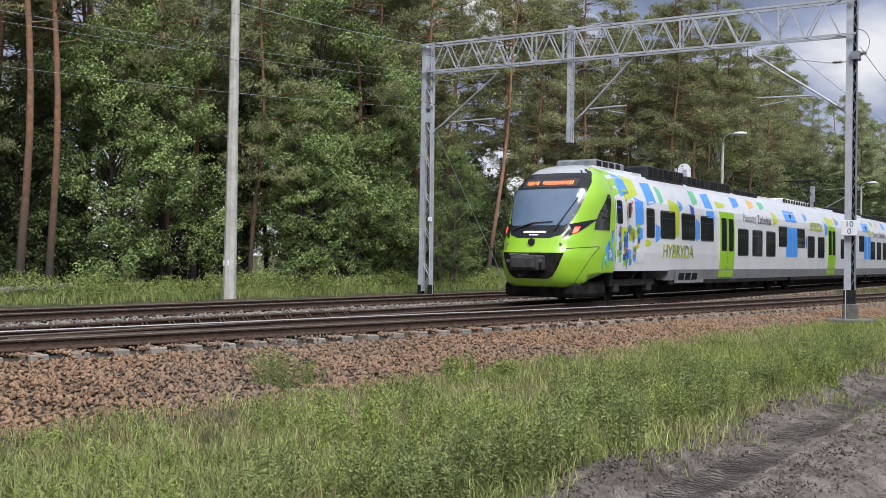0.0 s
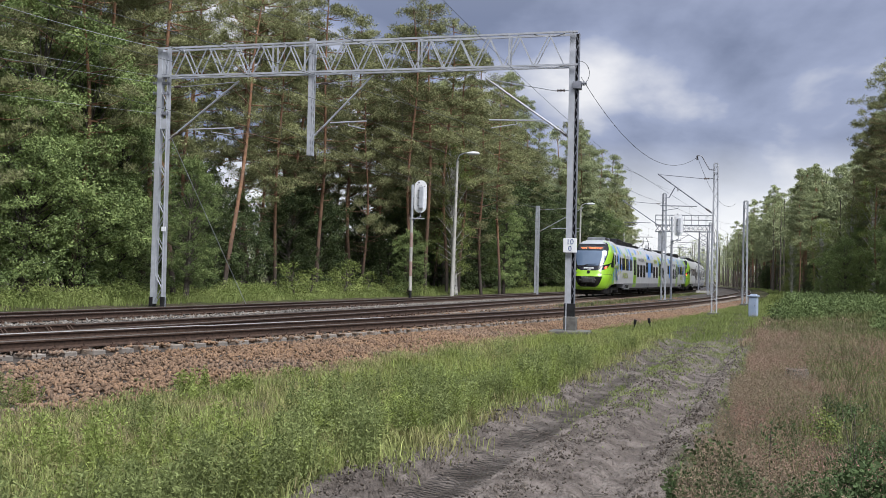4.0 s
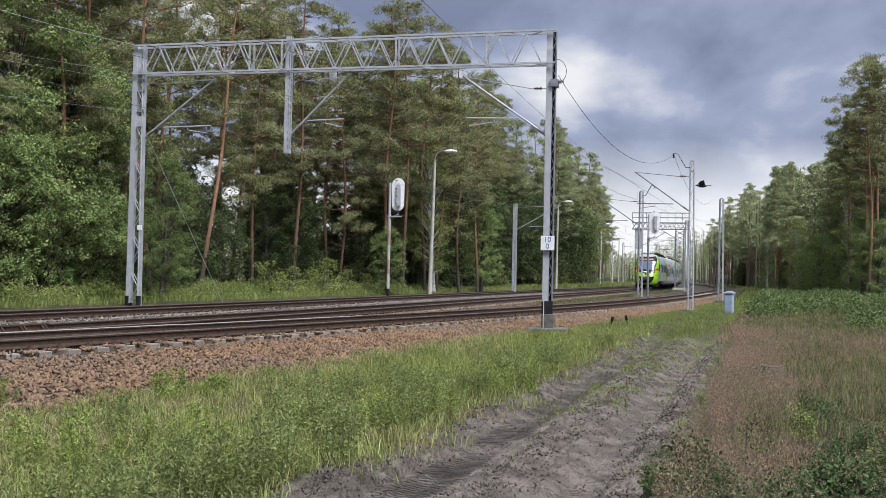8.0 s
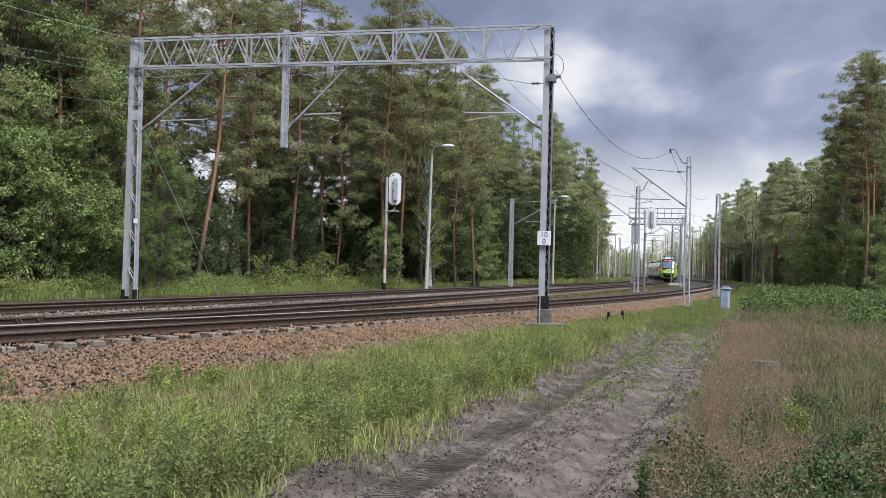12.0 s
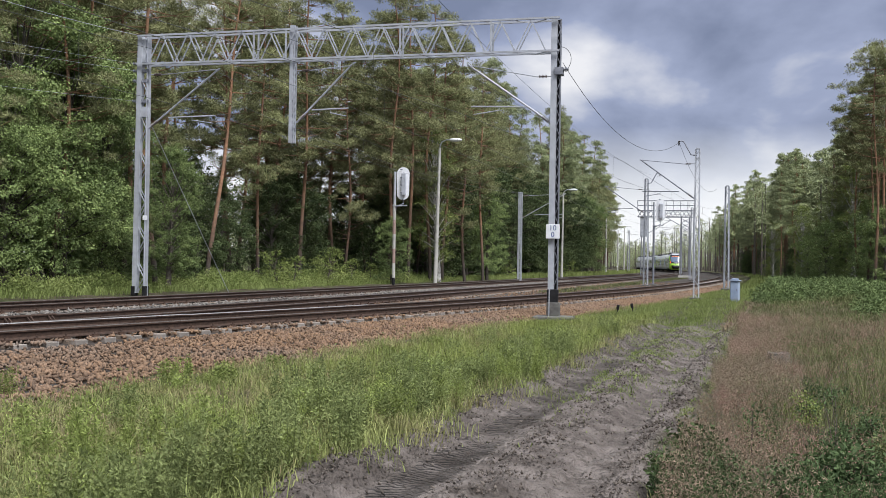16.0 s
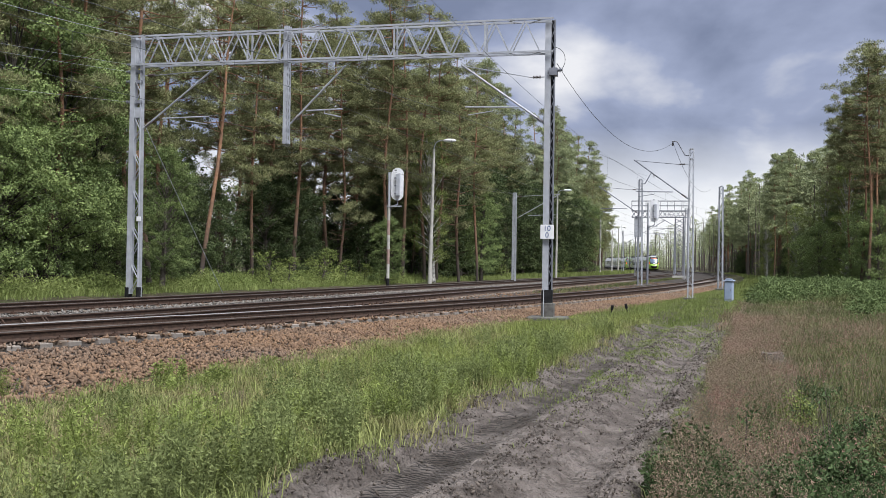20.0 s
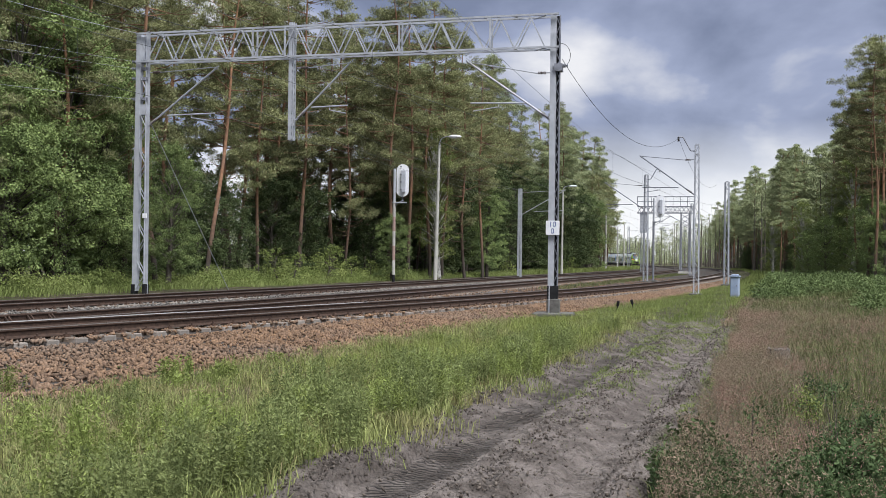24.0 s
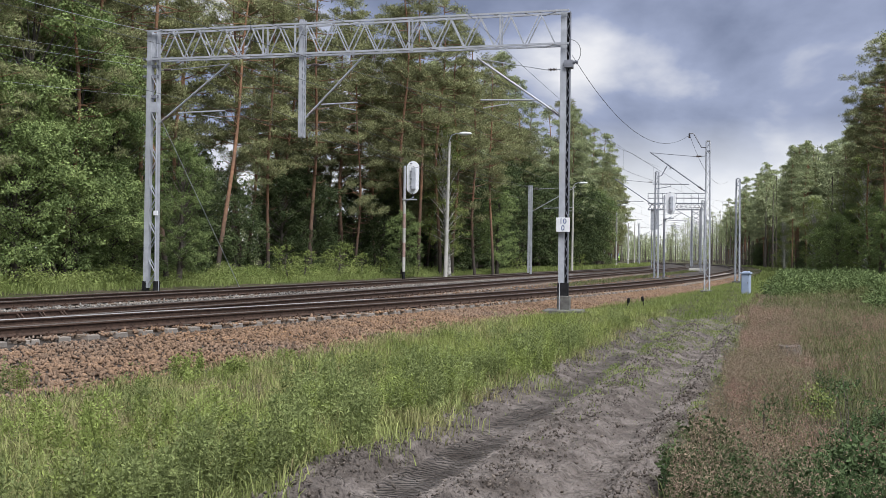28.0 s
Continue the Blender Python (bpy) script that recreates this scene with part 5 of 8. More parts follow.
def cab(car, xc, d, skin, front=True, mosaic=True):
    """The moulded cab at xc, facing along d."""
    cb = new("cab")
    cb.parent, cb.location = car, (xc, 0, 0)
    bm = bmesh.new()
    nt = 40

    def skin_point(z, th):
        # the lower edge sweeps up towards the car side
        k = min(1, max(0, (abs(th) - 0.50) / 0.48))
        return nose_point(max(z, 0.46 + 0.42 * k * k * (3 - 2 * k)), th, 0, d)

    rows = [[bm.verts.new(skin_point(z, -1 + 2 * j / nt)) for j in range(nt + 1)] for z in NOSE_Z]
    for r0, r1 in zip(rows[:-1], rows[1:]):
        for j in range(nt):
            bm.faces.new((r0[j], r0[j + 1], r1[j + 1], r1[j]))
    bm.faces.new(rows[0])
    bm.faces.new(rows[-1][::-1])
    bmesh.ops.remove_doubles(bm, verts=bm.verts, dist=0.0005)
    bmesh.ops.recalc_face_normals(bm, faces=bm.faces)
    part("nose", bm, skin, cb, smooth=True)
    # block added to fill the shaded space under the cab with black
    bm = bmesh.new()
    block(bm, (0.0 if d > 0 else -2.0, -1.18, 0.16), (2.0 if d > 0 else 0.0, 1.18, 0.62), 0.12)
    part("under_cab_block", bm, M_TUNDER, cb, "black block under the cab")

    def visor(z):
        w = float(np.interp(z, [1.86, 1.90, 2.0, 2.2, 2.6, 3.0, 3.5, 3.8, 4.02], [0.52, 0.74, 0.86, 0.95, 1.06, 1.10, 1.08, 0.96, 0.72]))
        return -w, w

    def screen(z):
        w = float(np.interp(z, [2.22, 2.28, 2.7, 3.22, 3.30], [0.84, 0.92, 1.01, 1.04, 1.00]))
        return -w, w

    part("visor", nose_sheet(1.86, 4.02, 0, 0, 0.012, d, 26, 18, visor), M_VISOR, cb, "black windscreen surround", True)
    part("windscreen", nose_sheet(2.22, 3.30, 0, 0, 0.024, d, 12, 16, screen), M_SCREEN, cb, "sloping windscreen", True)
    part("roof_fairing", nose_sheet(3.80, 4.09, 0, 0, 0.018, d, 6, 12, lambda z: (-1.0 + (z - 3.80) * 1.6, 1.0 - (z - 3.80) * 1.6)), M_TSHEEN, cb, "pale grey cab roof with sky sheen in its colour", True)
    part("display", nose_sheet(3.37, 3.62, -0.80, 0.80, 0.022, d, 2, 12), M_RUBBER, cb, "destination display")
    rnd = random.Random(4)
    a = -0.68
    while a < 0.66:
        w = rnd.uniform(0.025, 0.055)
        low = rnd.choice((3.43, 3.43, 3.46))
        part("display_bar", nose_sheet(low, 3.55, a, a + w, 0.030, d, 1, 1), M_AMBER, cb, "glowing amber bars")
        a += w + (0.12 if 0.10 < a < 0.20 else 0.030)
    part("number_bars", nose_sheet(2.00, 2.06, -0.36, 0.36, 0.022, d, 1, 6), M_WHITE, cb, "white bars")
    part("number_bars", nose_sheet(1.93, 1.96, -0.15, 0.15, 0.022, d, 1, 4), M_WHITE, cb, "white bars")
    for sg in (-1, 1):
        part("headlight", nose_patch(((1.84, 0.25), (2.04, 0.50), (2.44, 0.80), (2.26, 0.33)), sg, 0.014, d), M_GLASS, cb, "slanted dark headlight", True)
        part("headlight_lens", nose_patch(((1.90, 0.28), (2.02, 0.41), (2.16, 0.50), (2.10, 0.33)), sg, 0.020, d), M_TGEAR, cb, "grey lamp reflector", True)
        part("tail_lamp", nose_patch(((1.99, 0.40), (2.04, 0.48), (2.19, 0.51), (2.17, 0.42)), sg, 0.028, d, 2), M_TAIL, cb, "lit red tail lamp")
        bm = bmesh.new()
        p = nose_point(1.68, turn_of(sg * 0.86, 1.68), 0.0, d)
        rod(bm, p - Vector((d * 0.03, 0, 0)), p + Vector((d * 0.02, 0, 0)), 0.045, n=12)
        part("fog_lamp", bm, M_TGREY, cb, "small round lamp")
        # joints of the bumper
        part("bumper_seam", nose_patch(((1.54, 0.28), (1.62, 0.86), (1.645, 0.86), (1.56, 0.28)), sg, 0.004, d), M_RUBBER, cb)
        part("bumper_seam", nose_patch(((0.62, 0.52), (1.62, 0.86), (1.62, 0.872), (0.62, 0.528)), sg, 0.004, d, 10), M_RUBBER, cb)
    bm = bmesh.new()
    p = nose_point(1.74, 0, 0.0, d)
    rod(bm, p - Vector((d * 0.03, 0, 0)), p + Vector((d * 0.04, 0, 0)), 0.105, n=20)
    part("badge", bm, M_RUBBER, cb, "round dark badge")
    bm = bmesh.new()
    p = nose_point(1.74, 0, 0.04, d)
    rod(bm, p, p + Vector((d * 0.012, 0, 0)), 0.075, n=20)
    part("badge_centre", bm, M_TGEAR, cb)
    # flat panel: the opening's shade is put into its black
    part("coupler_recess", nose_sheet(0.70, 1.44, 0, 0, 0.016, d, 8, 14, lambda z: tuple(e * float(np.interp(z, [0.70, 0.76, 1.0, 1.3, 1.44], [0.52, 0.66, 0.82, 0.93, 0.98])) for e in (-1, 1))), M_TUNDER, cb, "flat black panel for the coupler opening")
    bm = bmesh.new()
    lo, hi = sorted((d * 2.42, d * 3.02))
    block(bm, (lo, -0.50, 0.94), (hi, 0.40, 1.36), 0.05)
    lo, hi = sorted((d * 3.0, d * 3.12))
    block(bm, (lo, -0.42, 1.0), (hi, 0.30, 1.30), 0.03)
    rod(bm, (d * 2.5, 0.10, 0.98), (d * 2.95, 0.10, 0.78), 0.06)
    rod(bm, (d * 2.9, -0.62, 1.17), (d * 2.9, 0.56, 1.17), 0.07)
    part("coupler", bm, M_COUPLER, cb, "dark automatic coupler")
    bm = bmesh.new()
    lo, hi = sorted((d * 2.5, d * 3.0))
    block(bm, (lo, 0.02, 1.365), (hi, 0.44, 1.40), 0.015)
    part("coupler_cover", bm, M_TGREY, cb, "grey coupler cover")
    for y0, z0, y1, z1, y2, z2 in ((0.74, 2.10, 0.1, 2.30, -0.50, 2.33), (-0.60, 2.08, -0.76, 2.45, -0.95, 3.05)):
        bm = bmesh.new()
        q = [nose_point(z, turn_of(y, z), 0.06, d) for y, z in ((y0, z0), (y1, z1), (y2, z2))]
        rod(bm, q[0], q[1], 0.022)
        rod(bm, q[1], q[2], 0.014)
        part("wiper", bm, M_RUBBER, cb)
    for sg in (-1, 1):
        # side window of the cab, a dark leaning panel
        bm = bmesh.new()
        rows = []
        for i in range(9):
            z = 2.12 + 1.06 * i / 8
            lo, hi = 0.40 - 0.10 * i / 8, 1.28 - 0.78 * (i / 8) ** 1.5
            row = []
            for j in range(5):
                x = lo + (hi - lo) * j / 4
                L = float(np.interp(z, NOSE_Z, NOSE_L))
                th = math.acos(min(1, x / L) ** (BOXY / 2)) / (math.pi / 2)
                row.append(bm.verts.new(nose_point(z, sg * th, 0.014, d)))
            rows.append(row)
        for r0, r1 in zip(rows[:-1], rows[1:]):
            for j in range(4):
                bm.faces.new((r0[j], r0[j + 1], r1[j + 1], r1[j]))
        bmesh.ops.recalc_face_normals(bm, faces=bm.faces)
        part("cab_window", bm, M_GLASS, cb, "leaning dark cab window")
        bm = bmesh.new()
        side_patch(bm, [(-0.86 * d, 0.98), (0.0, 0.98), (0.0, 3.42), (-0.86 * d, 3.42)], 0.003, sg)
        part("cab_door", bm, M_TWHITE if front else skin, cb, "white cab door")
        for xx in (-0.86 * d, -0.03 * d):
            bm = bmesh.new()
            side_patch(bm, [(xx, 0.98), (xx + 0.025, 0.98), (xx + 0.025, 3.42), (xx, 3.42)], 0.010, sg)
            part("door_seam", bm, M_RUBBER, cb)
        lo, hi = sorted((-0.52 * d, -0.14 * d))
        part("door_glass", pane(lo, hi, 2.35, 3.05, 0.014, sg, 0.07), M_GLASS, cb)
        bm = bmesh.new()
        block(bm, (-0.95 * d if d > 0 else 0.88, sg * 1.50 - 0.03, 2.55), (-0.88 * d if d > 0 else 0.95, sg * 1.50 + 0.03, 3.0), 0.02)
        part("mirror_camera", bm, M_RUBBER, cb)
        rnd = random.Random(12)
        for i in range(34 if mosaic else 0):
            x, z = rnd.uniform(0.02, 0.75), rnd.uniform(1.0, 2.0)
            if z > 2.1 - x * 1.3:
                continue
            L = float(np.interp(z, NOSE_Z, NOSE_L))
            th = [math.acos((q / L) ** (BOXY / 2)) / (math.pi / 2) for q in (x, x + rnd.uniform(0.09, 0.16))]
            h = rnd.uniform(0.12, 0.26)
            part("decal", nose_patch(((z, th[0]), (z, th[1]), (z + h, th[1]), (z + h, th[0])), sg, 0.006, d, 1), rnd.choice((M_PBLUE, M_PNAVY, M_PTEAL, M_TWHITE, M_PBLUE)), cb)
    return cb


def crest(car, x, z):
    """A plain white shield with a red blot, a stand-in for painted arms."""
    for side in (-1, 1):
        bm = bmesh.new()
        y = side * (half_width(z) + 0.022)
        vs = [bm.verts.new((x + a, y, z + b)) for a, b in ((-0.17, 0.24), (0.17, 0.24), (0.17, -0.08), (0.0, -0.26), (-0.17, -0.08))]
        bm.faces.new(vs if side < 0 else vs[::-1])
        part("shield", bm, M_TWHITE, car, "white shield")
        bm = bmesh.new()
        y = side * (half_width(z) + 0.028)
        for k in range(7):
            a = k * 0.9
            cx, cz = 0.05 * math.cos(a * 2), 0.16 - 0.05 * k
            vs = [bm.verts.new((x + cx + 0.05 * math.cos(q), y, z + cz + 0.045 * math.sin(q))) for q in [2 * math.pi * i / 6 for i in range(6)]]
            bm.faces.new(vs)
        part("shield_blot", bm, M_PRED, car, "red blot")


def build_car(length, cab_at, unit, label):
    """A car body on its centre; x points along the line of travel. cab_at: -1 rear, 1 front, 0 none."""
    car = thing("rail_car", label, "train car", group="cars of the train")
    a, b = -length / 2, length / 2
    nose = 3.05
    x0 = a + nose if cab_at < 0 else a + 0.06
    x1 = b - nose if cab_at > 0 else b - 0.06
    loft(x0, x1, BODY, M_TWHITE, car, "body")
    colour = unit == 1
    # coloured roof shoulder, grey skirt
    lo = x0 + (4.3 if cab_at < 0 else 0)
    hi = x1 - (4.3 if cab_at > 0 else 0)
    sk = loft(lo, hi, [(0.60, 1.325), (0.965, 1.412), (0.97, 0.0)], M_TGREY, car, "skirt")
    sk["label"] = "grey lower skirt"
    for side in (-1, 1):
        bm = bmesh.new()
        block(bm, (lo + 0.2, side * 1.22 - 0.1, 0.46), (hi - 0.2, side * 1.22 + 0.1, 0.64))
        part("underframe_case", bm, M_TUNDER, car)
    bm = bmesh.new()
    block(bm, (x0 + 0.1, -0.95, 0.42), (x1 - 0.1, 0.95, 0.66))
    part("underframe", bm, M_TUNDER, car)
    # black block added to stand in for the shade under the car
    bm = bmesh.new()
    block(bm, (a + (3.4 if cab_at < 0 else 0.4), -0.62, 0.14), (b - (3.4 if cab_at > 0 else 0.4), 0.62, 0.44), 0.03)
    part("underfloor_shade_block", bm, M_TUNDER, car)
    bm = bmesh.new()
    block(bm, (x0, -0.72, 3.90), (x1, 0.72, 4.10), 0.02)
    part("roof", bm, M_TROOF, car, "pale grey roof")
    if cab_at:
        d = cab_at
        cab(car, x0 if d < 0 else x1, d, M_TGREEN if colour or d < 0 else M_TWHITE, True, colour)
        reach = lambda q: float(np.interp(q, (0, 3.05, 5, 7.6, 10, 11.3, 12.7, 16, 19.4), (0, 3.05, 5.25, 8.05, 10.7, 12.18, 13.78, 17.7, 21.7)))
        X = lambda q: a + reach(q) if d < 0 else b - reach(q)  # by the panels counted from the nose tip
        span = lambda p, q: sorted((X(p), X(q)))
        for p, q, zl, zh in ((5.1, 5.72, 1.97, 2.92), (6.15, 7.35, 1.97, 2.90), (7.85, 9.03, 1.97, 2.89), (9.5, 10.7, 1.97, 2.88)):
            window(car, *span(p, q), zl, zh)
        door(car, *span(11.3, 12.72), M_TGREEN if colour else M_TGREY)
        rest = ((13.05, 14.15, 1.48, 2.55), (14.55, 15.68, 1.48, 2.55), (16.1, 17.22, 1.48, 2.55), (17.62, 18.7, 1.92, 2.82))
        for p, q, zl, zh in rest:
            if reach(q) < length - 0.3:
                window(car, *span(p, q), zl, zh)
        bogie(car, X(4.9))
        roof_unit(car, *span(6.2, 9.2), 0.92, 0.42)
        roof_unit(car, *span(9.5, 13.6), 0.90, 0.34)
        roof_unit(car, *span(13.9, 16.6), 0.88, 0.22, M_TGEAR)
        roof_unit(car, *span(3.2, 5.1), 0.66, 0.36, M_STEELDK)
        for p in (11.0, 12.0, 14.6, 16.2):
            bm = bmesh.new()
            block(bm, (X(p) - 0.35, -1.15, 0.30), (X(p) + 0.35, 1.15, 0.60), 0.03)
            part("underfloor_box", bm, M_TUNDER, car)
        for side in (-1, 1):
            bm = bmesh.new()
            lo, hi = span(7.5, 10.0)
            side_patch(bm, [(lo, 0.50), (hi, 0.50), (hi, 0.92), (lo, 0.92)], 0.012, side)
            cs = part("equipment_case", bm, M_TGREY, car, "grey equipment case")
            for k in range(3):
                bm = bmesh.new()
                side_patch(bm, [(lo + 0.3 + k * 0.62, 0.60), (lo + 0.82 + k * 0.62, 0.60), (lo + 0.82 + k * 0.62, 0.84), (lo + 0.3 + k * 0.62, 0.84)], 0.018, side)
                part("louvre", bm, M_TUNDER, cs)
            bm = bmesh.new()
            lo, hi = span(4.4, 5.0)
            side_patch(bm, [(lo, 1.18), (hi, 1.18), (hi, 1.62), (lo, 1.62)], 0.010, side)
            part("hatch", bm, M_TROOF, car, "pale service hatch")
        if colour:
            # the lime of the cab runs back along the roof shoulder
            for side in (-1, 1):
                bm = bmesh.new()
                lo, hi = X(3.05), X(3.95)
                corners = [(lo, 3.02), (hi, 3.30), (X(3.45), 3.97), (lo, 3.97)]
                side_patch(bm, corners if d < 0 else [corners[1], corners[0], corners[3], corners[2]], 0.0055, side)
                part("green_shoulder", bm, M_TGREEN, car, "lime green roof shoulder")
            D = lambda p, q, z0, z1, m, sl=0.12: decal(car, *span(p, q), z0, z1, m, min(sl, 0.35 * (z1 - z0)))
            for p, q, z0, z1, m in (
                    (4.0, 4.42, 1.95, 2.30, M_PLIME), (4.35, 4.9, 2.40, 3.22, M_PBLUE), (3.75, 4.1, 3.15, 3.5, M_PLIME), (4.5, 4.85, 1.95, 2.35, M_PBLUE),
                    (5.05, 5.45, 1.75, 1.93, M_PLIME), (5.78, 6.12, 1.95, 2.45, M_PBLUE), (6.9, 7.7, 2.92, 3.30, M_PLIME), (7.40, 7.68, 2.15, 3.1, M_PLIME), (7.72, 8.0, 3.02, 3.32, M_PBLUE),
                    (8.65, 8.98, 2.93, 3.25, M_PNAVY), (9.07, 9.4, 2.05, 2.75, M_PBLUE), (10.05, 10.75, 2.75, 3.84, M_PBLUE), (10.45, 10.78, 2.6, 3.0, M_PBLUE),
                    (5.2, 5.9, 3.12, 3.86, M_PBLUE), (4.1, 4.7, 3.3, 3.90, M_PLIME), (3.5, 4.1, 3.3, 3.92, M_PBLUE), (6.2, 6.55, 3.2, 3.72, M_PTEAL), (9.0, 9.5, 3.32, 3.84, M_PTEAL),
                    (11.2, 12.0, 3.3, 3.5, M_PLIME), (12.9, 13.6, 3.45, 3.85, M_PBLUE), (14.6, 15.2, 3.5, 3.84, M_PSAND), (15.8, 16.4, 3.52, 3.82, M_PTEAL), (17.0, 17.5, 2.95, 3.4, M_PLIME)):
                D(p, q, z0, z1, m)
            decal(car, *((b - 0.95, b - 0.065) if d < 0 else (a + 0.065, a + 0.95)), 1.50, 3.95, M_PBLUE)
            rnd = random.Random(7)
            tones = [M_PBLUE, M_PNAVY, M_PTEAL, M_PSAND, M_PLIME, M_PBLUE, M_TGREEN, M_TWHITE]
            for i in range(52):
                p = rnd.uniform(3.1, 4.5)
                z = rnd.uniform(1.0, 2.7) if p > 2.9 else rnd.uniform(1.0, 1.9)
                if 3.55 < p < 4.4 and z > 2.15:
                    continue
                D(p, p + rnd.uniform(0.10, 0.26), z, z + rnd.uniform(0.16, 0.42), rnd.choice(tones), 0.03)
            side_text(car, "HYBRYDA", X(7.6), 1.56, 0.60, M_PLIME, 0.012, 1.02, d)
            side_text(car, "HYBRYDA", X(7.6) + 0.025, 1.55, 0.60, M_BEAK, -0.004, 1.02, d)
            if length > 17:
                side_text(car, "Pomorze", X(14.30 if d < 0 else 15.95), 2.98, 0.50, M_BEAK, -0.006, 0.90, d)
                side_text(car, "Zachodnie", X(15.95 if d < 0 else 14.30), 2.98, 0.50, M_BEAK, 0.006, 0.86, d)
                crest(car, X(4.05), 2.85)
    else:
        k = length / 13.0
        for p, q, zl, zh in ((0.7, 1.8, 1.92, 2.82), (2.2, 3.25, 1.48, 2.52), (3.75, 4.8, 1.48, 2.52), (7.6, 8.7, 1.48, 2.52), (9.2, 10.2, 1.48, 2.52), (11.2, 12.3, 1.92, 2.82)):
            window(car, a + p * k, a + q * k, zl, zh)
        door(car, a + 5.4 * k, a + 6.7 * k, M_TGREEN if colour else M_TGREY)
        roof_unit(car, a + 0.6 * k, a + 4.6 * k, 0.78, 0.26, M_TROOF)
        roof_unit(car, a + 8.6 * k, a + 12.0 * k, 0.78, 0.32)
        if colour:
            decal(car, a + 0.065, a + 0.95, 1.5, 3.95, M_PBLUE)
            decal(car, b - 0.95, b - 0.065, 1.5, 3.95, M_PBLUE)
            for p, q, z0, z1, m in ((1.9, 2.1, 2.0, 2.5, M_PNAVY), (2.0, 2.4, 3.3, 3.6, M_PBLUE), (4.9, 5.35, 2.7, 3.3, M_PBLUE), (5.4, 6.6, 3.2, 3.6, M_PLIME), (7.0, 7.6, 3.3, 3.6, M_PBLUE), (8.8, 9.3, 3.2, 3.6, M_PTEAL), (10.5, 10.9, 2.9, 3.4, M_PLIME), (6.9, 7.3, 3.35, 3.62, M_PSAND)):
                decal(car, a + p * k, a + q * k, z0, z1, m, 0.12)
            side_text(car, "HYBRYDA", a + 3.5 * k, 2.98, 0.55, M_PLIME, 0.012, 0.95, 1)
            side_text(car, "HYBRYDA", a + 3.5 * k + 0.025, 2.97, 0.55, M_BEAK, -0.004, 0.95, 1)
        # folded pantograph
        pt = new("pantograph")
        pt.parent, pt.location = car, (a + 7.2, 0, 4.08)
        for e in (-1, 1):
            bm = bmesh.new()
            rod(bm, (-0.9, e * 0.45, 0.35), (0.9, e * 0.25, 0.75), 0.03)
            rod(bm, (0.9, e * 0.25, 0.75), (-0.4, e * 0.15, 1.35), 0.022)
            part("pantograph_arm", bm, M_TGEAR, pt)
        bm = bmesh.new()
        for xx in (-0.55, -0.25):
            rod(bm, (xx, -0.8, 1.37), (xx, 0.8, 1.37), 0.025)
        block(bm, (-1.0, -0.55, 0.0), (1.0, 0.55, 0.08), 0.01)
        for xx in (-0.8, 0.8):
            for e in (-0.45, 0.45):
                rod(bm, (xx, e, 0.05), (xx, e, 0.35), 0.06)
        part("collector", bm, M_TGEAR, pt)
    if not colour:
        # the second unit: long dark window bands and diagonal grey bands
        for k in range(5):
            p = x0 + 1.0 + k * (x1 - x0 - 2) / 5
            decal(car, p, p + 0.7, 1.0, 3.3, M_TROOF, 0.25)
    for end, has in ((a, cab_at >= 0), (b, cab_at <= 0)):
        if has:
            sg = -1 if end == a else 1
            bm = bmesh.new()
            for k in range(3):
                block(bm, (end - sg * 0.055 + sg * 0.02 * k - 0.009, -1.36, 0.72), (end - sg * 0.055 + sg * 0.02 * k + 0.009, 1.36, 3.40), 0.006)
            part("gangway_bellows", bm, M_RUBBER, car, "black folded gangway")
            bogie(car, end - sg * 0.05) if sg > 0 else None
    return car


CARS = []


def build_train():
    specs = [(21.7, -1, 1, "white and lime train car with tail cab and coloured decals"), (16.2, 0, 1, "white train car with blue ends and folded pantograph"),
             (20.0, 1, 1, "white and lime train car with front cab"), (16.4, -1, 2, "white and grey train car of the second unit"),
             (14.5, 0, 2, "white and grey middle car of the second unit"), (17.0, 1, 2, "white and grey leading car of the train")]
    at = 0.0
    for i, (length, c, unit, label) in enumerate(specs):
        CARS.append((build_car(length, c, unit, label), at + length / 2, length))
        at += length + (0.9 if i == 2 else 0.0)


build_train()
TAIL = [(0, 23.9), (1, 34.7), (2, 46.1), (3, 57.7), (4, 69.6), (6, 93.6), (8, 119.0), (10, 145.0), (12, 172.0), (14, 199.5), (17, 241.0), (20, 283.0), (22, 312.0), (24, 340.0), (26, 371.0), (28, 403.0)]


def tail_at(t):
    """How far the tail has come: a smooth curve through the seconds and metres of TAIL."""
    ts, xs = [p[0] for p in TAIL], [p[1] for p in TAIL]
    k = max(0, min(len(ts) - 2, sum(1 for q in ts if q <= t) - 1))
    slope = lambda i: (xs[min(i + 1, len(ts) - 1)] - xs[max(i - 1, 0)]) / (ts[min(i + 1, len(ts) - 1)] - ts[max(i - 1, 0)])
    h = ts[k + 1] - ts[k]
    f = (t - ts[k]) / h
    return ((2 * f ** 3 - 3 * f ** 2 + 1) * xs[k] + (f ** 3 - 2 * f ** 2 + f) * h * slope(k)
            + (3 * f ** 2 - 2 * f ** 3) * xs[k + 1] + (f ** 3 - f ** 2) * h * slope(k + 1))


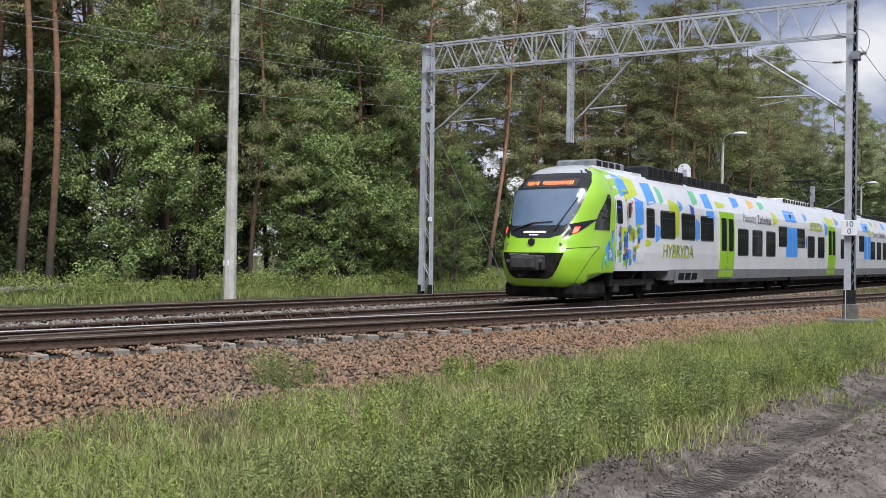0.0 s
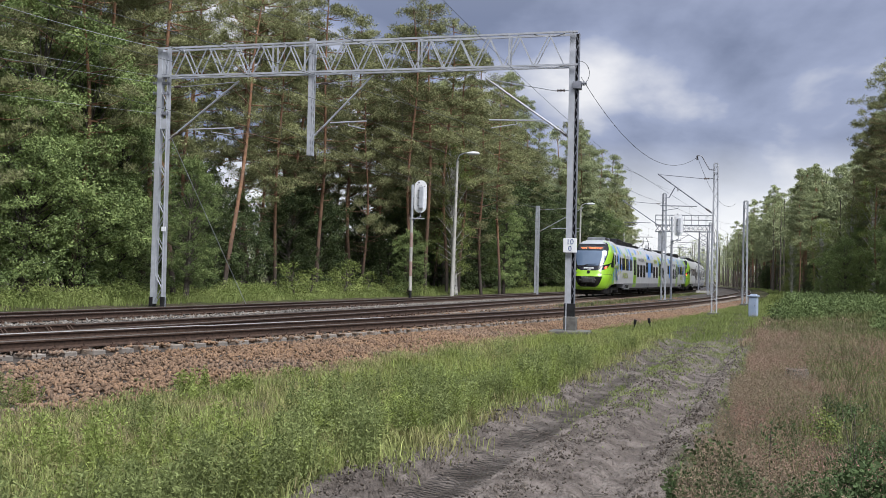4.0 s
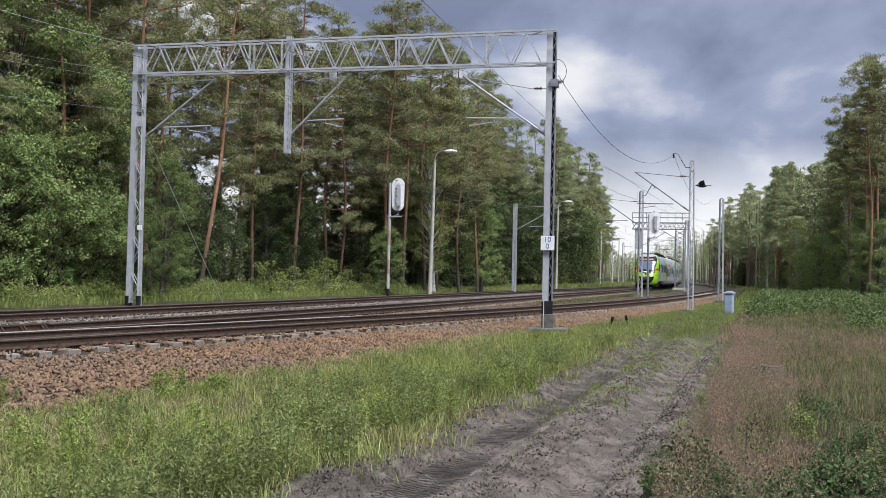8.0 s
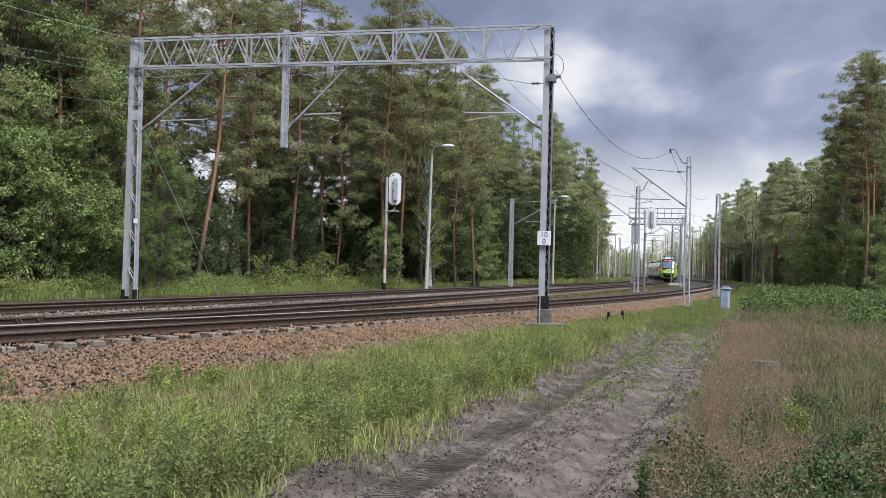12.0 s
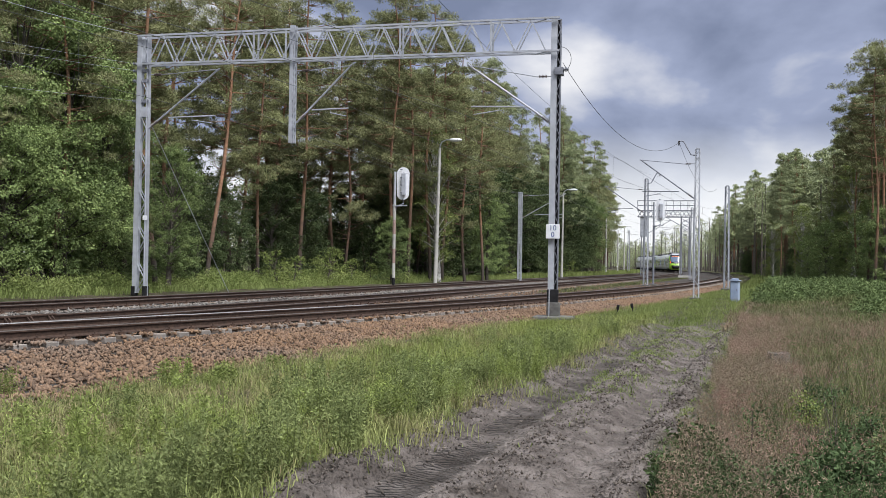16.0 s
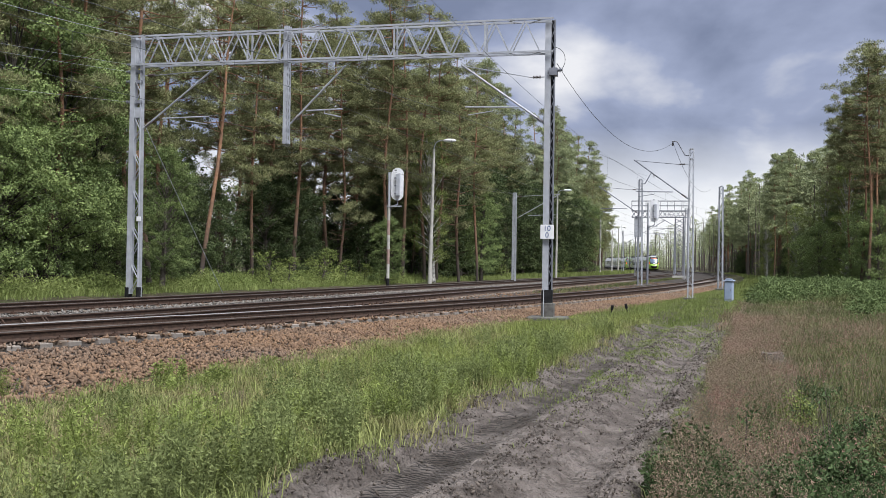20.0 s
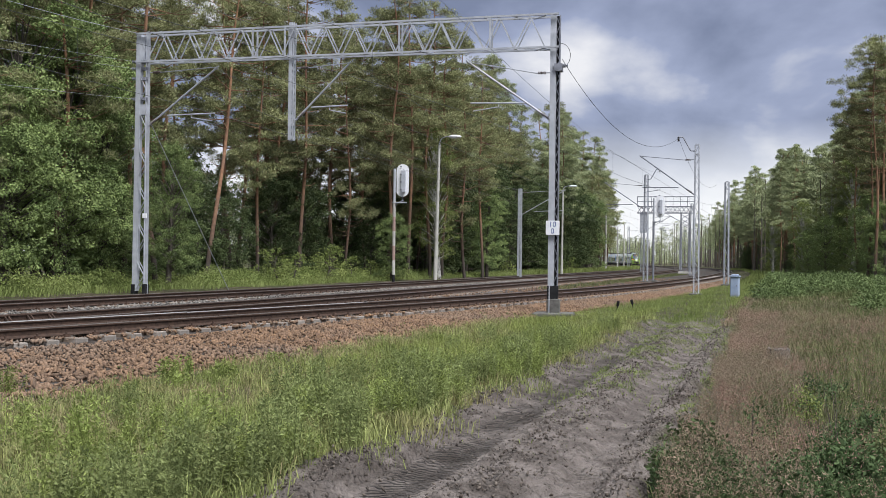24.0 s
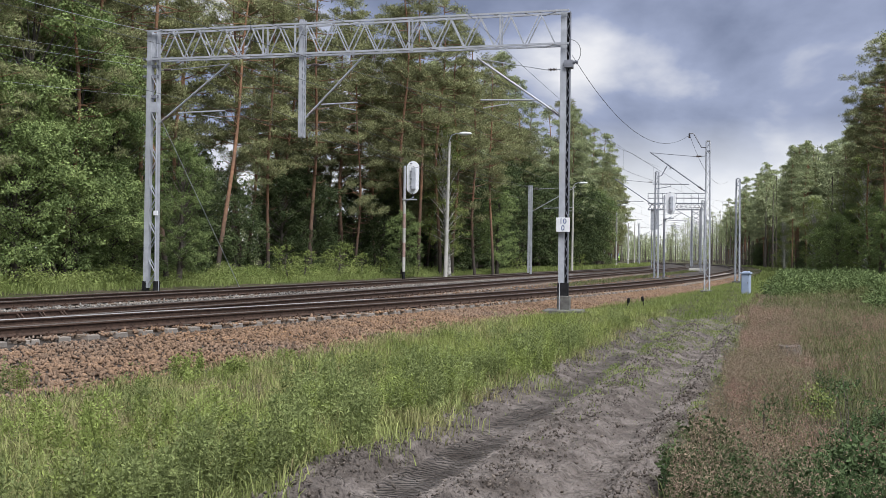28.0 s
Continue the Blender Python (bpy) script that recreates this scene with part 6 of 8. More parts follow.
def build_bird():
    """A small dark bird on spread wings; its x axis points the way it flies."""
    t = thing("bird", "small dark bird gliding on spread wings", "bird", Matrix.Translation((20, 20, 3.4)))
    bm = bmesh.new()
    bmesh.ops.create_uvsphere(bm, u_segments=12, v_segments=8, radius=1, matrix=Matrix.Diagonal((0.085, 0.03, 0.032, 1)))
    bmesh.ops.create_uvsphere(bm, u_segments=10, v_segments=6, radius=1, matrix=Matrix.Translation((0.085, 0, 0.012)) @ Matrix.Diagonal((0.03, 0.022, 0.022, 1)))
    rod(bm, (0.108, 0, 0.010), (0.132, 0, 0.006), 0.007, 0.001, 6)
    part("body", bm, M_BIRD, t, smooth=True)
    for e in (-1, 1):
        bm = bmesh.new()
        edge = [(0.055, 0.02), (0.075, 0.09), (0.045, 0.17), (-0.03, 0.24), (-0.035, 0.17), (-0.045, 0.09), (-0.05, 0.02)]
        lo = [bm.verts.new((x, e * y, 0.012 + y * 0.30)) for x, y in edge]
        hi = [bm.verts.new((x, e * y, 0.020 + y * 0.30)) for x, y in edge]
        bm.faces.new(lo)
        bm.faces.new(hi[::-1])
        for i in range(len(edge)):
            j = (i + 1) % len(edge)
            bm.faces.new((lo[i], hi[i], hi[j], lo[j]))
        bmesh.ops.recalc_face_normals(bm, faces=bm.faces)
        part("wing", bm, M_BIRD, t)
    bm = bmesh.new()
    lo = [bm.verts.new((x, y, 0.0)) for x, y in ((-0.07, -0.015), (-0.17, -0.045), (-0.15, 0), (-0.17, 0.045), (-0.07, 0.015))]
    hi = [bm.verts.new(v.co + Vector((0, 0, 0.008))) for v in lo]
    bm.faces.new(lo)
    bm.faces.new(hi[::-1])
    for i in range(5):
        bm.faces.new((lo[i], hi[i], hi[(i + 1) % 5], lo[(i + 1) % 5]))
    bmesh.ops.recalc_face_normals(bm, faces=bm.faces)
    part("tail", bm, M_BIRD, t)
    return t


BIRD_AZ, BIRD_Z = 14.4, 3.4
BIRD = build_bird()


def motions():
    # the bird crosses once, level and straight
    mid, way = polar(BIRD_AZ, 20.0, BIRD_Z), Vector((-math.cos(radians(BIRD_AZ)), math.sin(radians(BIRD_AZ)), 0))
    rows = []
    for t in (0.0, 3.0, 5.0, 6.0, 7.0, 8.0, 9.0, 10.0, 12.0, 16.0, 20.0, 24.0, 28.0):
        p = mid + way * 10.6 * (t - 8.0) + Vector((0, 0, max(-1.0, min(3.0, 0.85 * (8.0 - t)))))
        rows.append((t, between(p, p + way)))
    walk(BIRD, rows)
    times = [0.5 * i for i in range(9)] + [4.5 + 0.75 * i for i in range(31)] + [28.0]
    for car, mid, length in CARS:
        rows = []
        for t in times:
            s = tail_at(t) + mid
            p, q = place(s - length * 0.36, MID, RAIL_Z), place(s + length * 0.36, MID, RAIL_Z)
            rows.append((t, between((p + q) / 2, q)))
        walk(car, rows)

# ---- trees ----


def leaves(centres, radii, counts, size, rng, squash=0.7, droop=0.0, narrow=0.55, outward=0.6, face=0.0, tuft=False):
    """Many small four-cornered leaves scattered in clumps. Returns corners and triangles."""
    idx = np.repeat(np.arange(len(centres)), counts)
    n = len(idx)
    d = rng.normal(size=(n, 3))
    d /= np.linalg.norm(d, axis=1)[:, None]
    rad = rng.random(n) ** (0.30 if face or tuft else 0.45)
    pos = centres[idx] + d * rad[:, None] * radii[idx][:, None] * np.array([1, 1, squash])
    a = d * outward + rng.normal(size=(n, 3)) * (1.0 - outward * 0.5)
    a[:, 2] -= droop
    a /= np.linalg.norm(a, axis=1)[:, None]
    b = np.cross(a, (rng.normal(size=(n, 3)) * 0.45 + d * 0.7 + np.array([0, 0, 0.5])) if tuft else rng.normal(size=(n, 3)))
    b /= np.linalg.norm(b, axis=1)[:, None]
    if face:
        # leaves lie like scales on their clump, facing outwards and up
        nrm = d * face + rng.normal(size=(n, 3)) * (1 - face) * 0.6 + np.array([0, 0, 0.45])
        nrm /= np.linalg.norm(nrm, axis=1)[:, None]
        a = np.cross(nrm, rng.normal(size=(n, 3)))
        a /= np.linalg.norm(a, axis=1)[:, None]
        b = np.cross(nrm, a)
    ln = size * rng.uniform(0.6, 1.3, n)
    a, b = a * ln[:, None], b * (ln * narrow * 0.5)[:, None]
    co = np.stack([pos, pos + a * 0.5 + b, pos + a, pos + a * 0.5 - b], 1).reshape(-1, 3)
    base = np.arange(n) * 4
    tri = np.concatenate([np.stack([base, base + 1, base + 2], 1), np.stack([base, base + 2, base + 3], 1)])
    return co, tri


def tufts(cs, rs, k, part_r, rng, squash):
    """Break each clump into k smaller tufts that sit on its upper and outer side."""
    idx = np.repeat(np.arange(len(cs)), k)
    d = rng.normal(size=(len(idx), 3))
    d[:, 2] = np.abs(d[:, 2]) - 0.45
    d /= np.linalg.norm(d, axis=1)[:, None]
    out = rng.random(len(idx)) ** 0.4
    r = rs[idx]
    return cs[idx] + d * (out * r)[:, None] * np.array([1.12, 1.12, squash]), r * part_r * rng.uniform(0.75, 1.3, len(idx))


def limb_bm(bm, pts, r0, r1, n=7):
    k = len(pts)
    ring0 = None
    for i, p in enumerate(pts):
        p = Vector(p)
        d = (Vector(pts[min(i + 1, k - 1)]) - Vector(pts[max(i - 1, 0)])).normalized()
        s = d.orthogonal().normalized()
        u = d.cross(s)
        r = r0 + (r1 - r0) * i / (k - 1)
        ring = [bm.verts.new(p + r * (math.cos(q) * s + math.sin(q) * u)) for q in [2 * math.pi * j / n for j in range(n)]]
        if ring0:
            for j in range(n):
                bm.faces.new((ring0[j], ring0[(j + 1) % n], ring[(j + 1) % n], ring[j]))
        ring0 = ring


def pine(seed, h, crown=0.5, needles=30000, size=0.19, narrow=0.15, label="tall Scots pine with an orange trunk and ragged crown", mat=None, pads=7, pad=0.40, cone=0.0):
    rng = np.random.default_rng(seed)
    t = thing("pine_tree", label, "tree", Matrix.Translation((0, 0, -300)), "pines of the forest")
    bend = rng.uniform(-0.5, 0.5, 2)
    axis = lambda f: Vector((bend[0] * math.sin(f * 2.6) + 0.15 * math.sin(f * 9 + seed), bend[1] * math.sin(f * 2.2) + 0.15 * math.cos(f * 8), h * f))
    bm = bmesh.new()
    limb_bm(bm, [axis(i / 12) for i in range(13)], 0.122 * h / 18, 0.03, 9)
    start = 1 - crown
    cs, rs = [], []
    f = start - 0.12
    while f < 0.99:
        for k in range(int(rng.integers(1, 4))):
            a = rng.uniform(0, 2 * math.pi)
            g = (f - start) / (1 - start)
            reach = (2.3 * math.sin(math.pi * min(1, max(0.12, 0.25 + g * 0.72))) + 0.35) * rng.uniform(0.65, 1.1) * h / 18
            if cone and g > 0:
                reach = (2.5 * (1 - g) ** 0.85 + 0.25) * rng.uniform(0.6, 1.1) * h / 18
            if f < start and rng.random() < 0.6:
                reach *= 0.5
            p = axis(f)
            tip = p + Vector((math.cos(a) * reach, math.sin(a) * reach, reach * rng.uniform(-0.05, 0.45)))
            mid = p.lerp(tip, 0.55) + Vector((0, 0, -0.08 * reach))
            limb_bm(bm, [p, mid, tip], 0.034, 0.008, 4)
            if f > start - 0.05:
                for q, rr in ((0.58, 0.36), (1.0, 0.50)):
                    if q < 1 and reach < 1.0:
                        continue
                    c = p.lerp(tip, q) + Vector(rng.normal(size=3) * 0.12) + Vector((0, 0, 0.12))
                    cs.append(c)
                    rs.append(rr * rng.uniform(0.75, 1.35) * h / 18)
        f += rng.uniform(0.016, 0.040)
    cs.append(axis(0.985))
    rs.append(0.5)
    part("trunk", bm, M_BARK_PINE, t, "orange-brown trunk", True)
    cs, rs = tufts(np.array(cs), np.array(rs), pads, pad, rng, 0.42)
    co, tri = leaves(cs, rs, np.full(len(cs), max(5, needles // len(cs))), size, rng, 0.62, -0.5, narrow, 0.7, 0.0, True)
    fast("crown", co, tri, mat or M_NEEDLE, t)
    return t


def broadleaf(seed, h, wide, low, mat, bark, label, name, group, n_leaf=2700, size=0.24, lobes=46):
    rng = np.random.default_rng(seed)
    t = thing(name, label, "shrub" if h < 4.5 else "tree", Matrix.Translation((0, 0, -300)), group)
    bm = bmesh.new()
    top = h * 0.82
    lean = rng.uniform(-0.4, 0.4, 2) * h / 10
    axis = lambda f: Vector((lean[0] * f * f + 0.1 * math.sin(5 * f + seed), lean[1] * f * f, top * f))
    limb_bm(bm, [axis(i / 8) for i in range(9)], 0.022 * h + 0.01, 0.02, 7)
    cs, rs = [], []
    for i in range(lobes):
        f = low + (1 - low) * (i + rng.random()) / lobes
        g = (f - low) / (1 - low)
        prof = (0.55 + 0.45 * math.sin(math.pi * min(1, 0.15 + g * 0.75))) if g < 0.75 else max(0.12, 1.0 - (g - 0.75) * 3.2)
        a = rng.uniform(0, 2 * math.pi)
        reach = wide * prof * rng.uniform(0.35, 1.05)
        p = axis(min(1, f * 0.9))
        tip = Vector((p.x + math.cos(a) * reach, p.y + math.sin(a) * reach, h * f))
        limb_bm(bm, [p, p.lerp(tip, 0.5) + Vector((0, 0, 0.06 * reach)), tip], 0.010 * h * 0.35 + 0.006, 0.006, 4)
        cs.append(tip)
        rs.append(wide * rng.uniform(0.17, 0.33) + 0.12)
    part("trunk", bm, bark, t, "", True)
    cs, rs = tufts(np.array(cs), np.array(rs), 15 if h > 4.5 else 8, 0.32, rng, 0.88)
    w = rs ** 2 / (rs ** 2).sum()
    co, tri = leaves(cs, rs, np.maximum(4, (n_leaf * w).astype(int)), size, rng, 0.72, 0.25, 0.70, 0.45, 0.72)
    fast("crown", co, tri, mat, t)
    return t


# bearings and elevations of the wood's skyline as the camera sees it
EDGE_AZ = (2.0, 3.6, 5.0, 7.0, 8.4, 9.1, 9.9, 11.0)
EDGE_EL = (11.5, 10.2, 9.0, 8.2, 6.6, 4.5, 2.4, 1.6)
SKY_GAPS = ((-13.4, 1.2), (-8.1, 0.7), (-5.9, 1.3))  # bearings from the camera and half widths, cleared so that sky shows between trunks


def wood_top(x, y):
    """The cap on the wood's height by bearing, fitted to the camera's view: tall in its near corner, lower along the
    far edge.
    """
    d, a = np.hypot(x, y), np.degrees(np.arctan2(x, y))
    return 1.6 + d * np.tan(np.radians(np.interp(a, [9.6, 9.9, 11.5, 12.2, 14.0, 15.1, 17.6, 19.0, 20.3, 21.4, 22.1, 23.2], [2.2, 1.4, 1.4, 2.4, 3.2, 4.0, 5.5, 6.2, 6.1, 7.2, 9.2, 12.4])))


def plant_forest():
    rng = random.Random(11)
    pines = [pine(1, 17.5, 0.60), pine(2, 19.0, 0.55), pine(3, 16.0, 0.70), pine(4, 18.2, 0.64), pine(5, 20.0, 0.46), pine(6, 17.0, 0.76)]
    slim = [pine(7, 17.5, 0.62, 9000, 0.34, 0.22), pine(8, 16.0, 0.72, 9000, 0.34, 0.22), pine(9, 18.5, 0.56, 9000, 0.34, 0.22)]
    wood_pines = [pine(11, 17.5, 0.70, 30000, 0.23, 0.14, "tall pine of the wood along the bend", M_WOODNEEDLE, 6, 0.44, 1.0), pine(12, 16.5, 0.60, 30000, 0.23, 0.14, "tall pine of the wood along the bend", M_WOODNEEDLE, 6, 0.44, 1.0),
             pine(13, 18.5, 0.54, 30000, 0.23, 0.14, "tall pine of the wood along the bend", M_WOODNEEDLE, 6, 0.44, 1.0)]
    oaks = [broadleaf(21, 9.5, 2.5, 0.08, M_LEAF, M_BARK, "leafy oak at the forest edge", "oak_tree", "broadleaved trees", 52000, 0.086, 90),
            broadleaf(22, 11.5, 2.4, 0.12, M_LEAF, M_BARK, "tall leafy alder at the forest edge", "alder_tree", "broadleaved trees", 52000, 0.086, 96),
            broadleaf(23, 7.0, 2.2, 0.06, M_BUSH, M_BARK, "dark young oak at the forest edge", "oak_tree", "broadleaved trees", 30000, 0.098, 78),
            broadleaf(24, 13.5, 2.0, 0.14, M_LEAF2, M_BIRCH, "slender birch with light drooping leaves", "birch_tree", "broadleaved trees", 20000, 0.095, 92)]
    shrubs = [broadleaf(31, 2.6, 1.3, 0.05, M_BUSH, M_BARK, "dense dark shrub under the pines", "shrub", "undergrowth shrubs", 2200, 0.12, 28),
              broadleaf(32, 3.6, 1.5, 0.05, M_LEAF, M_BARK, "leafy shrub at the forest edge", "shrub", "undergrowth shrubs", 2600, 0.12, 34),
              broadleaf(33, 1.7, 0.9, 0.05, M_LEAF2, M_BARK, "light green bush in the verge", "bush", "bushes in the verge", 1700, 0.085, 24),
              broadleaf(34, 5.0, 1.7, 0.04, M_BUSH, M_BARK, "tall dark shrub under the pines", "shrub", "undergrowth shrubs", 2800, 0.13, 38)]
    heights = dict(zip(map(id, pines + slim + wood_pines + oaks + shrubs), (17.5, 19.0, 16.0, 18.2, 20.0, 17.0, 17.5, 16.0, 18.5, 17.5, 16.5, 18.5, 9.5, 11.5, 7.0, 13.5, 2.6, 3.6, 1.7, 5.0)))
    used = set()

    def thin(s, v):
        return any(abs(math.degrees(math.atan2(*place(s, v).xy)) - a) < w for a, w in SKY_GAPS)

    def put(src, s, v, k=1.0, tilt=0.0):
        p = place(s, v)
        if p.length < 9 or v < -30.3 and heights[id(src)] * k > 4.5 and thin(s, v):
            return
        if math.degrees(math.atan2(p.x, p.y)) > (9.0 if heights[id(src)] > 12 else 8.7 - math.degrees(2.0 * k / p.length)) and v < -19 and p.length > 60:
            return  # trees past these bearings are left out to keep the line in view
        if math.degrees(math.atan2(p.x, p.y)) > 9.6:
            # heights round the bend are capped by bearing to fit the skyline in view
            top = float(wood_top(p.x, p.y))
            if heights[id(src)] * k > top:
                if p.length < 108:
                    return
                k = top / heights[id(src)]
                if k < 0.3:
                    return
        p.z = on_ground(p) - 0.05
        m = Matrix.Translation(p) @ pose(0, 0, 0, rng.uniform(-tilt, tilt), rng.uniform(-tilt, tilt), rng.uniform(0, 360))
        if id(src) not in used:
            used.add(id(src))
            ob = src
            ob.matrix_world = m
        else:
            ob = copy_thing(src, m)
        ob.scale = (k, k, k)

    # the long forest edge beyond the tracks
    s = -22.0
    while s < 300:
        far = s > 105
        step = 2.6 if s < 105 else 4.6
        for v0, v1, odds in ((-28.5, -26.5, 0.55), (-33, -29.5, 0.85), (-39, -34, 0.8)):
            if rng.random() < odds * (0.8 if far else 1):
                if v0 < -29 and thin(s, 0.5 * (v0 + v1)) or 38 < s < 47 and v0 > -33.5:
                    continue
                put(rng.choice(slim if far or v0 < -33 else pines), s + rng.uniform(-1.2, 1.2), rng.uniform(v0, v1), rng.uniform(0.84, 1.06) * (0.92 if far else 1), 2.5)
        s += step
    # pines of the front row, some leaning along the line
    for s, v, i, k, lean in ((16.0, -26.9, 4, 0.95, -2.5), (17.1, -27.2, 4, 0.9, -2.5), (24.0, -28.6, 0, 1.0, 1), (31.6, -29.6, 1, 1.0, 3), (42.9, -27.8, 4, 0.92, 12), (47.6, -27.8, 3, 0.85, 1), (57.6, -28.0, 1, 0.95, 6), (59.5, -29, 0, 0.95, -2), (36.0, -31.0, 5, 1.05, 1), (39.6, -32.0, 3, 1.05, 0), (44.2, -31.6, 0, 1.05, 2), (46.0, -33.0, 1, 1.05, 0), (50.2, -31.2, 5, 1.0, 1), (53.4, -32.0, 3, 1.0, -1), (48.4, -29.8, 1, 0.95, -3), (34.2, -33.0, 1, 1.0, 0), (62.4, -31.0, 5, 0.95, 0), (66.0, -30.0, 3, 0.95, 2)):
        p = place(s, v)
        m = Matrix.Translation((p.x, p.y, on_ground(p) - 0.05)) @ Matrix.Rotation(-radians(lean), 4, Vector((math.cos(TURN), -math.sin(TURN), 0))) @ pose(0, 0, 0, 0, 0, rng.uniform(0, 360))
        ob = copy_thing(pines[i], m)
        ob.scale = (k, k, k)
    # a denser second row where the line begins to bend
    for i in range(15):
        put(pines[(0, 3, 5, 1, 2)[i % 5]], 57 + 3.3 * i, -30.2 - 1.7 * (i % 3), 0.90 + 0.02 * (i % 4), 2)
    for az, d, i, k in ((-2.2, 66, 1, 1.0), (-1.2, 68, 3, 1.02), (-0.2, 70, 0, 1.0), (0.9, 72, 5, 1.0), (1.9, 76, 1, 0.86), (-3.4, 63, 0, 1.04), (-16.5, 45, 1, 1.0), (-19.0, 44, 3, 1.0)):
        p = polar(az, d)
        s, v = unplace_many(np.array([p.x]), np.array([p.y]))
        put(pines[i], float(s[0]), float(v[0]), k, 1.5)
    # the wood's edge along the bend steps down towards the far end, heights fitted to the view
    for i in range(34):
        s = 70 + 4.2 * i + rng.uniform(-1, 1)
        v = rng.uniform(-29.5, -26.8)
        p = place(s, v)
        el = float(np.interp(math.degrees(math.atan2(p.x, p.y)), EDGE_AZ, EDGE_EL))
        top = 1.6 + p.length * math.tan(radians(el)) * rng.uniform(0.86, 1.0)
        src = rng.choice((wood_pines[0], wood_pines[1], wood_pines[2], pines[5])) if top > 8 else oaks[2]
        put(src, s, v, top / heights[id(src)], 2)
        if i % 2 == 0:
            put(oaks[2], s + 1.5, rng.uniform(-27.2, -25.8), min(1.5, top / 9.5), 3)
    # broadleaved trees before and under them
    for s, v, i, k in ((8, -29, 2, 1.0), (12.5, -29.5, 2, 0.9), (20.4, -28.6, 0, 0.92), (22.0, -28.0, 0, 1.0), (26.0, -31.0, 2, 0.95), (18.0, -30.5, 2, 0.95), (29.3, -27.6, 0, 1.2), (31.0, -27.0, 0, 1.0), (28.0, -27.0, 0, 0.8), (33.6, -27.2, 0, 0.8), (32.4, -28.0, 1, 0.95), (34.0, -28.6, 1, 0.85), (28.0, -30.2, 1, 1.0),
                       (38.0, -28.8, 2, 0.7), (43.5, -29.5, 2, 0.8), (46, -28.8, 2, 0.75), (51, -28.6, 2, 0.85), (54.3, -28.4, 2, 0.8), (56, -30, 2, 1.05), (60.5, -28.4, 2, 0.9), (64.5, -28.0, 2, 0.95), (68, -29, 2, 1.1), (75, -27.5, 3, 0.92),
                       (80, -28, 2, 1.3), (86, -27.6, 2, 1.15), (93, -27.4, 2, 1.35), (101, -27.8, 2, 1.5), (108, -27.2, 2, 1.4), (116, -27.5, 2, 1.6), (124, -27, 2, 1.5), (132, -26.6, 2, 1.6), (140, -26, 0, 1.1), (150, -26, 2, 1.6), (160, -26, 2, 1.6)):
        put(oaks[i], s, v, k, 3)
    # lighter crowns that lean out of the edge into the open
    for az, d, i, k in ((-15.6, 41.5, 1, 0.50), (-0.6, 68.0, 3, 0.78), (-3.2, 60.0, 0, 0.42), (2.2, 78.0, 1, 0.6)):
        p = polar(az, d)
        s, v = unplace_many(np.array([p.x]), np.array([p.y]))
        put(oaks[i], float(s[0]), float(v[0]), k, 3)
    for i in range(30):
        put(rng.choice(oaks[:3]), rng.uniform(-15, 150), rng.uniform(-38, -30.5), rng.uniform(0.55, 0.9), 3)
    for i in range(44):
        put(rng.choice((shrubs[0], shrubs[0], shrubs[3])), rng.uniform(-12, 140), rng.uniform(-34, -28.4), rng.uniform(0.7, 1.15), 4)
    # dark shrubs set deep, their tone standing in for shade inside the wood
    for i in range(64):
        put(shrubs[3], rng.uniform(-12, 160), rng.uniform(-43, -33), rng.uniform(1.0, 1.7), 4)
    for s, v, k in ((44.0, -24.6, 1.0), (46.2, -24.8, 0.85), (49.5, -24.4, 1.1), (51.2, -25.0, 0.95), (53.0, -24.5, 0.8), (12, -25.2, 0.8), (8.2, -25.6, 0.9), (57, -25, 0.7), (89, -24.6, 0.9), (110, -24.8, 1.2), (118, -24.5, 1.0)):
        put(shrubs[2], s, v, k, 4)
    # the wood on the right, which follows the bend
    for i in range(150):
        s = 80 + 190 * rng.random() ** 1.3
        edge = 3.2 if s < 95 else 3.2 - 6.0 * min(1, (s - 95) / 70)
        put(rng.choice(wood_pines), s, edge + 22 * rng.random() ** 1.8, rng.uniform(0.8, 1.04), 2)
    for s, v, k in ((79, 4.2, 1.06), (82, 6.6, 1.0), (85, 3.2, 0.98), (90, 5.5, 0.95), (76, 7.5, 1.05), (96, 2.6, 0.9)):
        put(pines[4], s, v, k, 2)
    for i in range(14):
        s = 90 + 120 * rng.random()
        edge = 3.4 if s < 95 else 3.4 - 6.0 * min(1, (s - 95) / 70)
        put(rng.choice((oaks[2], oaks[2], shrubs[3])), s, edge + rng.uniform(-0.8, 5), rng.uniform(0.45, 0.75), 3)
    for i in range(18):
        s = 78 + 150 * rng.random()
        edge = 3.0 if s < 95 else 3.0 - 6.0 * min(1, (s - 95) / 70)
        put(rng.choice((shrubs[0], shrubs[2], shrubs[3])), s, edge + rng.uniform(-1.0, 6), rng.uniform(0.6, 1.1), 4)
    # leafy shrubs and young trees in the light along that edge
    for i in range(12):
        s = 76 + 70 * rng.random() ** 1.2
        edge = 2.6 if s < 95 else 2.6 - 6.0 * min(1, (s - 95) / 70)
        put(rng.choice((shrubs[1], shrubs[1], shrubs[2])), s, edge + rng.uniform(-0.6, 3.5), rng.uniform(0.45, 0.9), 4)
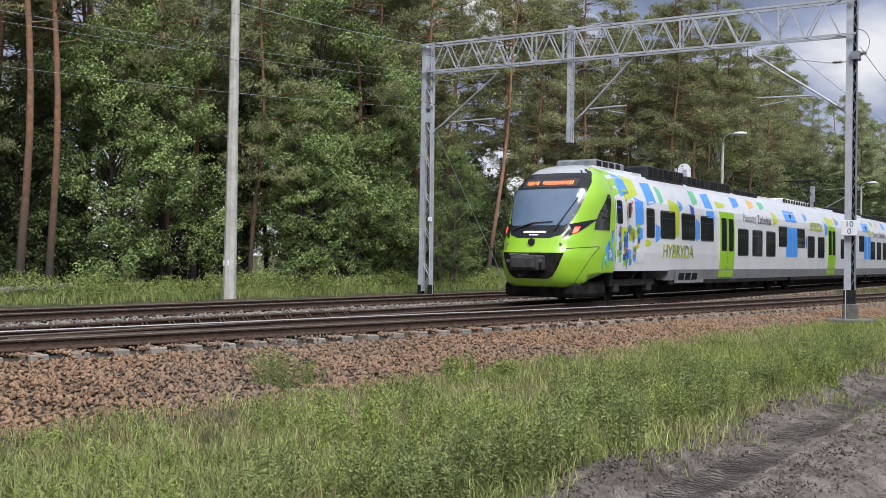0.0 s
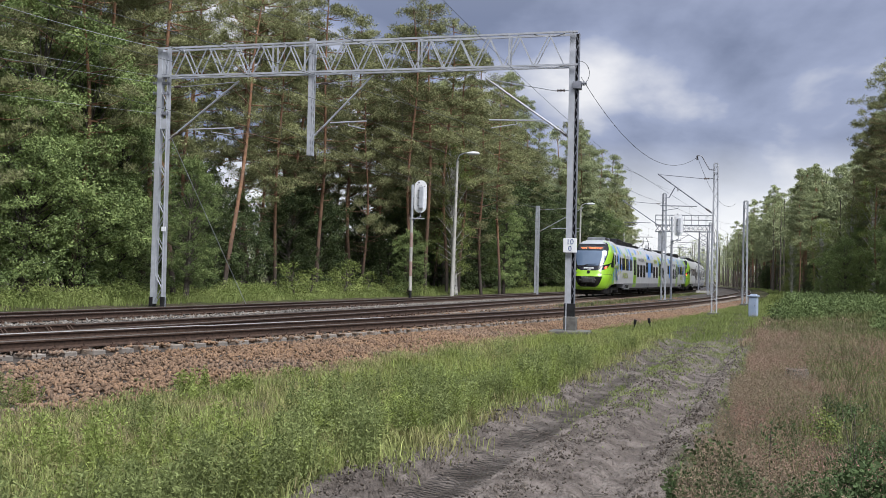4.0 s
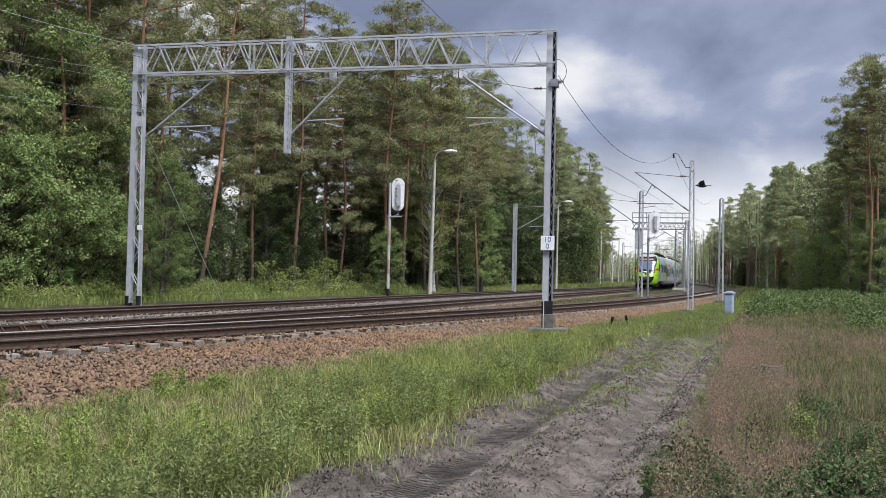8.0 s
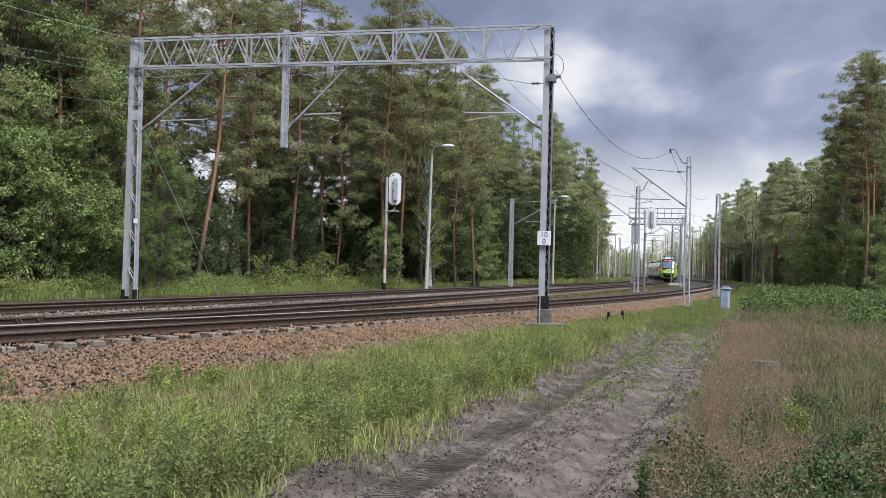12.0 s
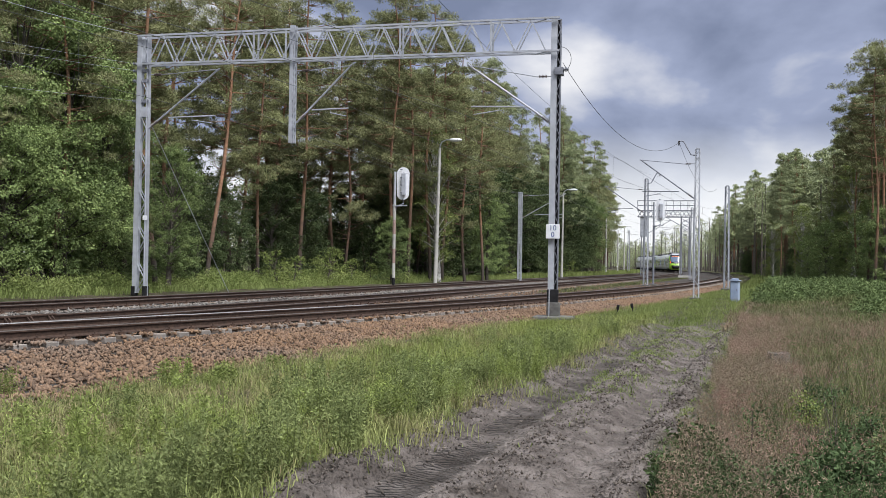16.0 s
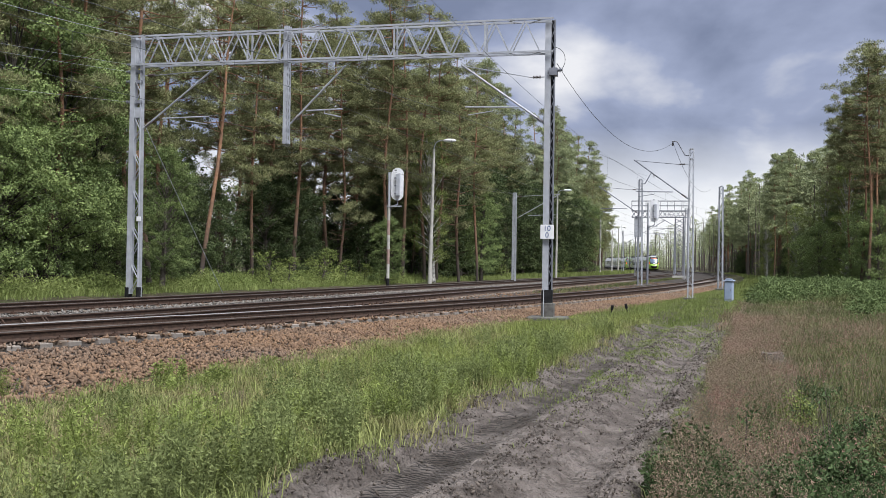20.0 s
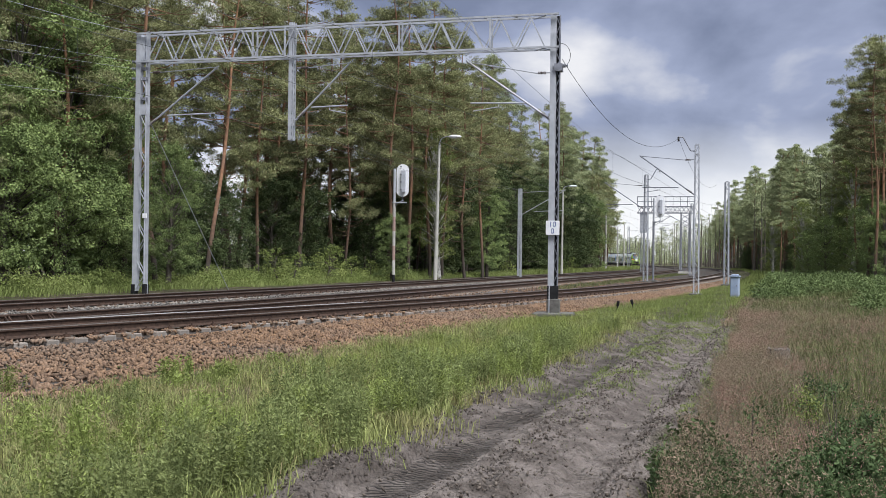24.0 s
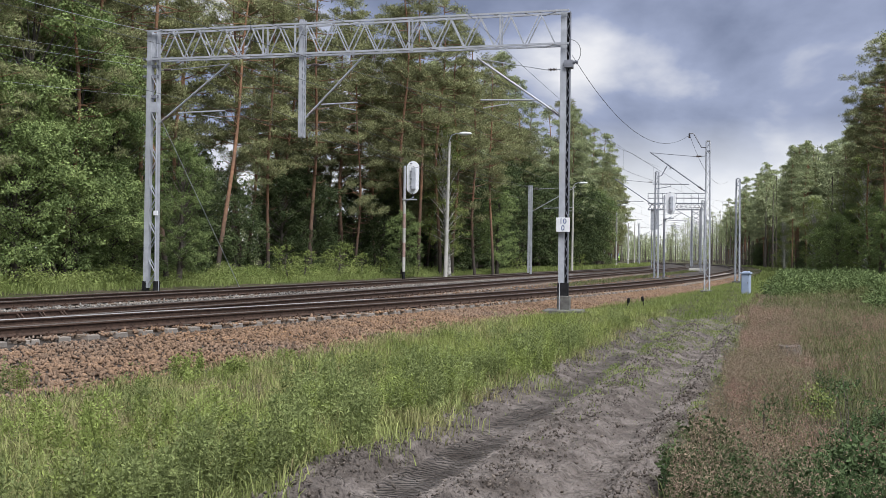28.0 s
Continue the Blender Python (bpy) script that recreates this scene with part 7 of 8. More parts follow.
    # young broadleaved trees, birches and bare-stemmed pines at its near corner
    for az, d, src, k in ((19.7, 82, oaks[0], 0.42), (20.5, 79, oaks[0], 0.52), (21.3, 84, oaks[1], 0.52), (22.1, 78, oaks[0], 0.50), (22.8, 76, oaks[1], 0.56), (23.5, 74, oaks[0], 0.6), (19.4, 88, oaks[3], 0.50), (17.9, 98, oaks[3], 0.46), (20.9, 86, oaks[3], 0.62), (21.9, 82, oaks[3], 0.72),
                          (22.2, 77, pines[4], 0.66), (22.7, 75, pines[4], 0.74), (23.1, 73, pines[4], 0.82), (23.4, 76, pines[4], 0.88), (21.5, 84, pines[4], 0.60), (20.2, 90, wood_pines[2], 0.62), (19.0, 92, wood_pines[1], 0.62), (21.0, 88, wood_pines[0], 0.66), (18.3, 97, wood_pines[2], 0.58), (22.4, 84, wood_pines[1], 0.86), (23.2, 82, wood_pines[2], 0.9)):
        p = polar(az, d)
        s, v = unplace_many(np.array([p.x]), np.array([p.y]))
        put(src, float(s[0]), float(v[0]), k, 2)
    for src in pines + slim + wood_pines + oaks + shrubs:
        if id(src) not in used:
            put(src, 200, -40)


def far_woods():
    """The deep and distant woods, and unseen ones added behind the camera for reflections: many small pines and bushes
    in one sheet.
    """
    g = np.random.default_rng(19)
    spots = []
    # low rows at v -49 to -40 are added to block light from behind
    for n, s0, s1, v0, v1, h0, h1 in ((240, 88, 300, 2, 14, 12, 16.5), (60, 150, 300, -3.5, 2, 11, 15), (150, -40, 300, -70, -41, 13, 18), (150, -40, 300, -66, -40, 3, 6), (260, -30, 170, -49, -40, 4.5, 7.8), (95, 290, 430, -70, -27, 12, 17), (60, 290, 430, -22, 24, 12, 17),
                                      (110, 95, 300, 14, 40, 13, 18), (230, 95, 300, 3, 24, 2.5, 6), (80, -50, 75, 26, 52, 13, 18), (60, -50, 75, 24, 40, 3, 6), (60, -90, -45, -60, 40, 12, 17)):
        for i in range(n):
            spots.append((s0 + (s1 - s0) * g.random(), v0 + (v1 - v0) * g.random(), h0 + (h1 - h0) * g.random()))
    spots = np.array(spots)
    x, y = place_many(spots[:, 0], spots[:, 1])
    # the woods that stand across the line where it bends out of sight
    az, d = np.radians(np.concatenate([g.uniform(3, 19, 260), g.uniform(4, 16.5, 420)])), np.concatenate([g.uniform(480, 570, 260), g.uniform(440, 480, 420)])
    x, y = np.concatenate([x, d * np.sin(az)]), np.concatenate([y, d * np.cos(az)])
    spots = np.concatenate([spots, np.stack([d, d, np.where(d > 478, g.uniform(9, 16, 680), g.uniform(4, 10, 680))], 1)])
    z, h = ground_z(x, y), spots[:, 2]
    # the same cap by bearing, fitted to the skyline in view
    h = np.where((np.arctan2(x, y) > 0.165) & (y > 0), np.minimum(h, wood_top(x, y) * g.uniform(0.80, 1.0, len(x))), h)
    az = np.degrees(np.arctan2(x, y))
    # deep trees cleared by bearing, so that the far bend shows to the camera
    open_line = (az > 8.6) & (az < 90) & (spots[:, 1] < -19) & (spots[:, 1] > -90) & (np.hypot(x, y) < 440)
    x, y, z, h, az, spots = (q[~open_line] for q in (x, y, z, h, az, spots))
    for a, w in SKY_GAPS:
        h = np.where((np.abs(az - a) < w + 0.6) & (spots[:, 1] < -30), np.minimum(h, 4.5), h)
    cs, rs = [], []
    for i in range(len(x)):
        tall = h[i] > 8
        k = 10 if tall else 6
        for j in range(k):
            f = ((0.45 if h[i] > 10.5 else 0.12) + (0.55 if h[i] > 10.5 else 0.86) * (j + g.random()) / k) if tall else (0.12 + 0.85 * (j + g.random()) / k)
            r = 1.7 * math.sin(math.pi * min(0.92, max(0.2, (f - 0.35) / 0.68))) if tall else 1.3
            a = g.uniform(0, 2 * math.pi)
            cs.append((x[i] + r * 0.7 * math.cos(a), y[i] + r * 0.7 * math.sin(a), z[i] + h[i] * f))
            rs.append(0.62 + 0.35 * g.random())
    cs, rs = tufts(np.array(cs), np.array(rs), 3, 0.58, g, 0.5)
    co, tri = leaves(cs, rs, np.full(len(cs), 15), 0.50, g, 0.5, -0.4, 0.17, 0.7, 0.0, True)
    up = np.where(h > 8)[0]
    ring = np.array([[math.cos(q), math.sin(q)] for q in [2 * math.pi * j / 5 for j in range(5)]])
    tv, tt = [], []
    for n, i in enumerate(up):
        for j in range(5):
            tv.append((x[i] + 0.17 * ring[j, 0], y[i] + 0.17 * ring[j, 1], z[i] - 0.2))
        for j in range(5):
            tv.append((x[i] + 0.05 * ring[j, 0], y[i] + 0.05 * ring[j, 1], z[i] + h[i] * 0.95))
        b = len(co) + n * 10
        for j in range(5):
            tt += [(b + j, b + (j + 1) % 5, b + 5 + (j + 1) % 5), (b + j, b + 5 + (j + 1) % 5, b + 5 + j)]
    ob = fast("far_woods", np.concatenate([co, np.array(tv)]), np.concatenate([tri, np.array(tt)]), M_WOODNEEDLE)
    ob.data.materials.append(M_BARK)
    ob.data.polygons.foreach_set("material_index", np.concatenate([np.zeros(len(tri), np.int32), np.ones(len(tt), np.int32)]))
    tagged(ob, "deep pine woods behind the forest edge, and unseen trees behind the camera", "woods", kind="stuff")


plant_forest()
far_woods()

# ---- grass, herbs and heath ----


def blades(name, mat, label, n, s0, s1, v0, v1, h0, h1, width, seed, lean=0.5, keep=None, z_off=0.0, category="grass", near_bias=1.0):
    """One sheet of single grass blades, each bent in three pieces."""
    rng = np.random.default_rng(seed)
    s = s0 + (s1 - s0) * rng.random(n) ** near_bias
    v = v0 + (v1 - v0) * rng.random(n)
    x, y = place_many(s, v)
    ok = np.ones(n, bool)
    az = np.degrees(np.arctan2(x, y))
    ok &= (az > -43) & (az < 27)
    ok &= np.hypot(x - PORTAL_R.x, y - PORTAL_R.y) > 0.85
    # tufts: keep more where the noise is high
    tuft = vnoise(x * 1.3, y * 1.3, seed % 7) * 0.6 + vnoise(x * 4.7, y * 4.7, seed % 5) * 0.5
    ok &= rng.random(n) < np.clip(0.72 + 0.5 * tuft, 0.12, 1)
    if keep is not None:
        ok &= rng.random(n) < keep(s, v)
    x, y, s, v, tuft = x[ok], y[ok], s[ok], v[ok], tuft[ok]
    n = len(x)
    z = ground_z(x, y) + z_off - 0.01
    h = rng.uniform(h0, h1, n) * (0.8 + 0.3 * np.clip(tuft, -1, 1))
    h *= np.clip((np.hypot(x - PORTAL_R.x, y - PORTAL_R.y) - 0.6) / 4.5, 0.22, 1)  # shorter round the mast, so that its footing stays in view
    a = rng.uniform(0, 2 * np.pi, n)
    ln = h * lean * rng.uniform(0.15, 1.0, n)
    w = width * rng.uniform(0.6, 1.4, n) / 2
    dx, dy = np.cos(a), np.sin(a)
    b = rng.uniform(0, 2 * np.pi, n)
    px, py = np.cos(b) * w, np.sin(b) * w
    root = np.stack([x, y, z], 1)
    side = np.stack([px, py, np.zeros(n)], 1)
    mid = root + np.stack([dx * ln * 0.35, dy * ln * 0.35, h * 0.6], 1)
    tip = root + np.stack([dx * ln, dy * ln, h * (1 - 0.25 * lean)], 1)
    co = np.stack([root - side, root + side, mid - side * 0.8, mid + side * 0.8, tip], 1).reshape(-1, 3)
    i = np.arange(n) * 5
    tri = np.concatenate([np.stack([i, i + 1, i + 3], 1), np.stack([i, i + 3, i + 2], 1), np.stack([i + 2, i + 3, i + 4], 1)])
    return tagged(fast(name, co, tri, mat), label, category, kind="stuff")


def verge(s, v):
    top = np.where(s < 25, -8.9, near_at(s) + 2.5)
    edge = np.clip((v - top) / 1.1, 0, 1)
    return (0.22 + 0.78 * edge ** 1.5) * np.clip(1.15 + 0.9 * vnoise(s * 0.9, v * 1.4, 8) - 0.35 * np.clip(-5.2 - road_w(s, v), 0, 1), 0.15, 1) * np.clip((-3.16 - road_w(s, v) + 0.16 * np.sin(s * 1.7) + 0.25 * vnoise(s * 2.1, v, 2)) / 0.55, 0, 1)


def road_free(s, v):
    w = road_w(s, v)
    road = (w > -3.45) & (w < -1.25)
    return np.where(road, np.clip((s - 9.5) / 20, 0.010, 1) * np.where(np.abs(w + 2.4) < 0.40, 1.9, 0.45), 1.0)


blades("verge_grass", M_GRASS, "unmown green grass between dirt road and ballast", 230000, 2.5, 30, -8.9, -3.0, 0.10, 0.30, 0.0075, 41, 0.9, verge, near_bias=1.3)
blades("tall_verge_grass", M_GRASS, "tall green grass along the dirt road", 40000, 3.0, 32, -6.6, -3.3, 0.24, 0.52, 0.006, 42, 0.7, lambda s, v: np.clip((-3.55 - road_w(s, v) + 0.2 * vnoise(s * 1.5, v, 3)) / 0.4, 0, 1) * np.where(vnoise(s * 0.5, v, 3) > 0.05, 1, 0.12), near_bias=1.2)
blades("lush_verge_grass", M_LUSH, "tall yellow-green grass beside the portal mast", 34000, 11, 33, -7.4, -3.9, 0.26, 0.56, 0.0075, 53, 0.7, lambda s, v: np.clip((-3.4 - road_w(s, v)) / 0.4, 0, 1) * np.clip((s - 10) / 8, 0, 1) * np.where(vnoise(s * 0.4, v * 0.8, 6) > -0.15, 1, 0.2))
blades("dry_verge_grass", M_STRAW, "dry straw among the green verge grass", 100000, 2.5, 26, -8.8, -3.4, 0.08, 0.30, 0.005, 43, 1.2, lambda s, v: verge(s, v) * np.where(road_w(s, v) > -4.4, 0.25, 1.0), near_bias=1.2)


def weeds():
    """Low broad-leaved weeds among the verge grass."""
    g = np.random.default_rng(71)
    n = 3000
    s, v = 2.8 + 25 * g.random(n) ** 1.3, -8.8 + 5.1 * g.random(n)
    x, y = place_many(s, v)
    ok = (g.random(n) < verge(s, v) * np.where(road_w(s, v) > -5.0, 1.0, 0.35)) & (vnoise(x * 0.9, y * 0.9, 4) > -0.3)
    x, y = x[ok], y[ok]
    h = g.uniform(0.05, 0.32, len(x))
    co, tri = leaves(np.stack([x, y, ground_z(x, y) + h], 1), np.full(len(x), 0.08), np.full(len(x), 16), 0.034, g, 0.9, -0.1, 0.42, 0.6)
    tagged(fast("verge_weeds", co, tri, M_BLUEHERB), "low leafy weeds among the verge grass", "weeds", kind="stuff")


weeds()
blades("trackside_grass", M_GRASSFAR, "green grass beside the near track", 80000, 28, 75, -7.6, -2.2, 0.06, 0.22, 0.012, 44, 0.5, lambda s, v: np.where(v > near_at(s) + 2.6, 1, 0) * road_free(s, v))
blades("far_trackside_grass", M_GRASSFAR, "distant green verge beside the bend", 26000, 70, 210, -6.2, 2.5, 0.2, 0.5, 0.05, 45, 0.5, lambda s, v: (v > near_at(s) + 3.0) * 1.0)
blades("forest_edge_grass", M_GRASSFAR, "lush bright grass below the forest", 60000, -6, 95, -27.5, -22.7, 0.15, 0.50, 0.018, 46, 0.9)
blades("far_forest_edge_grass", M_GRASSFAR, "distant bright grass below the forest", 20000, 90, 240, -26.5, -22.6, 0.3, 0.7, 0.06, 47, 0.5)
blades("dry_heath_grass", M_DRY, "dry reddish heath grass", 118000, 2.5, 26, -2.2, 6.5, 0.14, 0.42, 0.0038, 48, 1.2, lambda s, v: np.clip((road_w(s, v) + 1.02 + 0.22 * vnoise(s * 1.1, v * 0.4, 1) + 0.12 * vnoise(s * 3.1, v, 2)) / 0.25, 0, 1) * np.where(vnoise(s * 0.5, v * 0.7, 5) > -0.05, np.where(road_w(s, v) > 0.0, 0.10, 0.7), np.where(road_w(s, v) > 0.6, 0.25, 1.0)), near_bias=1.3)
blades("green_heath_grass", M_OLIVE, "olive green grass on the heath", 230000, 2.5, 45, -2.0, 8.0, 0.12, 0.42, 0.006, 49, 1.0, lambda s, v: np.clip(0.16 + 0.55 * (road_w(s, v) > 0.2) + 0.6 * (vnoise(s * 0.5, v * 0.7, 5) > -0.05) * (road_w(s, v) > -0.6) + 0.3 * (s > 20), 0, 1) * (road_w(s, v) > -1.1), near_bias=1.2)
blades("far_dry_heath_grass", M_DRY, "distant reddish heath grass", 26000, 24, 46, -2.8, 4.5, 0.2, 0.42, 0.011, 54, 0.9, lambda s, v: (road_w(s, v) > -1.4 + np.maximum(s - 30, 0) * 0.05) * np.where(vnoise(s * 0.3, v * 0.6, 4) > 0.1, 0.35, 1.0))
blades("far_heath_grass", M_OLIVE, "distant olive heath grass", 30000, 40, 95, -1.5, 6.5, 0.2, 0.45, 0.03, 50, 0.5)
blades("road_grass", M_GRASSFAR, "short grass between the ruts", 60000, 8, 30, -4.6, -1.3, 0.04, 0.11, 0.009, 51, 1.3, lambda s, v: road_free(s, v) * np.where(vnoise(s * 1.1, v * 2.0, 5) > 0.0, 2.0, 0.15))
blades("track_weeds", M_OLIVE, "sparse green weeds between the tracks", 9000, 50, 150, -12.9, -11.2, 0.08, 0.3, 0.03, 52, 0.6, z_off=0.35)


def panicles():
    """The fine airy seed heads that stand over the heath grass like a haze."""
    g = np.random.default_rng(73)
    n = 46000
    s, v = 4.5 + 24 * g.random(n) ** 1.2, -1.12 + 5.4 * g.random(n) ** 1.7
    v = v - 0.0475 * s + 0.56
    v = v + 0.16 * vnoise(s * 1.1, v * 0.4, 1)
    x, y = place_many(s, v)
    patch = billow(s * 0.42, v * 0.55, 3, 21)
    ok = g.random(n) < np.clip((0.62 - patch) * 3.2, 0.04, 1) * np.where(road_w(s, v) < 0.0, 1.0, np.where(s > 17, 0.5, 0.24))
    x, y = x[ok], y[ok]
    h = g.uniform(0.24, 0.54, len(x)) * (0.85 + 0.3 * vnoise(x * 0.9, y * 0.9, 3))
    co, tri = leaves(np.stack([x, y, ground_z(x, y) + h], 1), np.full(len(x), 0.034), np.full(len(x), 6), 0.022, g, 2.4, -0.4, 0.26, 0.5)
    tagged(fast("heath_panicles", co, tri, M_HAZE), "airy pinkish seed heads over the heath grass", "grass", kind="stuff")


panicles()


def herb(name, seed, h, stems, leaf, mat, label, group, spread=0.16, narrow=0.34, per=16):
    """An upright herb: several stems with pointed leaves all the way up."""
    rng = np.random.default_rng(seed)
    t = thing(name, label, "plant", Matrix.Translation((0, 0, -300)), group)
    bm = bmesh.new()
    cs, rs, cnt = [], [], []
    for k in range(stems):
        a, r = rng.uniform(0, 2 * math.pi), spread * math.sqrt(rng.random())
        hh = h * rng.uniform(0.6, 1.1)
        p0 = Vector((r * math.cos(a), r * math.sin(a), -0.03))
        p1 = p0 + Vector((rng.normal() * 0.10 * h, rng.normal() * 0.10 * h, hh))
        limb_bm(bm, [p0, p0.lerp(p1, 0.5), p1], 0.004, 0.002, 4)
        for i in range(7):
            cs.append(p0.lerp(p1, 0.15 + 0.85 * i / 6))
            rs.append(0.045 * (1.25 - i / 10))
            cnt.append(per)
    tagged(part("stem", bm, mat, t), kind="stuff")
    co, tri = leaves(np.array(cs), np.array(rs), np.array(cnt), leaf, rng, 0.6, -0.35, narrow, 0.8)
    fast("leaves", co, tri, mat, t)
    return t


def plant_herbs():
    rng = random.Random(5)
    kinds = [herb("verge_herb", 61, 0.46, 12, 0.036, M_HERB, "fresh green leafy herb in the verge", "herbs in the verge", 0.18, 0.30),
             herb("verge_herb", 62, 0.52, 14, 0.034, M_BLUEHERB, "grey-green leafy herb in the verge", "herbs in the verge", 0.20, 0.30, 22),
             herb("verge_herb", 63, 0.30, 12, 0.040, M_HERB, "low bright herb beside the ballast", "herbs in the verge", 0.22, 0.34)]
    used = set()

    def put(k, p, size):
        p = Vector((p[0], p[1], on_ground(p)))
        m = Matrix.Translation(p) @ pose(0, 0, 0, 0, 0, rng.uniform(0, 360))
        ob = kinds[k] if k not in used else copy_thing(kinds[k], m)
        used.add(k)
        ob.matrix_world = m
        ob.scale = (size, size, size)

    for az, d, k, size in ((-15.2, 14.4, 2, 1.2), (-12.6, 14.2, 2, 1.1), (-15.0, 13.5, 2, 0.8), (-25.8, 13.3, 1, 1.0), (-24.6, 13.0, 1, 0.9), (-23.5, 13.5, 0, 0.8), (-8.9, 11.3, 1, 1.0), (-7.2, 10.8, 1, 1.1), (-13.5, 9.2, 0, 1.1), (-16.4, 8.6, 0, 1.0),
                           (-19.5, 8.4, 0, 1.2), (-21.3, 8.8, 0, 1.2), (-22.8, 9.5, 0, 1.0), (-3.0, 13.8, 1, 0.9), (-1.6, 14.6, 1, 0.8), (-9.8, 8.9, 1, 0.8), (-25.5, 9.6, 0, 1.0), (-18.0, 11.0, 1, 0.8), (-5.5, 12.6, 1, 0.9), (2.5, 19.0, 1, 0.9), (0.6, 17.5, 1, 0.8)):
        put(k, polar(az, d), size)
    for i in range(80):
        s = 3.2 + 20 * rng.random() ** 1.4
        put(rng.choice((0, 0, 1)), place(s, rng.uniform(-5.8 if s > 6 else -6.6, -3.2 - 0.0475 * s)), rng.uniform(0.4, 0.95))
    # a bushy band of taller herbs along the road's edge
    for i in range(120):
        s = 3.8 + 13.5 * rng.random() ** 1.15
        w = -3.62 - 0.95 * rng.random() ** 1.4
        put(rng.choice((0, 1, 1)), place(s, w + 0.32 - 0.0475 * s), rng.uniform(0.55, 1.0))
    for i in range(14):
        put(2, place(4 + 18 * rng.random(), rng.uniform(-8.3, -6.8)), rng.uniform(0.4, 0.9))


plant_herbs()


def sapling(seed, h, n, leaf, mat, label, name="sapling"):
    rng = np.random.default_rng(seed)
    t = thing(name, label, "plant", Matrix.Translation((0, 0, -300)), "young plants on the heath")
    bm = bmesh.new()
    cs, rs = [], []
    for k in range(n):
        a = rng.uniform(0, 2 * math.pi)
        top = Vector((0.28 * h * math.cos(a) * rng.random(), 0.28 * h * math.sin(a) * rng.random(), h * rng.uniform(0.55, 1.0)))
        limb_bm(bm, [Vector((0, 0, -0.05)), top * 0.5 + Vector((0.02, 0, 0)), top], 0.0045, 0.002, 5)
        for i in range(6):
            cs.append(top * (0.35 + 0.65 * i / 5) + Vector(rng.normal(size=3) * 0.05))
            rs.append(0.09)
    tagged(part("stem", bm, M_BARK, t), kind="stuff")
    co, tri = leaves(np.array(cs), np.array(rs), np.full(len(cs), 18), leaf, rng, 0.6, 0.1, 0.5, 0.7)
    fast("leaves", co, tri, mat, t)
    return t


def plant_heath():
    rng = random.Random(9)
    for i, (az, d, h, n, leaf, mat, label) in enumerate((
            (14.2, 5.7, 0.62, 10, 0.15, M_BUSH, "dark leafy oak sapling beside the dirt road"), (12.6, 5.5, 0.48, 9, 0.14, M_BUSH, "dark leafy oak sapling beside the dirt road"),
            (15.6, 5.4, 0.45, 9, 0.14, M_LUPIN, "leafy sapling beside the dirt road"), (17.0, 6.4, 0.85, 2, 0.10, M_LUPIN, "thin bare-stemmed sapling on the heath"),
            (20.5, 5.6, 0.52, 12, 0.15, M_LUPIN, "grey-green lupin clump on the heath"), (22.2, 5.8, 0.48, 11, 0.15, M_LUPIN, "grey-green lupin clump on the heath"),
            (19.0, 5.3, 0.40, 9, 0.14, M_LUPIN, "grey-green lupin clump on the heath"), (21.2, 7.6, 1.05, 3, 0.10, M_LUPIN, "thin dead stem with pale leaves on the heath"),
            (24.0, 6.6, 0.50, 8, 0.12, M_OLIVE, "olive shrublet on the heath"), (22.8, 8.8, 0.45, 8, 0.11, M_LUPIN, "grey-green shrublet on the heath"),
            (19.6, 9.8, 0.55, 7, 0.10, M_LEAF2, "light green birch seedling on the heath"), (24.2, 8.0, 0.55, 7, 0.11, M_LUPIN, "grey-green shrublet on the heath"))):
        ob = sapling(100 + i, h * 0.70, n, leaf * 0.29, mat, label)
        p = polar(az, d + 1.6 if d < 6.7 else d + 0.6)
        ob.matrix_world = Matrix.Translation((p.x, p.y, on_ground(p))) @ pose(0, 0, 0, 0, 0, 40 * i)
    # lush lupins in the corner between road and heath
    lupins = [herb("lupin_clump", 81, 0.42, 16, 0.042, M_LUPIN, "dense leafy lupin clump on the heath", "lupins on the heath", 0.22, 0.30, 24),
              herb("lupin_clump", 82, 0.38, 15, 0.038, M_LUPIN, "dark green leafy lupin clump on the heath", "lupins on the heath", 0.24, 0.30, 24)]
    spots = [(rng.uniform(12.8, 16.4), rng.uniform(6.6, 7.3)) for i in range(12)] + [(rng.uniform(18.5, 27.0), rng.uniform(6.5, 7.7)) for i in range(20)] + [(rng.uniform(17.5, 26.5), rng.uniform(8.0, 13.0)) for i in range(16)]
    for i, (az, d) in enumerate(spots):
        p = polar(az, d)
        m = Matrix.Translation((p.x, p.y, on_ground(p))) @ pose(0, 0, 0, 0, 0, rng.uniform(0, 360))
        ob = lupins[i] if i < 2 else copy_thing(lupins[i % 2], m)
        ob.matrix_world = m
        k = rng.uniform(0.55, 0.9) * (0.7 if d > 7.8 else 1)
        ob.scale = (k, k, k)
    # bracken bank
    g = np.random.default_rng(77)
    n = 900
    s, v = 33 + 46 * g.random(n), -2.0 + 9 * g.random(n)
    ok = (v > -2.2 + (s - 33) * 0.02) & (billow(s * 0.16, v * 0.45, 2, 31) < 0.31) & ((s > 40) | (v > 0.5))
    x, y = place_many(s[ok], v[ok])
    z = ground_z(x, y)
    rise = 0.30 + 0.60 * np.clip((s[ok] - 36) / 14, 0, 1) + 0.45 * np.clip(vnoise(x * 0.45, y * 0.45, 6), -0.3, 1)
    co, tri = leaves(np.stack([x, y, z + rise * 0.6], 1), np.full(len(x), 0.56), np.full(len(x), 150), 0.20, g, 0.7, 0.3, 0.20, 0.6)
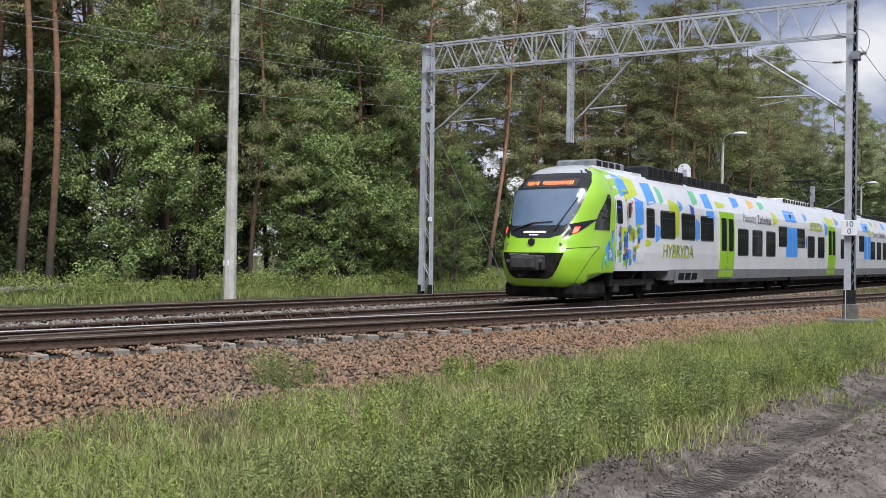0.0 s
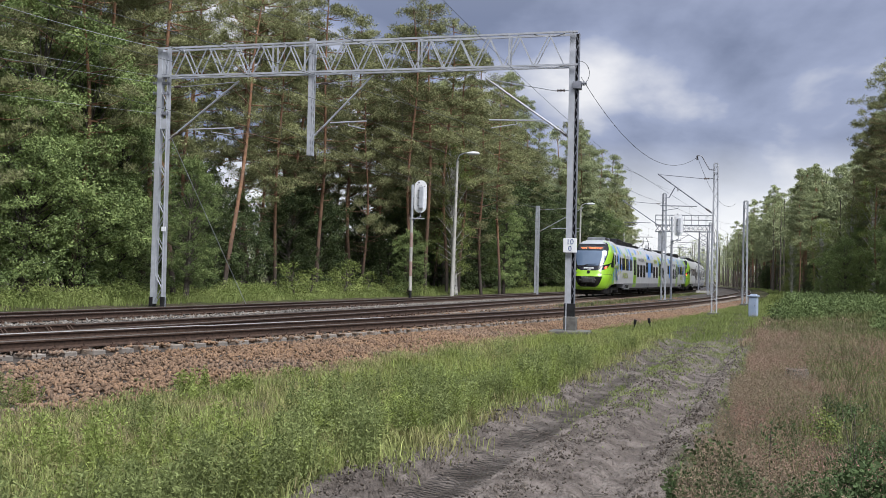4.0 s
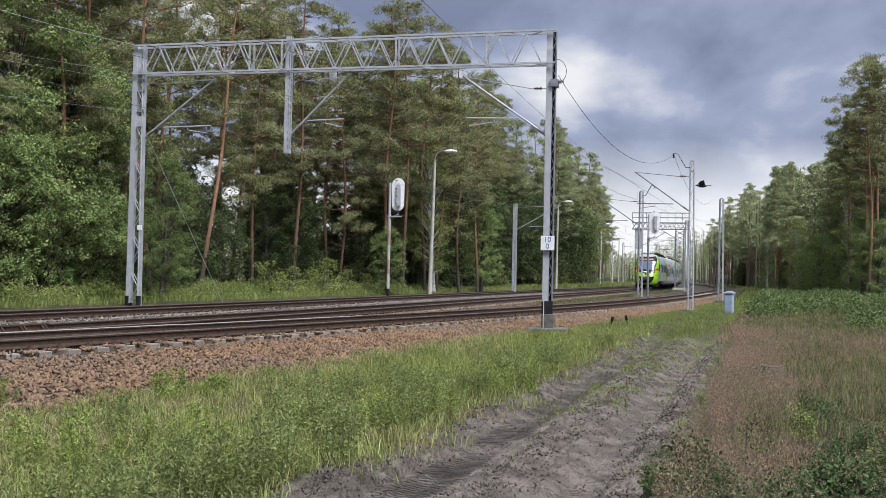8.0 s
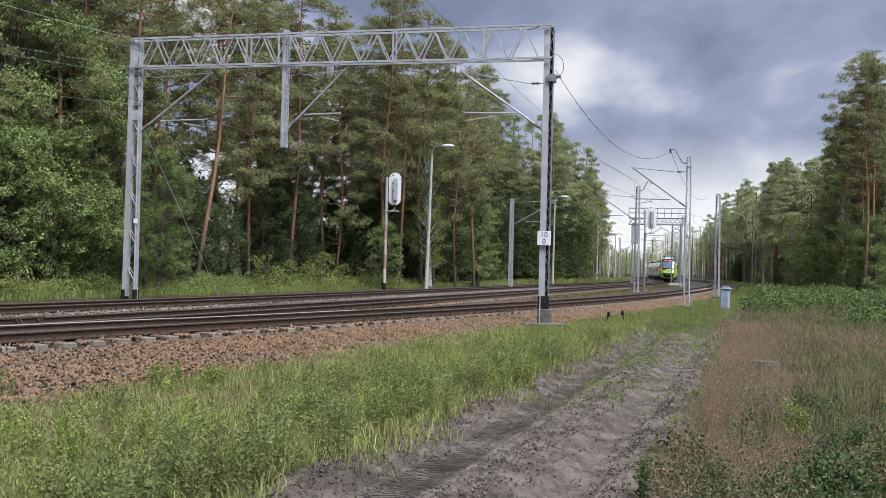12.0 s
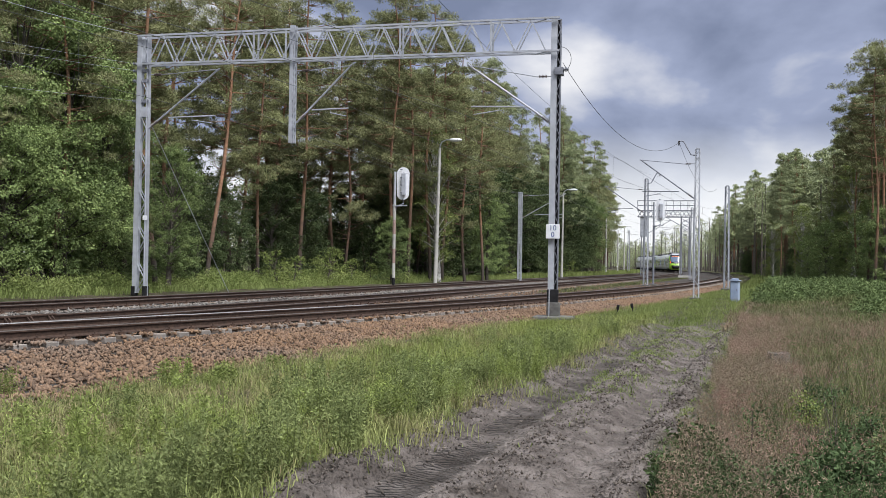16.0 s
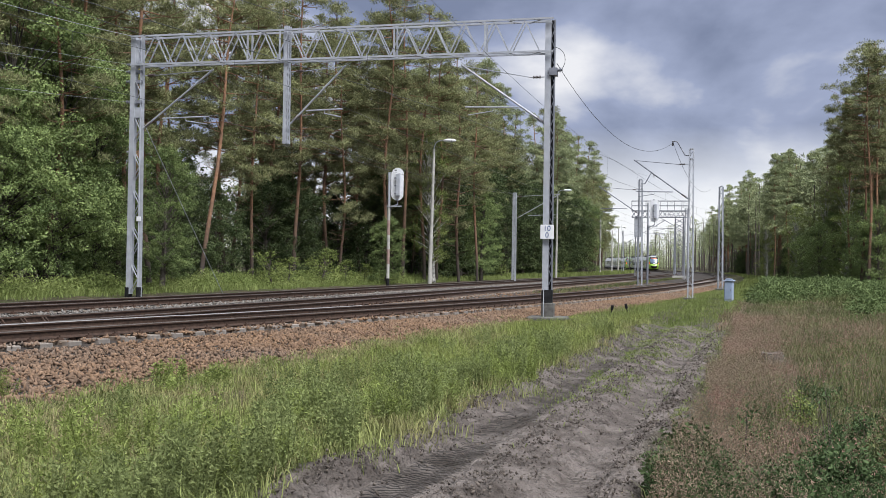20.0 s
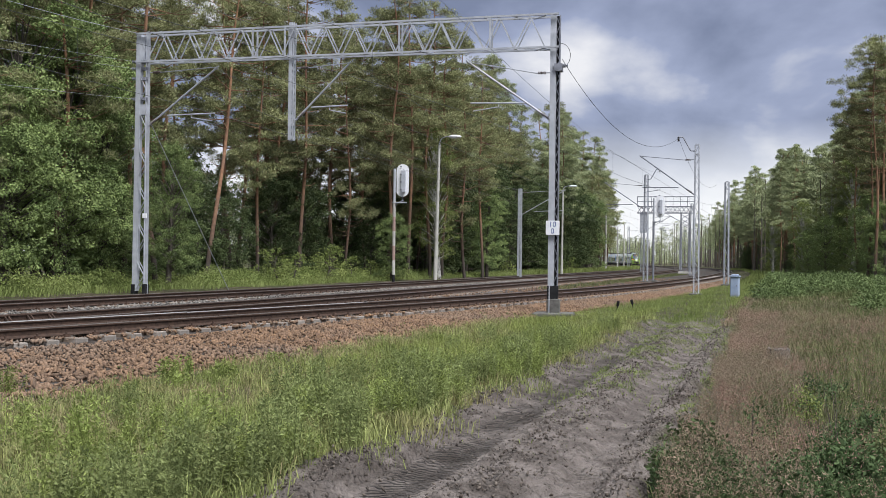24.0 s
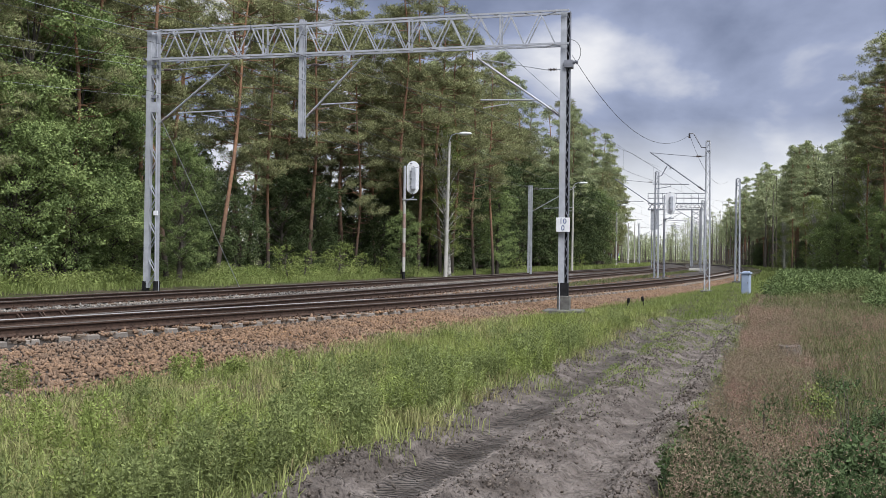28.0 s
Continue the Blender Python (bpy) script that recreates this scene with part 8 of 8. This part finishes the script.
    tagged(fast("bracken", co, tri, M_BRACKEN), "bank of dark green bracken on the heath", "bracken", kind="stuff")
    # ferns below the forest
    n = 950
    s, v = -6 + 76 * g.random(n), -27.4 + 3.9 * g.random(n) ** 1.6
    x, y = place_many(s, v)
    lift = np.clip(0.30 + 0.30 * vnoise(x * 0.5, y * 0.5, 7), 0.12, 0.7)
    co, tri = leaves(np.stack([x, y, ground_z(x, y) + lift], 1), 0.22 + 0.5 * lift, np.full(n, 110), 0.10, g, 0.7, 0.1, 0.34, 0.5)
    tagged(fast("forest_ferns", co, tri, M_GRASSFAR), "light green ferns below the forest", "fern", kind="stuff")
    # weathered stump
    p = polar(18.2, 18.0)
    bm = bmesh.new()
    rod(bm, (0, 0, -0.1), (0, 0, 0.17), 0.23, 0.19, 14)
    for w in bm.verts:
        w.co.x += random.uniform(-0.02, 0.02)
        w.co.z += random.uniform(-0.03, 0.03) if w.co.z > 0 else 0
    mesh_thing("tree_stump", bm, M_OLDCONC, "weathered grey tree stump in heath grass", "stump", Matrix.Translation((p.x, p.y, on_ground(p))))
    # fallen birch at the forest edge
    a, b = polar(-40.5, 30.0, 0.45), polar(-36.3, 31.5, 0.62)
    mesh_thing("fallen_log", string([a, a.lerp(b, 0.4) + Vector((0, 0, 0.03)), b], [0.15, 0.13, 0.09], 9), M_LOG, "pale fallen birch log below the forest", "log")


plant_heath()

# ---- sleepers, fastenings and ballast stones ----


def build_sleepers():
    bm = bmesh.new()
    block(bm, (-1.28, -0.13, -0.21), (1.28, 0.13, 0.0), 0.015)
    for v in bm.verts:
        if v.co.z < -0.1:
            v.co.y *= 1.12
        elif abs(v.co.x) < 0.3:
            v.co.z -= 0.03
    sl = bpy.data.meshes.new("sleeper")
    bm.to_mesh(sl)
    bm.free()
    sl.materials.append(M_SLEEPER)
    bm = bmesh.new()
    block(bm, (-0.16, -0.07, 0.0), (0.16, 0.07, 0.022))
    for e in (-1, 1):
        block(bm, (e * 0.115 - 0.03, -0.045, 0.02), (e * 0.115 + 0.03, 0.045, 0.055))
        rod(bm, (e * 0.115, 0, 0.05), (e * 0.115, 0, 0.095), 0.018, n=6)
    cl = bpy.data.meshes.new("rail_fastening")
    bm.to_mesh(cl)
    bm.free()
    cl.materials.append(M_CLIP)
    top = RAIL_Z - 0.172 - 0.024
    for which, s0, s1, fast_to in (("near", 4.5, 112, 62), ("middle", 14, 100, 40), ("far", 6, 84, 46)):
        s = s0
        while s < s1:
            p, q = track_point(which, s, -0.1), track_point(which, s, 0.1)
            d = q - p
            m = Matrix.Translation((p + q) / 2 + Vector((0, 0, top + random.uniform(-0.006, 0.004)))) @ Matrix.Rotation(math.atan2(d.y, d.x) + random.uniform(-0.01, 0.01), 4, "Z")
            ob = new("sleeper", sl)
            ob.parent = TRACKS[which]
            ob.matrix_world = m
            if s < fast_to:
                for x in (-0.7535, 0.7535):
                    c = new("rail_fastening", cl)
                    c.parent = ob
                    c.location = (x, 0, 0.0)
            s += 0.62


build_sleepers()


def stone_field(n, s0, s1, lo, hi, z_of, size, seed, gaps=False):
    """Angular stones, each a jittered eight-sided lump."""
    rng = np.random.default_rng(seed)
    s = s0 + (s1 - s0) * rng.random(n) ** 1.25
    f = rng.random(n)
    v = lo(s) + (hi(s) - lo(s)) * f
    if gaps:
        ok = np.abs(((s - 4.5) % 0.62) - 0.31) < 0.15
        s, f, v = s[ok], f[ok], v[ok]
        n = len(s)
    x, y = place_many(s, v)
    z = z_of(s, v, f)
    z = z + 0.035 * rng.random(n)
    r = size * rng.uniform(0.55, 1.25, n)
    dirs = np.array([[1, 0, 0], [-1, 0, 0], [0, 1, 0], [0, -1, 0], [0, 0, 1], [0, 0, -1]], float)
    pts = dirs[None] * rng.uniform(0.6, 1.2, (n, 6, 1)) + rng.normal(size=(n, 6, 3)) * 0.22
    pts *= np.array([1.3, 0.85, 0.58])
    q = rng.normal(size=(n, 4))
    q /= np.linalg.norm(q, axis=1)[:, None]
    w, a, b, c = q.T
    R = np.stack([np.stack([1 - 2 * (b * b + c * c), 2 * (a * b - c * w), 2 * (a * c + b * w)], 1), np.stack([2 * (a * b + c * w), 1 - 2 * (a * a + c * c), 2 * (b * c - a * w)], 1),
                  np.stack([2 * (a * c - b * w), 2 * (b * c + a * w), 1 - 2 * (a * a + b * b)], 1)], 1)
    pts = np.einsum("nij,nkj->nki", R, pts) * r[:, None, None]
    co = (pts + np.stack([x, y, z + r * 0.25], 1)[:, None]).reshape(-1, 3)
    base = (np.arange(n) * 6)[:, None, None]
    f8 = np.array([[0, 2, 4], [2, 1, 4], [1, 3, 4], [3, 0, 4], [2, 0, 5], [1, 2, 5], [3, 1, 5], [0, 3, 5]])
    return co, (base + f8[None]).reshape(-1, 3)


def build_stones():
    edge = lambda s: near_at(s) + 1.36
    low = lambda s: np.maximum(-8.7, near_at(s) + 2.9) + 0.12
    slope = lambda s, v, f: 0.03 + (-0.165 - 0.03) * f
    co, tri = stone_field(32000, 4, 52, edge, low, slope, 0.043, 81)
    tagged(fast("ballast_stones", co, tri, M_STONE), "reddish brown crushed stones on the ballast shoulder", "ballast stones", kind="stuff")
    flat = lambda s, v, f: np.full(len(s), 0.10)
    co, tri = stone_field(20000, 4, 60, lambda s: near_at(s) - 1.1, lambda s: near_at(s) + 1.30, flat, 0.045, 82, True)
    tagged(fast("track_stones", co, tri, M_STONE), "brown crushed stones between the sleepers", "ballast stones", kind="stuff")
    co, tri = stone_field(14000, 8, 90, lambda s: np.full(len(s), FAR_V - 1.7), lambda s: np.full(len(s), MID - 1.0), flat, 0.05, 83)
    tagged(fast("grey_track_stones", co, tri, M_STONE_GREY), "pale grey crushed stones between the far tracks", "ballast stones", kind="stuff")
    co, tri = stone_field(6000, 12, 90, lambda s: np.full(len(s), MID - 0.9), lambda s: np.maximum(near_at(s) - 1.0, MID + 0.9), flat, 0.05, 84)
    tagged(fast("middle_track_stones", co, tri, M_STONE), "brown crushed stones round the middle track", "ballast stones", kind="stuff")
    co, tri = stone_field(14000, 50, 120, edge, low, slope, 0.062, 85)
    tagged(fast("far_ballast_stones", co, tri, M_STONE), "brown crushed stones on the far ballast shoulder", "ballast stones", kind="stuff")
    # single stones of the nearest stretch
    bed = bpy.data.objects["ballast_bed"]
    rng = random.Random(3)
    kinds = []
    for k in range(6):
        bm = bmesh.new()
        bmesh.ops.create_icosphere(bm, subdivisions=1, radius=0.043)
        for w in bm.verts:
            w.co *= rng.uniform(0.7, 1.2)
            w.co.z *= 0.6
            w.co.x *= 1.25
        me = bpy.data.meshes.new("stone")
        bm.to_mesh(me)
        bm.free()
        me.materials.append(M_STONE)
        kinds.append(me)
    for i in range(300):
        s = rng.uniform(6.5, 13.0)
        f = rng.random()
        a, b = float(edge(np.array([s]))[0]), float(low(np.array([s]))[0])
        ob = new("stone", kinds[i % 6])
        ob.parent = bed
        p = place(s, a + (b - a) * f)
        ob.matrix_world = Matrix.Translation((p.x, p.y, 0.05 - 0.195 * f)) @ pose(0, 0, 0, rng.uniform(0, 360), rng.uniform(0, 360), 0)
    # clods thrown up beside the ruts
    g = np.random.default_rng(91)
    for name, n, size, mat, text in (("earth_clods", 3200, 0.013, M_EARTH, "dark earth clods beside the wheel ruts"), ("sand_clods", 5000, 0.016, M_CLOD, "pale sandy clods on the dirt road")):
        s = 4 + 22 * g.random(n) ** 1.2
        pick = g.random(n)
        v = 0.32 - 0.0475 * s + np.where(pick < 0.35, -3.42 + 0.18 * g.normal(size=n), np.where(pick < 0.6, -1.30 + 0.12 * g.normal(size=n), np.where(pick < 0.85, -2.25 + 0.16 * g.normal(size=n), g.uniform(-3.4, -1.2, n))))
        x, y = place_many(s, v)
        co, tri = stone_field(n, 0, 1, lambda q: q * 0, lambda q: q * 0, lambda q, w, f: q * 0, size, 92)
        mid = np.repeat(co.reshape(n, 6, 3).mean(1), 6, axis=0)
        mid[:, 2] = 0
        co = co - mid + np.repeat(np.stack([x, y, ground_z(x, y)], 1), 6, axis=0)
        tagged(fast(name, co, tri, mat), text, "clods", kind="stuff")


build_stones()


motions()
